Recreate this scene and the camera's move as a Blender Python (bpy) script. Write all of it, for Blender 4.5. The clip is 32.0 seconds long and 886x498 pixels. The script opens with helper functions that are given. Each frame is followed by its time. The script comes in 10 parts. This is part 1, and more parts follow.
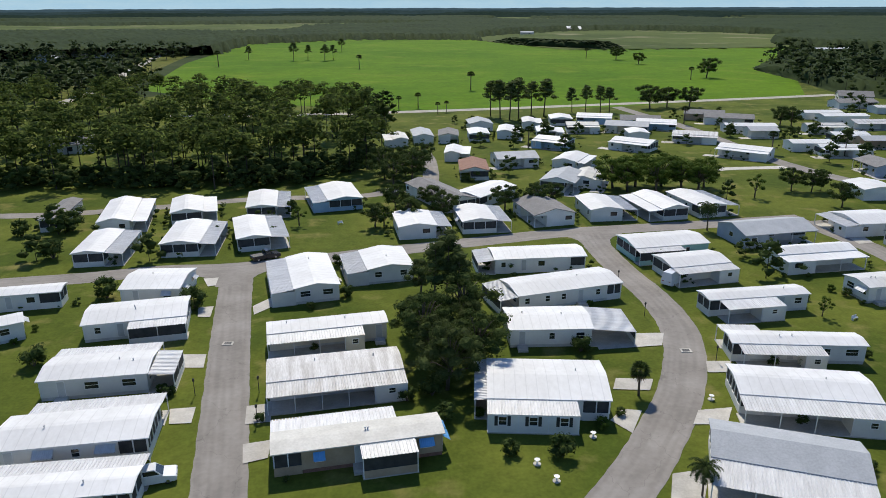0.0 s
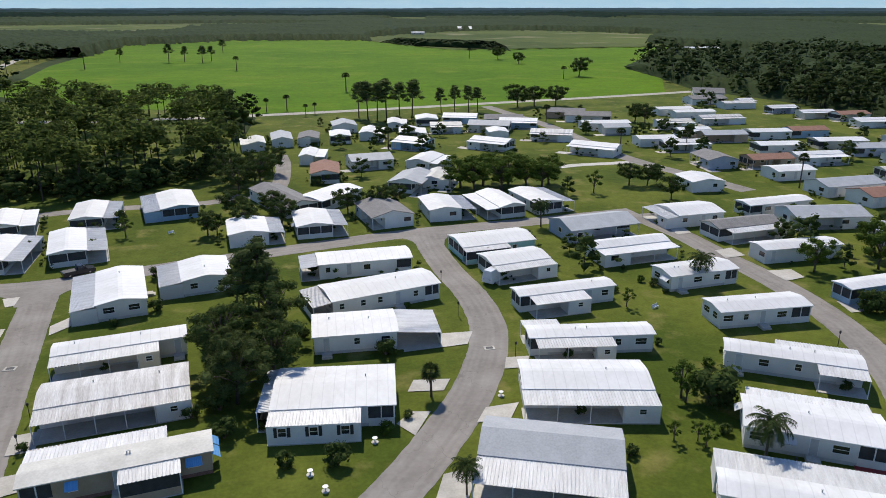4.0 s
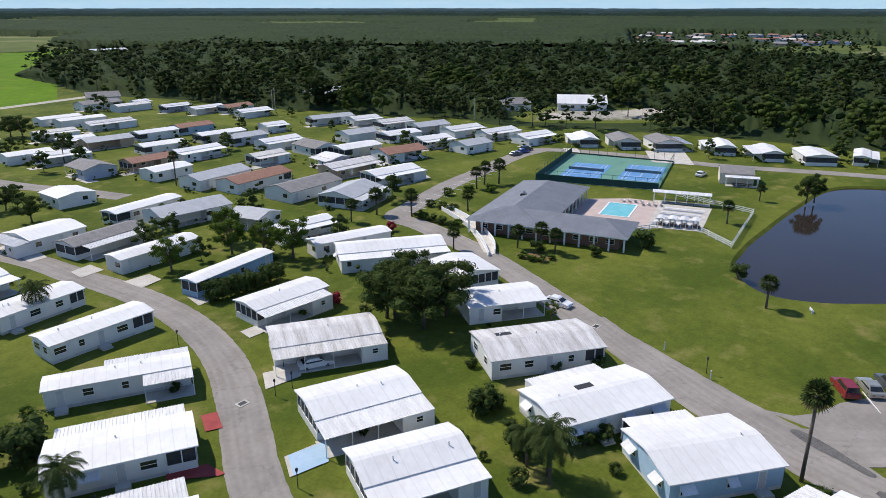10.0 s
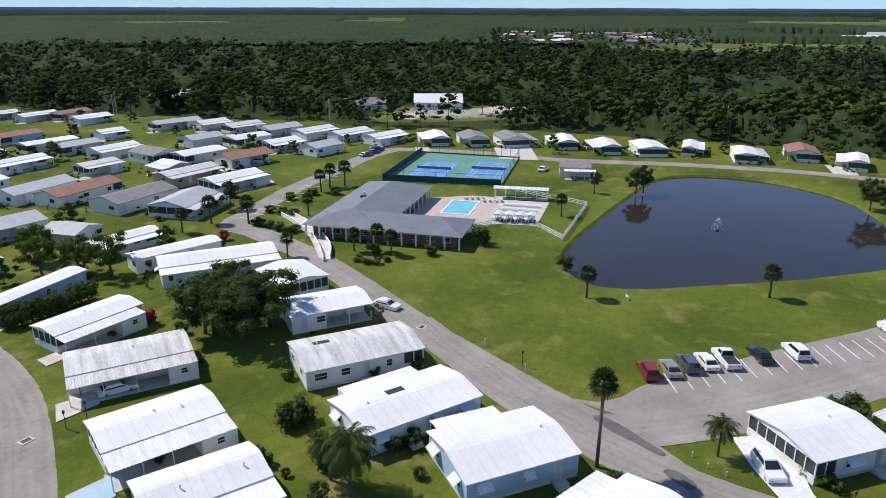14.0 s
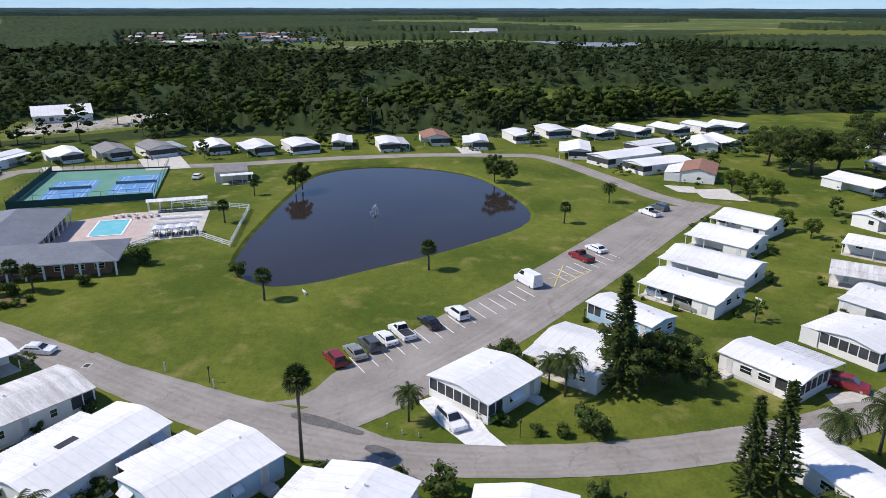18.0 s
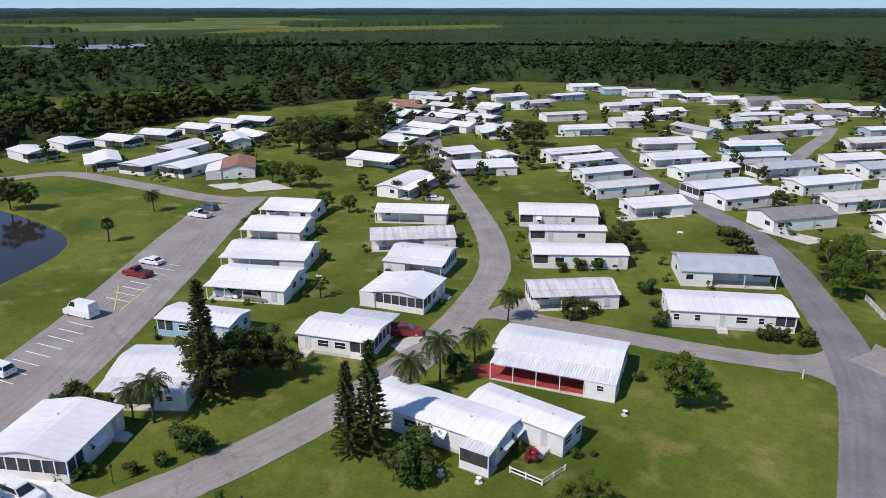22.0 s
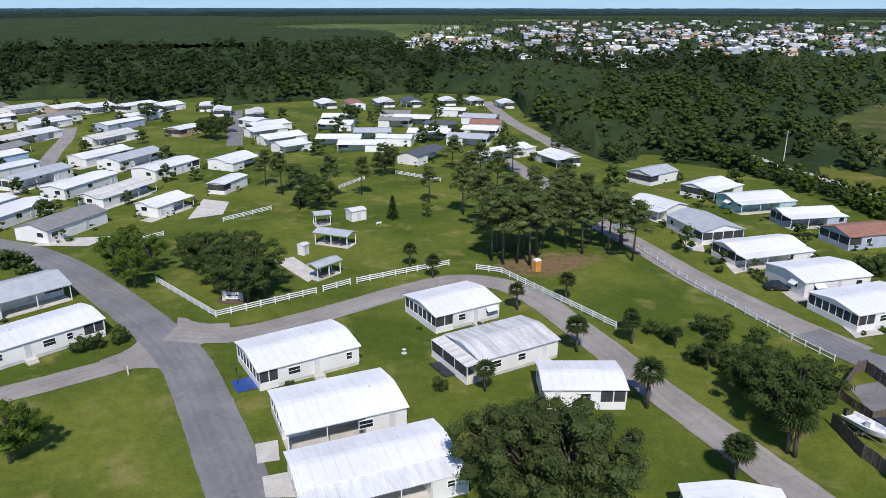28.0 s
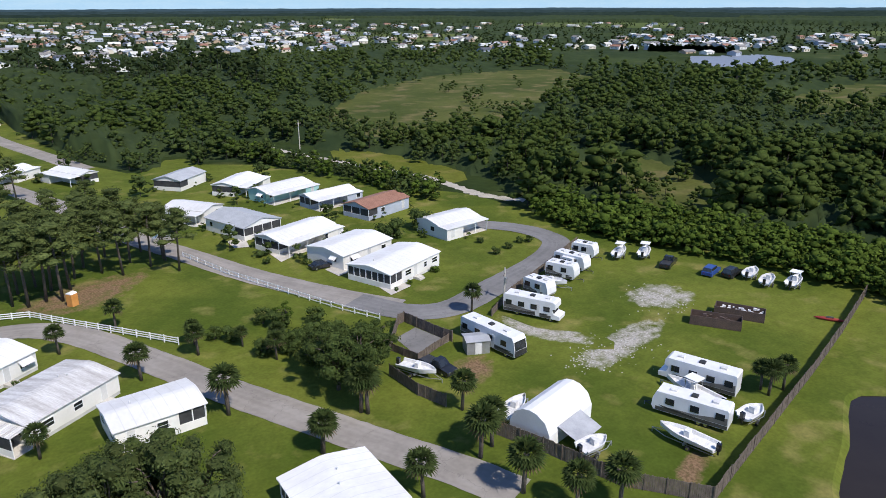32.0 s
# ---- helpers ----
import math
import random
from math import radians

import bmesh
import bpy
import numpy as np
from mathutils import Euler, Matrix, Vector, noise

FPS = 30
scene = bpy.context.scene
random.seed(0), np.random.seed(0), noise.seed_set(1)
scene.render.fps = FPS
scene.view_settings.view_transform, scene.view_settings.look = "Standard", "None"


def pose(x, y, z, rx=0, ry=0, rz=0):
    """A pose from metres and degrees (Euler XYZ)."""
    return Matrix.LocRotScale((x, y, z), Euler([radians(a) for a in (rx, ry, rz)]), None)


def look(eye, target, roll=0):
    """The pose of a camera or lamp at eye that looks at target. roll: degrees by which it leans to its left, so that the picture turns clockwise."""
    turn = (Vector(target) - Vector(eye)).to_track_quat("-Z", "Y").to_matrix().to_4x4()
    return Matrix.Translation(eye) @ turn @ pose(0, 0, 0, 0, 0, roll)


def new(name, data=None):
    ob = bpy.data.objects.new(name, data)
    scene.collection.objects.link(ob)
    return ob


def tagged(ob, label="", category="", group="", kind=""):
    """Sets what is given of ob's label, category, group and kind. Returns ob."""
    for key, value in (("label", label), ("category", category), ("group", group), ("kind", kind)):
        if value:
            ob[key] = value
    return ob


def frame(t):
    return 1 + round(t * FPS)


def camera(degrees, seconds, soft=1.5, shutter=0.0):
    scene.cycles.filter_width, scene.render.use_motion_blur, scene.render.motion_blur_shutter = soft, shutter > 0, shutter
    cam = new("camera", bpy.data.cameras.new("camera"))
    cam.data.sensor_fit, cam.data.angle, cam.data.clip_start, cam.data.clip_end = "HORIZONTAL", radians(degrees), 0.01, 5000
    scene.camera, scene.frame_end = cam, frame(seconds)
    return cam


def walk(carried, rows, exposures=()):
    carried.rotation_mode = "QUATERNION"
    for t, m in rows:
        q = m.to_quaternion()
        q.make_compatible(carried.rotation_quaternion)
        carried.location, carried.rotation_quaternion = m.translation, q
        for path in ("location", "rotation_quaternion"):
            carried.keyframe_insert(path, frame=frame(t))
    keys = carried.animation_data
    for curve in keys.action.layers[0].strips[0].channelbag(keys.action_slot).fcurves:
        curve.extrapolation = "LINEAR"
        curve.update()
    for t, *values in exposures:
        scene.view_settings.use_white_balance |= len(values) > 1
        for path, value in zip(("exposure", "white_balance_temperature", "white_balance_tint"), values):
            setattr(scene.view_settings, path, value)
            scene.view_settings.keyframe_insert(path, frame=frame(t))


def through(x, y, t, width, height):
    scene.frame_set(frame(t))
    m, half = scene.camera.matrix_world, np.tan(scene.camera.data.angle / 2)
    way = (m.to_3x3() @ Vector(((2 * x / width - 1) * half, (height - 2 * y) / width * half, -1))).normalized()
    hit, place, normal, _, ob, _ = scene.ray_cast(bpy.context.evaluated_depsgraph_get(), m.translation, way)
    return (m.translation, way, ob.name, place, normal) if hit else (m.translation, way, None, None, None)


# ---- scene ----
import itertools

cam = camera(63.76, 32.0, soft=0.75)
PATH = [
    (0, pose(-0.00, -0.00, 45.00, 90, 0, -0.00) @ pose(0, 0, 0, -18.80, 0, 0) @ pose(0, 0, 0, 0, 0, -0.18)),
    (0.5, pose(1.81, 0.19, 44.94, 90, 0, 0.07) @ pose(0, 0, 0, -18.80, 0, 0) @ pose(0, 0, 0, 0, 0, -0.18)),
    (1, pose(3.61, 0.33, 44.90, 90, 0, 0.15) @ pose(0, 0, 0, -18.81, 0, 0) @ pose(0, 0, 0, 0, 0, -0.18)),
    (1.5, pose(5.48, 0.53, 44.89, 90, 0, 0.16) @ pose(0, 0, 0, -18.81, 0, 0) @ pose(0, 0, 0, 0, 0, -0.18)),
    (2, pose(7.34, 0.60, 44.91, 90, 0, 0.07) @ pose(0, 0, 0, -18.81, 0, 0) @ pose(0, 0, 0, 0, 0, -0.17)),
    (2.5, pose(9.16, 0.70, 44.94, 90, 0, -0.28) @ pose(0, 0, 0, -18.81, 0, 0) @ pose(0, 0, 0, 0, 0, -0.15)),
    (4.5, pose(16.76, 0.04, 45.34, 90, 0, -11.32) @ pose(0, 0, 0, -18.81, 0, 0) @ pose(0, 0, 0, 0, 0, 0.02)),
    (5, pose(18.71, 0.09, 45.33, 90, 0, -14.80) @ pose(0, 0, 0, -18.81, 0, 0) @ pose(0, 0, 0, 0, 0, 0.02)),
    (5.5, pose(20.66, 0.12, 45.31, 90, 0, -18.33) @ pose(0, 0, 0, -18.80, 0, 0) @ pose(0, 0, 0, 0, 0, 0.01)),
    (6, pose(22.63, 0.12, 45.32, 90, 0, -21.85) @ pose(0, 0, 0, -18.79, 0, 0) @ pose(0, 0, 0, 0, 0, -0.01)),
    (6.5, pose(24.58, -0.05, 45.35, 90, 0, -25.35) @ pose(0, 0, 0, -18.79, 0, 0) @ pose(0, 0, 0, 0, 0, -0.01)),
    (7, pose(26.45, -0.44, 45.35, 90, 0, -28.87) @ pose(0, 0, 0, -18.78, 0, 0) @ pose(0, 0, 0, 0, 0, -0.01)),
    (7.5, pose(28.29, -0.79, 45.30, 90, 0, -32.39) @ pose(0, 0, 0, -18.78, 0, 0) @ pose(0, 0, 0, 0, 0, 0.00)),
    (8, pose(30.19, -1.19, 45.19, 90, 0, -35.90) @ pose(0, 0, 0, -18.78, 0, 0) @ pose(0, 0, 0, 0, 0, 0.01)),
    (8.5, pose(32.10, -1.64, 45.07, 90, 0, -39.43) @ pose(0, 0, 0, -18.78, 0, 0) @ pose(0, 0, 0, 0, 0, 0.02)),
    (9, pose(33.84, -2.34, 45.00, 90, 0, -42.95) @ pose(0, 0, 0, -18.78, 0, 0) @ pose(0, 0, 0, 0, 0, 0.03)),
    (9.5, pose(35.48, -3.12, 44.95, 90, 0, -46.44) @ pose(0, 0, 0, -18.78, 0, 0) @ pose(0, 0, 0, 0, 0, 0.02)),
    (10, pose(37.09, -3.99, 44.88, 90, 0, -49.92) @ pose(0, 0, 0, -18.78, 0, 0) @ pose(0, 0, 0, 0, 0, 0.00)),
    (10.5, pose(38.65, -5.00, 44.84, 90, 0, -53.40) @ pose(0, 0, 0, -18.79, 0, 0) @ pose(0, 0, 0, 0, 0, -0.01)),
    (11, pose(40.12, -6.11, 44.82, 90, 0, -56.89) @ pose(0, 0, 0, -18.80, 0, 0) @ pose(0, 0, 0, 0, 0, -0.01)),
    (11.5, pose(41.45, -7.34, 44.83, 90, 0, -59.10) @ pose(0, 0, 0, -18.80, 0, 0) @ pose(0, 0, 0, 0, 0, 0.00)),
    (12, pose(42.64, -8.58, 44.86, 90, 0, -59.23) @ pose(0, 0, 0, -18.80, 0, 0) @ pose(0, 0, 0, 0, 0, 0.03)),
    (12.5, pose(43.66, -9.79, 44.89, 90, 0, -59.24) @ pose(0, 0, 0, -18.80, 0, 0) @ pose(0, 0, 0, 0, 0, 0.07)),
    (13, pose(44.16, -10.54, 44.91, 90, 0, -59.35) @ pose(0, 0, 0, -18.80, 0, 0) @ pose(0, 0, 0, 0, 0, 0.09)),
    (13.5, pose(44.28, -10.62, 44.91, 90, 0, -59.36) @ pose(0, 0, 0, -18.81, 0, 0) @ pose(0, 0, 0, 0, 0, 0.10)),
    (15.5, pose(42.95, -10.29, 45.22, 90, 0, -65.15) @ pose(0, 0, 0, -18.79, 0, 0) @ pose(0, 0, 0, 0, 0, 0.10)),
    (16, pose(42.94, -10.34, 45.22, 90, 0, -69.02) @ pose(0, 0, 0, -18.79, 0, 0) @ pose(0, 0, 0, 0, 0, 0.08)),
    (16.5, pose(43.05, -10.43, 45.21, 90, 0, -73.46) @ pose(0, 0, 0, -18.79, 0, 0) @ pose(0, 0, 0, 0, 0, 0.07)),
    (17, pose(43.17, -10.50, 45.20, 90, 0, -78.03) @ pose(0, 0, 0, -18.80, 0, 0) @ pose(0, 0, 0, 0, 0, 0.06)),
    (17.5, pose(43.24, -10.53, 45.20, 90, 0, -82.63) @ pose(0, 0, 0, -18.79, 0, 0) @ pose(0, 0, 0, 0, 0, 0.07)),
    (18, pose(43.30, -10.48, 45.16, 90, 0, -87.29) @ pose(0, 0, 0, -18.79, 0, 0) @ pose(0, 0, 0, 0, 0, 0.07)),
    (18.5, pose(43.35, -10.37, 45.10, 90, 0, -91.95) @ pose(0, 0, 0, -18.79, 0, 0) @ pose(0, 0, 0, 0, 0, 0.07)),
    (19, pose(43.43, -10.28, 45.02, 90, 0, -96.64) @ pose(0, 0, 0, -18.80, 0, 0) @ pose(0, 0, 0, 0, 0, 0.07)),
    (19.5, pose(43.53, -10.19, 44.95, 90, 0, -101.29) @ pose(0, 0, 0, -18.80, 0, 0) @ pose(0, 0, 0, 0, 0, 0.06)),
    (20, pose(43.55, -10.10, 44.89, 90, 0, -105.95) @ pose(0, 0, 0, -18.81, 0, 0) @ pose(0, 0, 0, 0, 0, 0.05)),
    (20.5, pose(43.59, -10.13, 44.85, 90, 0, -110.57) @ pose(0, 0, 0, -18.81, 0, 0) @ pose(0, 0, 0, 0, 0, 0.04)),
    (21, pose(43.76, -10.02, 44.83, 90, 0, -114.67) @ pose(0, 0, 0, -18.81, 0, 0) @ pose(0, 0, 0, 0, 0, 0.02)),
    (21.5, pose(43.91, -9.92, 44.82, 90, 0, -119.13) @ pose(0, 0, 0, -18.80, 0, 0) @ pose(0, 0, 0, 0, 0, 0.00)),
    (22, pose(44.01, -9.86, 44.82, 90, 0, -123.87) @ pose(0, 0, 0, -18.80, 0, 0) @ pose(0, 0, 0, 0, 0, -0.01)),
    (22.5, pose(44.09, -9.90, 44.80, 90, 0, -128.55) @ pose(0, 0, 0, -18.80, 0, 0) @ pose(0, 0, 0, 0, 0, -0.02)),
    (23, pose(44.10, -9.94, 44.79, 90, 0, -133.19) @ pose(0, 0, 0, -18.80, 0, 0) @ pose(0, 0, 0, 0, 0, -0.03)),
    (23.5, pose(44.18, -9.98, 44.79, 90, 0, -137.87) @ pose(0, 0, 0, -18.79, 0, 0) @ pose(0, 0, 0, 0, 0, -0.05)),
    (24, pose(44.24, -10.03, 44.78, 90, 0, -142.56) @ pose(0, 0, 0, -18.79, 0, 0) @ pose(0, 0, 0, 0, 0, -0.07)),
    (24.5, pose(44.27, -10.05, 44.79, 90, 0, -147.22) @ pose(0, 0, 0, -18.80, 0, 0) @ pose(0, 0, 0, 0, 0, -0.07)),
    (25, pose(44.38, -10.15, 44.83, 90, 0, -151.92) @ pose(0, 0, 0, -18.80, 0, 0) @ pose(0, 0, 0, 0, 0, -0.06)),
    (25.5, pose(44.46, -10.16, 44.87, 90, 0, -156.64) @ pose(0, 0, 0, -18.80, 0, 0) @ pose(0, 0, 0, 0, 0, -0.05)),
    (27.5, pose(44.82, -10.36, 45.08, 90, 0, -175.43) @ pose(0, 0, 0, -18.79, 0, 0) @ pose(0, 0, 0, 0, 0, 0.05)),
    (28, pose(44.84, -10.65, 45.08, 90, 0, -180.11) @ pose(0, 0, 0, -18.79, 0, 0) @ pose(0, 0, 0, 0, 0, 0.04)),
    (28.5, pose(44.77, -10.90, 45.05, 90, 0, -184.74) @ pose(0, 0, 0, -18.80, 0, 0) @ pose(0, 0, 0, 0, 0, 0.01)),
    (29, pose(44.59, -11.05, 45.03, 90, 0, -189.31) @ pose(0, 0, 0, -18.80, 0, 0) @ pose(0, 0, 0, 0, 0, -0.01)),
    (29.5, pose(44.43, -11.17, 45.01, 90, 0, -193.91) @ pose(0, 0, 0, -18.80, 0, 0) @ pose(0, 0, 0, 0, 0, -0.04)),
    (30, pose(44.46, -11.39, 45.00, 90, 0, -198.61) @ pose(0, 0, 0, -18.80, 0, 0) @ pose(0, 0, 0, 0, 0, -0.08)),
    (30.5, pose(44.55, -11.55, 44.99, 90, 0, -203.36) @ pose(0, 0, 0, -18.80, 0, 0) @ pose(0, 0, 0, 0, 0, -0.10)),
    (31, pose(44.61, -11.71, 44.98, 90, 0, -208.07) @ pose(0, 0, 0, -18.80, 0, 0) @ pose(0, 0, 0, 0, 0, -0.11)),
    (31.5, pose(44.65, -11.85, 44.98, 90, 0, -212.78) @ pose(0, 0, 0, -18.79, 0, 0) @ pose(0, 0, 0, 0, 0, -0.12)),
    (32, pose(44.71, -11.93, 44.98, 90, 0, -217.49) @ pose(0, 0, 0, -18.79, 0, 0) @ pose(0, 0, 0, 0, 0, -0.14)),
]
walk(cam, PATH, [(0, -0.08, 6650, 5), (6, -0.07, 6600, 8), (12, 0.17, 6500, 9), (18, 0.15, 6400, 11), (23, -0.03, 6250, 12), (28, 0.09, 6200, 11), (32, 0.18, 6350, 10)])
# ---- light ----
world = bpy.data.worlds.new("daylight")
scene.world = world
world.use_nodes = True
wn, wl = world.node_tree.nodes, world.node_tree.links
sky = wn.new("ShaderNodeTexSky")
sky.sky_type = "NISHITA"
sky.sun_disc = False
sky.sun_elevation = radians(50)
sky.sun_rotation = 0
sky.air_density, sky.dust_density, sky.ozone_density = 1.0, 0.0, 5.0
wn["Background"].inputs["Strength"].default_value = 0.15
tint = wn.new("ShaderNodeMix")
tint.data_type, tint.blend_type = "RGBA", "MULTIPLY"
tint.inputs[0].default_value = 1.0
tint.inputs[7].default_value = (0.80, 0.81, 0.92, 1)
wl.new(sky.outputs[0], tint.inputs[6])
wl.new(tint.outputs[2], wn["Background"].inputs["Color"])
sun = new("sun", bpy.data.lights.new("sun", "SUN"))
sun.data.energy, sun.data.angle, sun.data.color = 4.45, radians(0.53), (1.0, 0.925, 0.845)
sun.matrix_world = look((0, 0, 200), (14, -172, 0))


# ---- materials ----
def material(name, low, high, scale=1.0, rough=0.7, metal=0.0, bump=0.0, bump_scale=20.0, fine=0.25, vary=0.0, spec=0.5, stretch=(1, 1, 1), seams=0.0):
    """A surface whose colour wanders between low and high at two sizes, with a fine relief."""
    m = bpy.data.materials.new(name)
    m.use_nodes = True
    n, l = m.node_tree.nodes, m.node_tree.links
    b = n["Principled BSDF"]
    b.inputs["Roughness"].default_value = rough
    b.inputs["Metallic"].default_value = metal
    b.inputs["Specular IOR Level"].default_value = spec
    co = n.new("ShaderNodeTexCoord")
    mp = n.new("ShaderNodeMapping")
    mp.inputs["Scale"].default_value = stretch
    l.new(co.outputs["Object"], mp.inputs[0])
    big = n.new("ShaderNodeTexNoise")
    big.inputs["Scale"].default_value, big.inputs["Detail"].default_value = scale, 5
    small = n.new("ShaderNodeTexNoise")
    small.inputs["Scale"].default_value, small.inputs["Detail"].default_value = scale * 9, 4
    for t in (big, small):
        l.new(mp.outputs[0], t.inputs["Vector"])
    mix = n.new("ShaderNodeMix")
    mix.inputs[0].default_value = fine
    l.new(big.outputs[0], mix.inputs[2])
    l.new(small.outputs[0], mix.inputs[3])
    ramp = n.new("ShaderNodeValToRGB")
    ramp.color_ramp.elements[0].position, ramp.color_ramp.elements[1].position = 0.36, 0.64
    ramp.color_ramp.elements[0].color, ramp.color_ramp.elements[1].color = (*low, 1), (*high, 1)
    l.new(mix.outputs[0], ramp.inputs[0])
    last = ramp.outputs[0]
    if seams:
        wave = n.new("ShaderNodeTexWave")
        wave.wave_type, wave.bands_direction, wave.wave_profile = "BANDS", "X", "SAW"
        wave.inputs["Scale"].default_value = 6.2832 / 20 / seams
        wave.inputs["Distortion"].default_value = 0.0
        l.new(co.outputs["Object"], wave.inputs["Vector"])
        thin = n.new("ShaderNodeMapRange")
        thin.inputs[1].default_value, thin.inputs[2].default_value, thin.inputs[3].default_value, thin.inputs[4].default_value = 0.90, 0.93, 0.0, 0.20
        l.new(wave.outputs["Fac"], thin.inputs[0])
        dim = n.new("ShaderNodeMix")
        dim.data_type = "RGBA"
        dim.inputs[7].default_value = (low[0] * 0.55, low[1] * 0.55, low[2] * 0.55, 1)
        l.new(thin.outputs[0], dim.inputs[0])
        l.new(last, dim.inputs[6])
        last = dim.outputs[2]
    if vary:
        info = n.new("ShaderNodeObjectInfo")
        hsv = n.new("ShaderNodeHueSaturation")
        span = n.new("ShaderNodeMapRange")
        span.inputs[3].default_value, span.inputs[4].default_value = 1 - vary, 1 + vary * 0.6
        l.new(info.outputs["Random"], span.inputs[0])
        l.new(span.outputs[0], hsv.inputs["Value"])
        l.new(last, hsv.inputs["Color"])
        last = hsv.outputs[0]
    l.new(last, b.inputs["Base Color"])
    if bump:
        fn = n.new("ShaderNodeTexNoise")
        fn.inputs["Scale"].default_value, fn.inputs["Detail"].default_value = bump_scale, 3
        l.new(mp.outputs[0], fn.inputs["Vector"])
        bp = n.new("ShaderNodeBump")
        bp.inputs["Strength"].default_value, bp.inputs["Distance"].default_value = bump, 0.05
        l.new(fn.outputs[0], bp.inputs["Height"])
        l.new(bp.outputs[0], b.inputs["Normal"])
    return m


def leaf_material(name, dark, light, through=0.3, spread=0.3):
    m = material(name, dark, light, 0.5, rough=0.85, fine=0.5, spec=0.06)
    n, l = m.node_tree.nodes, m.node_tree.links
    geo = n.new("ShaderNodeNewGeometry")
    hsv = n.new("ShaderNodeHueSaturation")
    span = n.new("ShaderNodeMapRange")
    span.inputs[3].default_value, span.inputs[4].default_value = 1 - spread, 1 + spread
    l.new(geo.outputs["Random Per Island"], span.inputs[0])
    l.new(span.outputs[0], hsv.inputs["Value"])
    b = n["Principled BSDF"]
    ramp = [x for x in n if x.type == "VALTORGB"][0]
    l.new(ramp.outputs[0], hsv.inputs["Color"])
    l.new(hsv.outputs[0], b.inputs["Base Color"])
    tr = n.new("ShaderNodeBsdfTranslucent")
    l.new(hsv.outputs[0], tr.inputs[0])
    ms = n.new("ShaderNodeMixShader")
    ms.inputs[0].default_value = through
    l.new(b.outputs[0], ms.inputs[1])
    l.new(tr.outputs[0], ms.inputs[2])
    l.new(ms.outputs[0], n["Material Output"].inputs[0])
    return m


def turf(name, dark, mid, dry, size=1.0, dry_share=0.56, rough=0.95):
    """Mown grass: broad soft patches, dry yellow spots and a fine mottled grain."""
    m = bpy.data.materials.new(name)
    m.use_nodes = True
    n, l = m.node_tree.nodes, m.node_tree.links
    b = n["Principled BSDF"]
    b.inputs["Roughness"].default_value = rough
    b.inputs["Specular IOR Level"].default_value = 0.08
    co = n.new("ShaderNodeTexCoord")

    def layer(scale, detail, lo, hi):
        t = n.new("ShaderNodeTexNoise")
        t.inputs["Scale"].default_value, t.inputs["Detail"].default_value = scale / size, detail
        l.new(co.outputs["Object"], t.inputs["Vector"])
        r = n.new("ShaderNodeMapRange")
        r.inputs[1].default_value, r.inputs[2].default_value = lo, hi
        l.new(t.outputs[0], r.inputs[0])
        return r.outputs[0]

    def blend(fac, a, c):
        k = n.new("ShaderNodeMix")
        k.data_type = "RGBA"
        l.new(fac, k.inputs[0])
        for i, q in ((6, a), (7, c)):
            if isinstance(q, tuple):
                k.inputs[i].default_value = (*q, 1)
            else:
                l.new(q, k.inputs[i])
        return k.outputs[2]

    broad = blend(layer(0.045, 4, 0.38, 0.62), dark, mid)
    spots = blend(layer(0.16, 6, dry_share, dry_share + 0.16), broad, dry)
    fine = layer(2.2, 4, 0.25, 0.75)
    grain = n.new("ShaderNodeMapRange")
    grain.inputs[3].default_value, grain.inputs[4].default_value = 0.86, 1.13
    l.new(fine, grain.inputs[0])
    clump = layer(0.55, 3, 0.3, 0.7)
    coarse = n.new("ShaderNodeMapRange")
    coarse.inputs[3].default_value, coarse.inputs[4].default_value = 0.88, 1.12
    l.new(clump, coarse.inputs[0])
    mul = n.new("ShaderNodeMath")
    mul.operation = "MULTIPLY"
    l.new(grain.outputs[0], mul.inputs[0])
    l.new(coarse.outputs[0], mul.inputs[1])
    hsv = n.new("ShaderNodeHueSaturation")
    l.new(mul.outputs[0], hsv.inputs["Value"])
    l.new(spots, hsv.inputs["Color"])
    l.new(hsv.outputs[0], b.inputs["Base Color"])
    return m


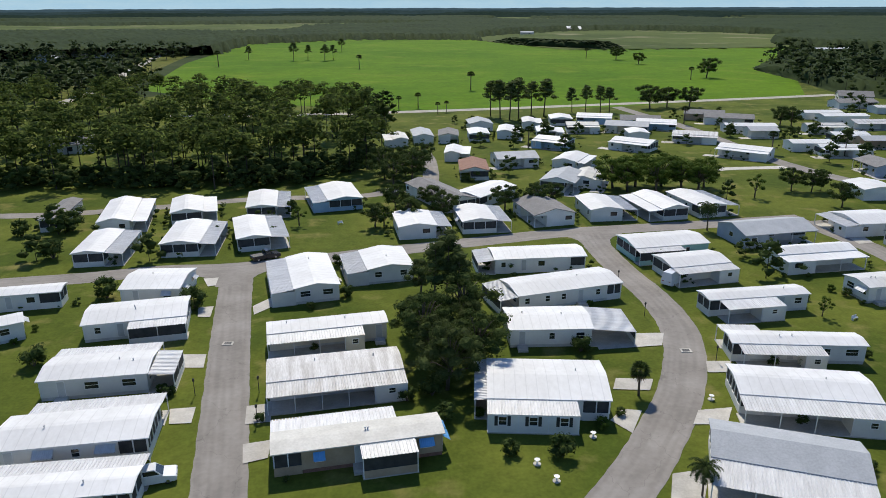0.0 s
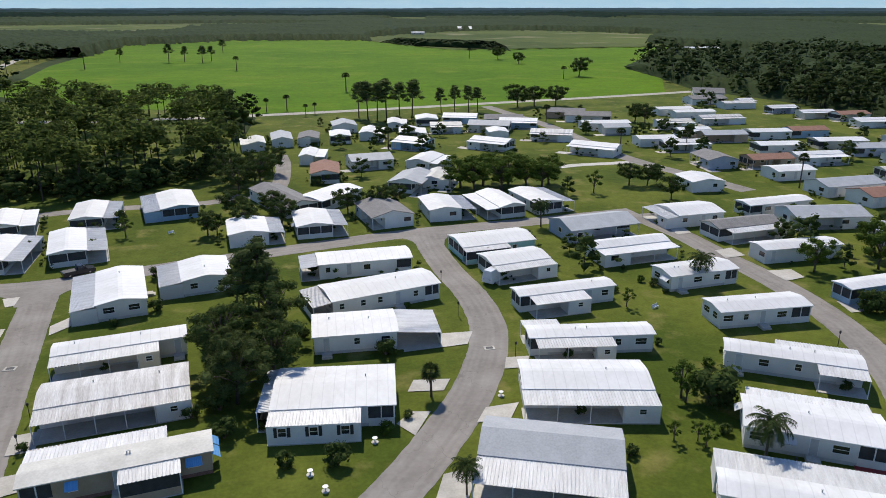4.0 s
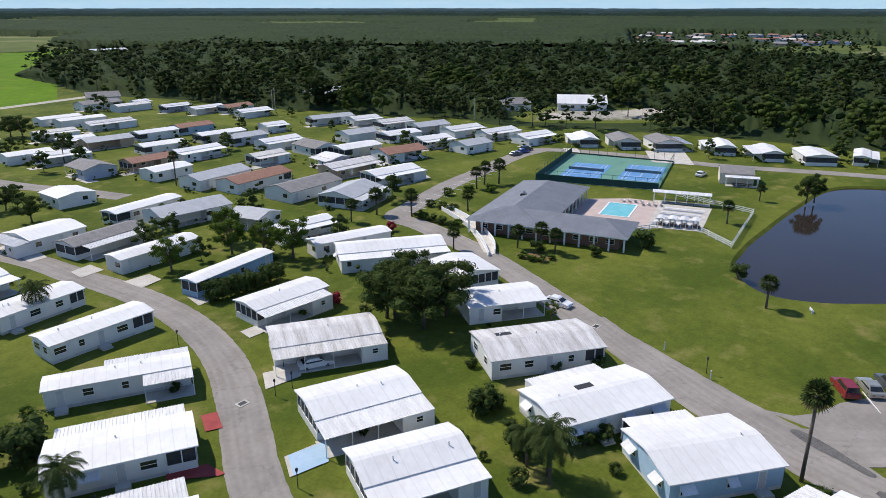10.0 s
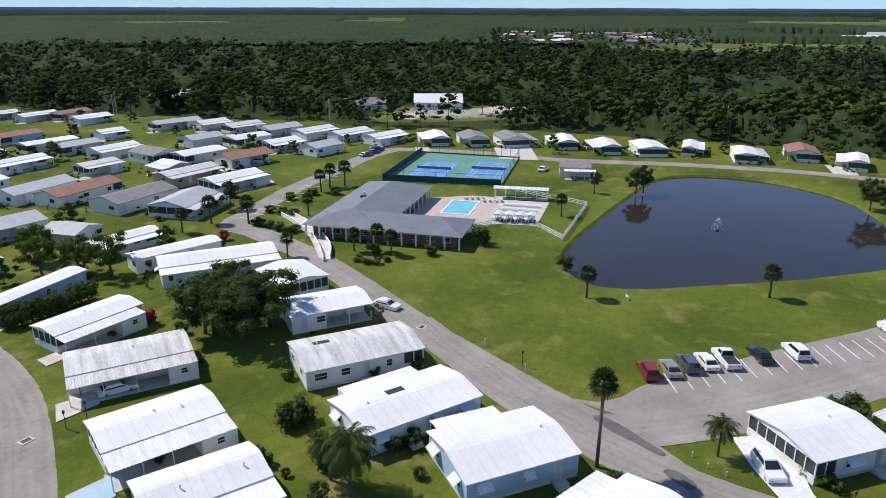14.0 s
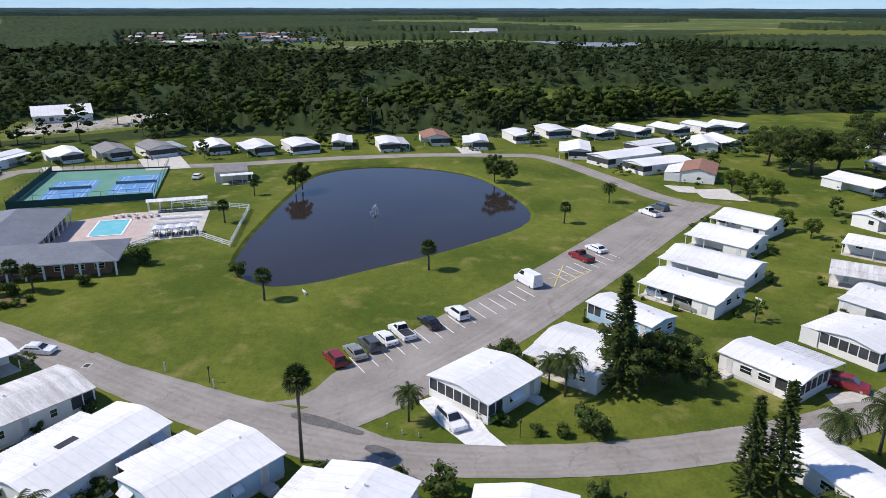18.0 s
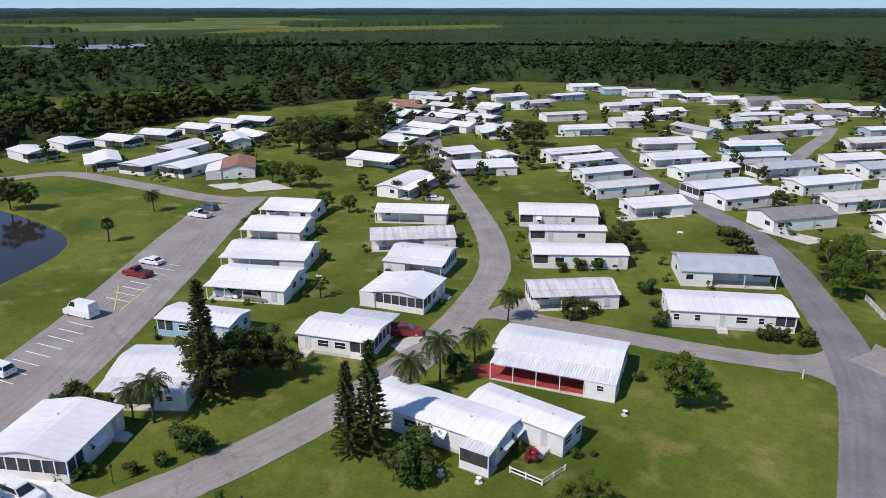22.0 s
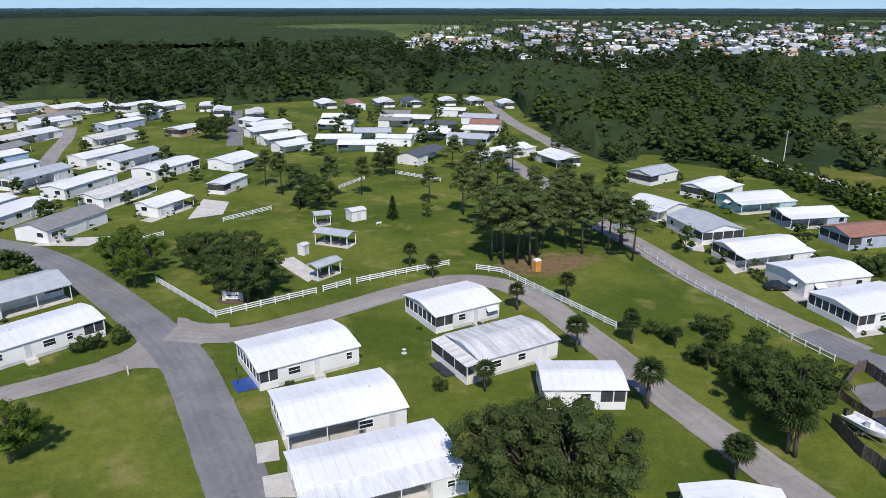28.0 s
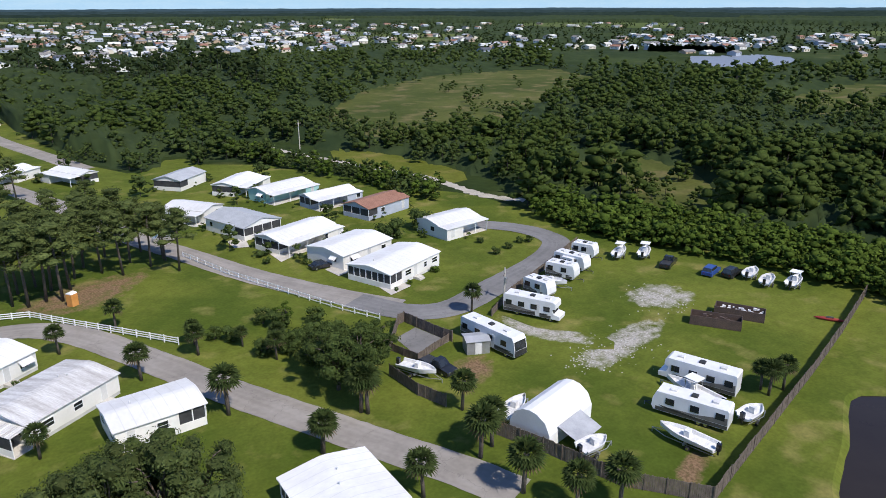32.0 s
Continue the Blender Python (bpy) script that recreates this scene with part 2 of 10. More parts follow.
def worn(name, low, high):
    """Grass worn away to bare ground where the cover attribute of the mesh is high."""
    m = turf(name, *GRASS)
    n, l = m.node_tree.nodes, m.node_tree.links
    b = n["Principled BSDF"]
    old = b.inputs["Base Color"].links[0].from_socket
    co = n.new("ShaderNodeTexCoord")
    t = n.new("ShaderNodeTexNoise")
    t.inputs["Scale"].default_value, t.inputs["Detail"].default_value, t.inputs["Roughness"].default_value = 0.55, 7, 0.68
    l.new(co.outputs["Object"], t.inputs["Vector"])
    at = n.new("ShaderNodeAttribute")
    at.attribute_name = "cover"
    add = n.new("ShaderNodeMath")
    l.new(at.outputs["Fac"], add.inputs[0])
    l.new(t.outputs[0], add.inputs[1])
    r = n.new("ShaderNodeMapRange")
    r.inputs[1].default_value, r.inputs[2].default_value = 0.84, 1.10
    l.new(add.outputs[0], r.inputs[0])
    f = n.new("ShaderNodeTexNoise")
    f.inputs["Scale"].default_value, f.inputs["Detail"].default_value = 3.0, 5
    l.new(co.outputs["Object"], f.inputs["Vector"])
    ramp = n.new("ShaderNodeValToRGB")
    ramp.color_ramp.elements[0].position, ramp.color_ramp.elements[1].position = 0.38, 0.62
    ramp.color_ramp.elements[0].color, ramp.color_ramp.elements[1].color = (*low, 1), (*high, 1)
    l.new(f.outputs[0], ramp.inputs[0])
    k = n.new("ShaderNodeMix")
    k.data_type = "RGBA"
    l.new(r.outputs[0], k.inputs[0])
    l.new(old, k.inputs[6])
    l.new(ramp.outputs[0], k.inputs[7])
    l.new(k.outputs[2], b.inputs["Base Color"])
    return m


def paving(name, low, high, streak=0.95):
    """Worn asphalt: blotches, lengthwise wheel streaks, fine cracks and tar stains."""
    m = material(name, low, high, 0.16, 0.92, fine=0.3, bump=0.12, bump_scale=30, spec=0.2)
    n, l = m.node_tree.nodes, m.node_tree.links
    b = n["Principled BSDF"]
    ramp = [x for x in n if x.type == "VALTORGB"][0]
    uv = n.new("ShaderNodeUVMap")
    mp = n.new("ShaderNodeMapping")
    mp.inputs["Scale"].default_value = (1.6, 0.05, 1)
    l.new(uv.outputs[0], mp.inputs[0])
    st = n.new("ShaderNodeTexNoise")
    st.inputs["Scale"].default_value, st.inputs["Detail"].default_value = 1.0, 0
    l.new(mp.outputs[0], st.inputs["Vector"])
    sr = n.new("ShaderNodeMapRange")
    sr.inputs[1].default_value, sr.inputs[2].default_value, sr.inputs[3].default_value, sr.inputs[4].default_value = 0.35, 0.65, streak, 1.07
    l.new(st.outputs[0], sr.inputs[0])
    co = n.new("ShaderNodeTexCoord")
    vo = n.new("ShaderNodeTexVoronoi")
    vo.feature = "DISTANCE_TO_EDGE"
    vo.inputs["Scale"].default_value = 0.13
    wob = n.new("ShaderNodeTexNoise")
    wob.inputs["Scale"].default_value = 0.8
    l.new(co.outputs["Object"], wob.inputs["Vector"])
    add = n.new("ShaderNodeVectorMath")
    add.operation = "MULTIPLY_ADD"
    add.inputs[1].default_value = (2.5, 2.5, 0)
    l.new(wob.outputs["Color"], add.inputs[0])
    l.new(co.outputs["Object"], add.inputs[2])
    l.new(add.outputs[0], vo.inputs["Vector"])
    cr = n.new("ShaderNodeMapRange")
    cr.inputs[1].default_value, cr.inputs[2].default_value, cr.inputs[3].default_value, cr.inputs[4].default_value = 0.002, 0.008, 0.82, 1.0
    l.new(vo.outputs["Distance"], cr.inputs[0])
    mul = n.new("ShaderNodeMath")
    mul.operation = "MULTIPLY"
    l.new(sr.outputs[0], mul.inputs[0])
    l.new(cr.outputs[0], mul.inputs[1])
    hsv = n.new("ShaderNodeHueSaturation")
    l.new(mul.outputs[0], hsv.inputs["Value"])
    l.new(ramp.outputs[0], hsv.inputs["Color"])
    l.new(hsv.outputs[0], b.inputs["Base Color"])
    return m


M = {}
GRASS = (0.064, 0.091, 0.012), (0.120, 0.140, 0.022), (0.190, 0.175, 0.052)
M["grass"] = turf("grass", *GRASS)
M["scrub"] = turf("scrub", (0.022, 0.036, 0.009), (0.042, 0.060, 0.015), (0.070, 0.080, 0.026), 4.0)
M["field"] = turf("field", (0.072, 0.150, 0.003), (0.104, 0.190, 0.005), (0.135, 0.195, 0.012), 6.0)
M["lawn"] = turf("lawn", (0.088, 0.104, 0.013), (0.122, 0.130, 0.022), (0.18, 0.155, 0.05), 1.4)
M["gravel_turf"] = worn("gravel_turf", (0.27, 0.25, 0.215), (0.44, 0.415, 0.37))
M["dirt_turf"] = worn("dirt_turf", (0.13, 0.085, 0.045), (0.23, 0.15, 0.09))
M["meadow"] = turf("meadow", (0.050, 0.066, 0.014), (0.085, 0.095, 0.024), (0.150, 0.125, 0.055), 2.0, 0.52)
M["pasture"] = turf("pasture", (0.060, 0.085, 0.020), (0.105, 0.130, 0.034), (0.24, 0.22, 0.12), 14.0)
M["sand"] = material("sand", (0.30, 0.27, 0.22), (0.50, 0.46, 0.38), 0.3, 0.95, fine=0.5, bump=0.4)
M["dirt"] = material("dirt", (0.14, 0.085, 0.045), (0.23, 0.14, 0.08), 0.3, 0.95, fine=0.5)
M["asphalt"] = paving("asphalt", (0.225, 0.204, 0.180), (0.310, 0.284, 0.254))
M["asphalt_dark"] = paving("asphalt_dark", (0.150, 0.146, 0.142), (0.215, 0.210, 0.206))
M["patch"] = material("patch", (0.075, 0.07, 0.065), (0.16, 0.152, 0.14), 0.6, 0.9, fine=0.5)
M["concrete"] = material("concrete", (0.42, 0.39, 0.34), (0.58, 0.55, 0.49), 0.5, 0.9, fine=0.4, vary=0.12)
M["roof_white"] = material("roof_white", (0.63, 0.62, 0.60), (0.77, 0.765, 0.75), 0.16, 0.6, fine=0.3, vary=0.08, bump=0.08, bump_scale=2, stretch=(1.6, 0.9, 1), seams=1.25)
M["roof_old"] = material("roof_old", (0.40, 0.375, 0.35), (0.70, 0.69, 0.67), 0.3, 0.6, fine=0.4, bump=0.15, bump_scale=3, stretch=(4, 0.5, 1), seams=0.9)
M["roof_cream"] = material("roof_cream", (0.50, 0.48, 0.43), (0.66, 0.64, 0.58), 0.4, 0.6, fine=0.4)
M["roof_lgrey"] = material("roof_lgrey", (0.33, 0.345, 0.36), (0.44, 0.455, 0.47), 0.5, 0.7, fine=0.5, bump=0.2)
M["roof_grey"] = material("roof_grey", (0.16, 0.152, 0.145), (0.27, 0.26, 0.25), 0.6, 0.9, fine=0.6, bump=0.3)
M["roof_dark"] = material("roof_dark", (0.055, 0.06, 0.072), (0.10, 0.105, 0.12), 0.6, 0.8, fine=0.6, bump=0.3)
M["roof_terra"] = material("roof_terra", (0.21, 0.10, 0.065), (0.32, 0.17, 0.115), 0.6, 0.85, fine=0.6, bump=0.3)
M["roof_club"] = material("roof_club", (0.135, 0.148, 0.172), (0.20, 0.215, 0.24), 0.4, 0.85, fine=0.6, bump=0.3)
M["sheet_white"] = material("sheet_white", (0.56, 0.55, 0.535), (0.76, 0.755, 0.74), 0.5, 0.5, fine=0.4, vary=0.12, stretch=(3, 0.6, 1))
M["wall_white"] = material("wall_white", (0.69, 0.675, 0.63), (0.78, 0.768, 0.725), 0.4, 0.6, vary=0.08)
M["wall_cream"] = material("wall_cream", (0.60, 0.54, 0.43), (0.70, 0.64, 0.52), 0.4, 0.65)
M["wall_tan"] = material("wall_tan", (0.36, 0.26, 0.17), (0.46, 0.35, 0.24), 0.4, 0.7)
M["wall_blue"] = material("wall_blue", (0.30, 0.44, 0.56), (0.38, 0.52, 0.64), 0.4, 0.65)
M["wall_teal"] = material("wall_teal", (0.28, 0.50, 0.46), (0.36, 0.58, 0.54), 0.4, 0.65)
M["wall_bgrey"] = material("wall_bgrey", (0.33, 0.37, 0.44), (0.42, 0.46, 0.53), 0.4, 0.65)
M["skirting"] = material("skirting", (0.50, 0.50, 0.48), (0.64, 0.64, 0.62), 0.8, 0.7, vary=0.15)
M["brick"] = material("brick", (0.17, 0.085, 0.06), (0.28, 0.15, 0.11), 1.5, 0.85, fine=0.6)
M["trim"] = material("trim", (0.74, 0.74, 0.73), (0.80, 0.80, 0.79), 1.0, 0.5)
M["glass"] = material("glass", (0.012, 0.015, 0.018), (0.030, 0.034, 0.038), 0.8, 0.08, spec=0.7)
M["screen"] = material("screen", (0.025, 0.026, 0.028), (0.055, 0.056, 0.058), 1.0, 0.7)
M["dark"] = material("dark", (0.02, 0.02, 0.02), (0.04, 0.04, 0.04), 1.0, 0.6)
M["red"] = material("red", (0.25, 0.025, 0.025), (0.36, 0.05, 0.04), 0.6, 0.8)
M["awn_blue"] = material("awn_blue", (0.10, 0.33, 0.62), (0.16, 0.42, 0.72), 0.6, 0.6)
M["water"] = material("water", (0.022, 0.017, 0.015), (0.030, 0.024, 0.020), 0.05, 0.06, spec=0.17, bump=0.025, bump_scale=1.2)
M["wood"] = material("wood", (0.09, 0.07, 0.055), (0.18, 0.145, 0.115), 0.8, 0.85, fine=0.6, stretch=(1, 1, 0.2))
M["bark"] = material("bark", (0.07, 0.055, 0.042), (0.16, 0.13, 0.105), 2.0, 0.95, fine=0.6, stretch=(1, 1, 0.3))
M["bark_dark"] = material("bark_dark", (0.03, 0.024, 0.018), (0.065, 0.052, 0.042), 2.0, 0.95, fine=0.6)
M["leaf"] = leaf_material("leaf", (0.042, 0.066, 0.017), (0.098, 0.132, 0.038), 0.4)
M["leaf_light"] = leaf_material("leaf_light", (0.050, 0.085, 0.013), (0.105, 0.150, 0.024))
M["leaf_pine"] = leaf_material("leaf_pine", (0.062, 0.086, 0.026), (0.125, 0.152, 0.048))
M["leaf_far"] = leaf_material("leaf_far", (0.022, 0.036, 0.012), (0.048, 0.068, 0.022), 0.45, 0.14)
M["leaf_scrub"] = leaf_material("leaf_scrub", (0.040, 0.066, 0.014), (0.095, 0.128, 0.030), 0.38, 0.14)
M["leaf_wood"] = leaf_material("leaf_wood", (0.028, 0.044, 0.013), (0.062, 0.084, 0.025), 0.45, 0.14)
M["leaf_grove"] = leaf_material("leaf_grove", (0.062, 0.092, 0.022), (0.125, 0.160, 0.040), 0.62)
M["canopy"] = material("canopy", (0.022, 0.036, 0.014), (0.044, 0.062, 0.022), 0.012, 0.95, fine=0.55, spec=0.05)
M["leaf_oak"] = leaf_material("leaf_oak", (0.054, 0.078, 0.022), (0.115, 0.142, 0.048), 0.42)
M["frond"] = leaf_material("frond", (0.030, 0.050, 0.014), (0.075, 0.100, 0.030))
M["frond_dry"] = leaf_material("frond_dry", (0.10, 0.075, 0.04), (0.18, 0.14, 0.08))
M["flower"] = leaf_material("flower", (0.20, 0.02, 0.03), (0.34, 0.05, 0.07))


# ---- building helpers ----
GOLD = (1 + 5 ** 0.5) / 2
ICO_POINTS = [np.array(v) / math.hypot(1, GOLD) for a in (-1, 1) for b in (-GOLD, GOLD) for v in ((0, a, b), (a, b, 0), (b, 0, a))]
ICO_FACES = [q for q in itertools.combinations(range(12), 3) if all(np.linalg.norm(ICO_POINTS[i] - ICO_POINTS[j]) < 1.06 for i, j in itertools.combinations(q, 2))]
ICO_FACES = [q if np.dot(np.cross(ICO_POINTS[q[1]] - ICO_POINTS[q[0]], ICO_POINTS[q[2]] - ICO_POINTS[q[0]]), ICO_POINTS[q[0]]) > 0 else q[::-1] for q in ICO_FACES]


class Shape:
    """Points and faces of one mesh, with a material for each face."""

    def __init__(self):
        self.v, self.f, self.k, self.names = [], [], [], []

    def slot(self, mat):
        if mat not in self.names:
            self.names.append(mat)
        return self.names.index(mat)

    def face(self, pts, mat):
        n = len(self.v)
        self.v += [tuple(p) for p in pts]
        self.f.append(tuple(range(n, n + len(pts))))
        self.k.append(self.slot(mat))

    def box(self, x0, x1, y0, y1, z0, z1, mat):
        n, s = len(self.v), self.slot(mat)
        self.v += [(x, y, z) for z in (z0, z1) for x, y in ((x0, y0), (x1, y0), (x1, y1), (x0, y1))]
        for q in ((0, 3, 2, 1), (4, 5, 6, 7), (0, 1, 5, 4), (1, 2, 6, 5), (2, 3, 7, 6), (3, 0, 4, 7)):
            self.f.append(tuple(n + i for i in q))
            self.k.append(s)

    def prism(self, outline, z0, z1, mat):
        """An upright block over a plan outline, counted anticlockwise."""
        n, s, c = len(self.v), self.slot(mat), len(outline)
        self.v += [(x, y, z) for z in (z0, z1) for x, y in outline]
        self.f += [tuple(range(n + c - 1, n - 1, -1)), tuple(range(n + c, n + 2 * c))]
        self.f += [(n + i, n + (i + 1) % c, n + c + (i + 1) % c, n + c + i) for i in range(c)]
        self.k += [s] * (c + 2)

    def along_x(self, section, x0, x1, mat):
        """A section of (y, z), drawn out along x, with both ends closed."""
        n, s, c = len(self.v), self.slot(mat), len(section)
        self.v += [(x, y, z) for x in (x0, x1) for y, z in section]
        self.f += [tuple(range(n + c - 1, n - 1, -1)), tuple(range(n + c, n + 2 * c))]
        self.f += [(n + i, n + (i + 1) % c, n + c + (i + 1) % c, n + c + i) for i in range(c)]
        self.k += [s] * (c + 2)

    def tube(self, pts, radii, mat, sides=6):
        n, s = len(self.v), self.slot(mat)
        for i, (p, r) in enumerate(zip(pts, radii)):
            a, b = Vector(pts[max(i - 1, 0)]), Vector(pts[min(i + 1, len(pts) - 1)])
            d = (b - a).normalized()
            e = d.orthogonal().normalized()
            g = d.cross(e)
            for j in range(sides):
                w = 2 * math.pi * j / sides
                self.v.append(tuple(Vector(p) + r * (e * math.cos(w) + g * math.sin(w))))
        for i in range(len(pts) - 1):
            for j in range(sides):
                a, b = n + i * sides + j, n + i * sides + (j + 1) % sides
                self.f.append((a, b, b + sides, a + sides))
                self.k.append(s)
        self.f += [tuple(range(n + sides - 1, n - 1, -1)), tuple(range(len(self.v) - sides, len(self.v)))]
        self.k += [s, s]

    def lump(self, c, r, flat, rng, mat):
        """An uneven knot of twigs and leaves at the heart of a clump."""
        n, s = len(self.v), self.slot(mat)
        q = np.array(ICO_POINTS) * rng.uniform(0.7, 1.12, (12, 1)) * r * np.array([1, 1, flat]) + np.array(c)
        self.v += [tuple(v) for v in q]
        self.f += [tuple(n + i for i in f) for f in ICO_FACES]
        self.k += [s] * 20

    def turned(self, m, start=0):
        for i in range(start, len(self.v)):
            self.v[i] = tuple(m @ Vector(self.v[i]))
        return self

    def mesh(self, name, smooth=False):
        me = bpy.data.meshes.new(name)
        me.from_pydata(self.v, [], self.f)
        for q in self.names:
            me.materials.append(M[q])
        me.polygons.foreach_set("material_index", self.k)
        if smooth:
            me.polygons.foreach_set("use_smooth", [True] * len(self.f))
        me.update()
        return me


def part(name, shape, parent, label="", smooth=False):
    ob = new(name, shape.mesh(name, smooth) if isinstance(shape, Shape) else shape)
    ob.parent = parent
    return tagged(ob, label)


def thing(name, m, label, category, group="", kind=""):
    ob = new(name)
    ob.empty_display_size = 0.3
    ob.matrix_world = m
    return tagged(ob, label, category, group, kind)


def spline(pts, step=2.0):
    """A smooth line through a few plan points."""
    p = [np.array(q, float) for q in pts]
    p = [2 * p[0] - p[1]] + p + [2 * p[-1] - p[-2]]
    out = []
    for a, b, c, d in zip(p, p[1:], p[2:], p[3:]):
        n = max(2, int(np.hypot(*(c - b)) / step))
        for i in range(n):
            t = i / n
            out.append(0.5 * (2 * b + (c - a) * t + (2 * a - 5 * b + 4 * c - d) * t * t + (3 * b - a - 3 * c + d) * t ** 3))
    out.append(p[-2])
    return np.array(out)


def ring(pts, step=2.0):
    """A smooth closed outline through a few plan points."""
    k = [pts[-2], pts[-1], *pts, pts[0], pts[1]]
    s = spline(k, step)
    d0, d1 = np.array(pts[0], float), np.array(pts[0], float)
    n0 = int(np.argmin(((s[: len(s) // 2] - d0) ** 2).sum(1)))
    n1 = len(s) // 2 + int(np.argmin(((s[len(s) // 2:] - d1) ** 2).sum(1)))
    return s[n0:n1]


def ribbon(name, pts, width, z, mat, label, ragged=0.07, kind="structure", category="road"):
    """A road surface along a smooth line, with slightly ragged edges."""
    c = spline(pts, 1.0)
    d = np.gradient(c, axis=0)
    d /= np.maximum(np.hypot(d[:, 0], d[:, 1]), 1e-6)[:, None]
    nrm = np.stack([-d[:, 1], d[:, 0]], 1)
    rng = np.random.default_rng(len(c))
    s = Shape()
    s.slot(mat)
    for i in range(len(c)):
        for sgn in (1, -1):
            q = c[i] + nrm[i] * sgn * (width / 2 + rng.uniform(-ragged, ragged))
            s.v.append((q[0], q[1], z))
    for i in range(len(c) - 1):
        s.f.append((2 * i + 1, 2 * i + 3, 2 * i + 2, 2 * i))
        s.k.append(0)
    me = s.mesh(name)
    uv = me.uv_layers.new(name="UVMap").data
    for q in me.loops:
        uv[q.index].uv = (width * (q.vertex_index % 2), 1.5 * (q.vertex_index // 2))
    return tagged(new(name, me), label, category, kind=kind)


def worn_patch(name, outline, z, mat, label, category):
    """Bare ground that thins out into the grass towards its outline."""
    c = np.mean(outline, 0)
    s = Shape()
    s.slot(mat)
    n = len(outline)
    covers = []
    for f, cover in ((1.25, 0.0), (0.85, 0.42), (0.5, 0.55), (0.15, 0.6)):
        for q in outline:
            p = c + (np.array(q) - c) * f
            s.v.append((p[0], p[1], z))
            covers.append(cover)
    s.v.append((c[0], c[1], z))
    covers.append(0.6)
    for r in range(3):
        for i in range(n):
            j = (i + 1) % n
            s.f.append((r * n + i, r * n + j, r * n + n + j, r * n + n + i))
    s.f += [(3 * n + i, 3 * n + (i + 1) % n, 4 * n) for i in range(n)]
    s.k += [0] * len(s.f)
    me = s.mesh(name)
    at = me.attributes.new("cover", "FLOAT", "POINT")
    at.data.foreach_set("value", covers)
    if sum(q.normal.z for q in me.polygons) < 0:
        me.flip_normals()
    return tagged(new(name, me), label, category, kind="structure")


def sheet(name, outline, z, mat, label, category, kind="structure"):
    """A flat patch of ground cover over a plan outline."""
    bm = bmesh.new()
    vs = [bm.verts.new((x, y, z)) for x, y in outline]
    es = [bm.edges.new((a, b)) for a, b in zip(vs, vs[1:] + vs[:1])]
    bmesh.ops.triangle_fill(bm, edges=es, use_beauty=True, normal=(0, 0, 1))
    for f in bm.faces:
        if f.normal.z < 0:
            f.normal_flip()
    me = bpy.data.meshes.new(name)
    bm.to_mesh(me)
    bm.free()
    me.materials.append(M[mat])
    return tagged(new(name, me), label, category, kind=kind)


# ---- land ----
LAKE = ring([(163.6, 34.1), (177.1, 36.6), (194.2, 37.2), (215.3, 37.2), (241.2, 35.3), (252.2, 24), (252.5, 6.2), (241.8, -10.2), (219.9, -20.4), (203.4, -24), (191.9, -20.6), (181, -11.4), (171.8, -1.7), (163.4, 8.7), (156.6, 17.4), (154.9, 25.9)])
POND = ring([(-40.8, -42.7), (-44.8, -41.3), (-46.9, -38), (-38.3, -32.5), (-22.1, -31), (-20.2, -34.6), (-30.6, -38.5)])


def inset(outline, d):
    """The outline moved inwards by d metres."""
    p = np.array(outline)
    t = np.roll(p, -1, 0) - np.roll(p, 1, 0)
    t /= np.hypot(t[:, 0], t[:, 1])[:, None]
    n = np.stack([-t[:, 1], t[:, 0]], 1)
    a = np.sum(p[:, 0] * np.roll(p[:, 1], -1) - p[:, 1] * np.roll(p[:, 0], -1))
    return p + n * d * (1 if a > 0 else -1)


def ground_sheet():
    """One sheet to the horizon, with a hollow for each body of water."""
    bm = bmesh.new()
    far = [(4850 * math.cos(2 * math.pi * i / 64), 4850 * math.sin(2 * math.pi * i / 64)) for i in range(64)]
    edges = []
    for loop in (far, LAKE, POND):
        vs = [bm.verts.new((x, y, 0)) for x, y in loop]
        edges += [bm.edges.new((a, b)) for a, b in zip(vs, vs[1:] + vs[:1])]
    bmesh.ops.triangle_fill(bm, edges=edges, use_beauty=True, normal=(0, 0, 1))
    for loop in (LAKE, POND):
        low = inset(loop, 1.1)
        rng = random.Random(4)
        a = [bm.verts.new((x, y, 0)) for x, y in loop]
        b = [bm.verts.new((x + rng.uniform(-0.15, 0.15), y + rng.uniform(-0.15, 0.15), -0.75)) for x, y in low]
        for i in range(len(a)):
            j = (i + 1) % len(a)
            bm.faces.new((a[i], a[j], b[j], b[i]))
    bmesh.ops.remove_doubles(bm, verts=bm.verts, dist=0.001)
    bmesh.ops.recalc_face_normals(bm, faces=bm.faces)
    me = bpy.data.meshes.new("ground")
    bm.to_mesh(me)
    bm.free()
    me.materials.append(M["grass"])
    return tagged(new("ground", me), "flat green mown grass ground of the home park", "ground", kind="structure")


ground_sheet()
sheet("water", inset(LAKE, 0.5), -0.5, "water", "still dark pond water with a fountain", "water")
sheet("water", inset(POND, 0.5), -0.5, "water", "still dark pond water beside the fence", "water")

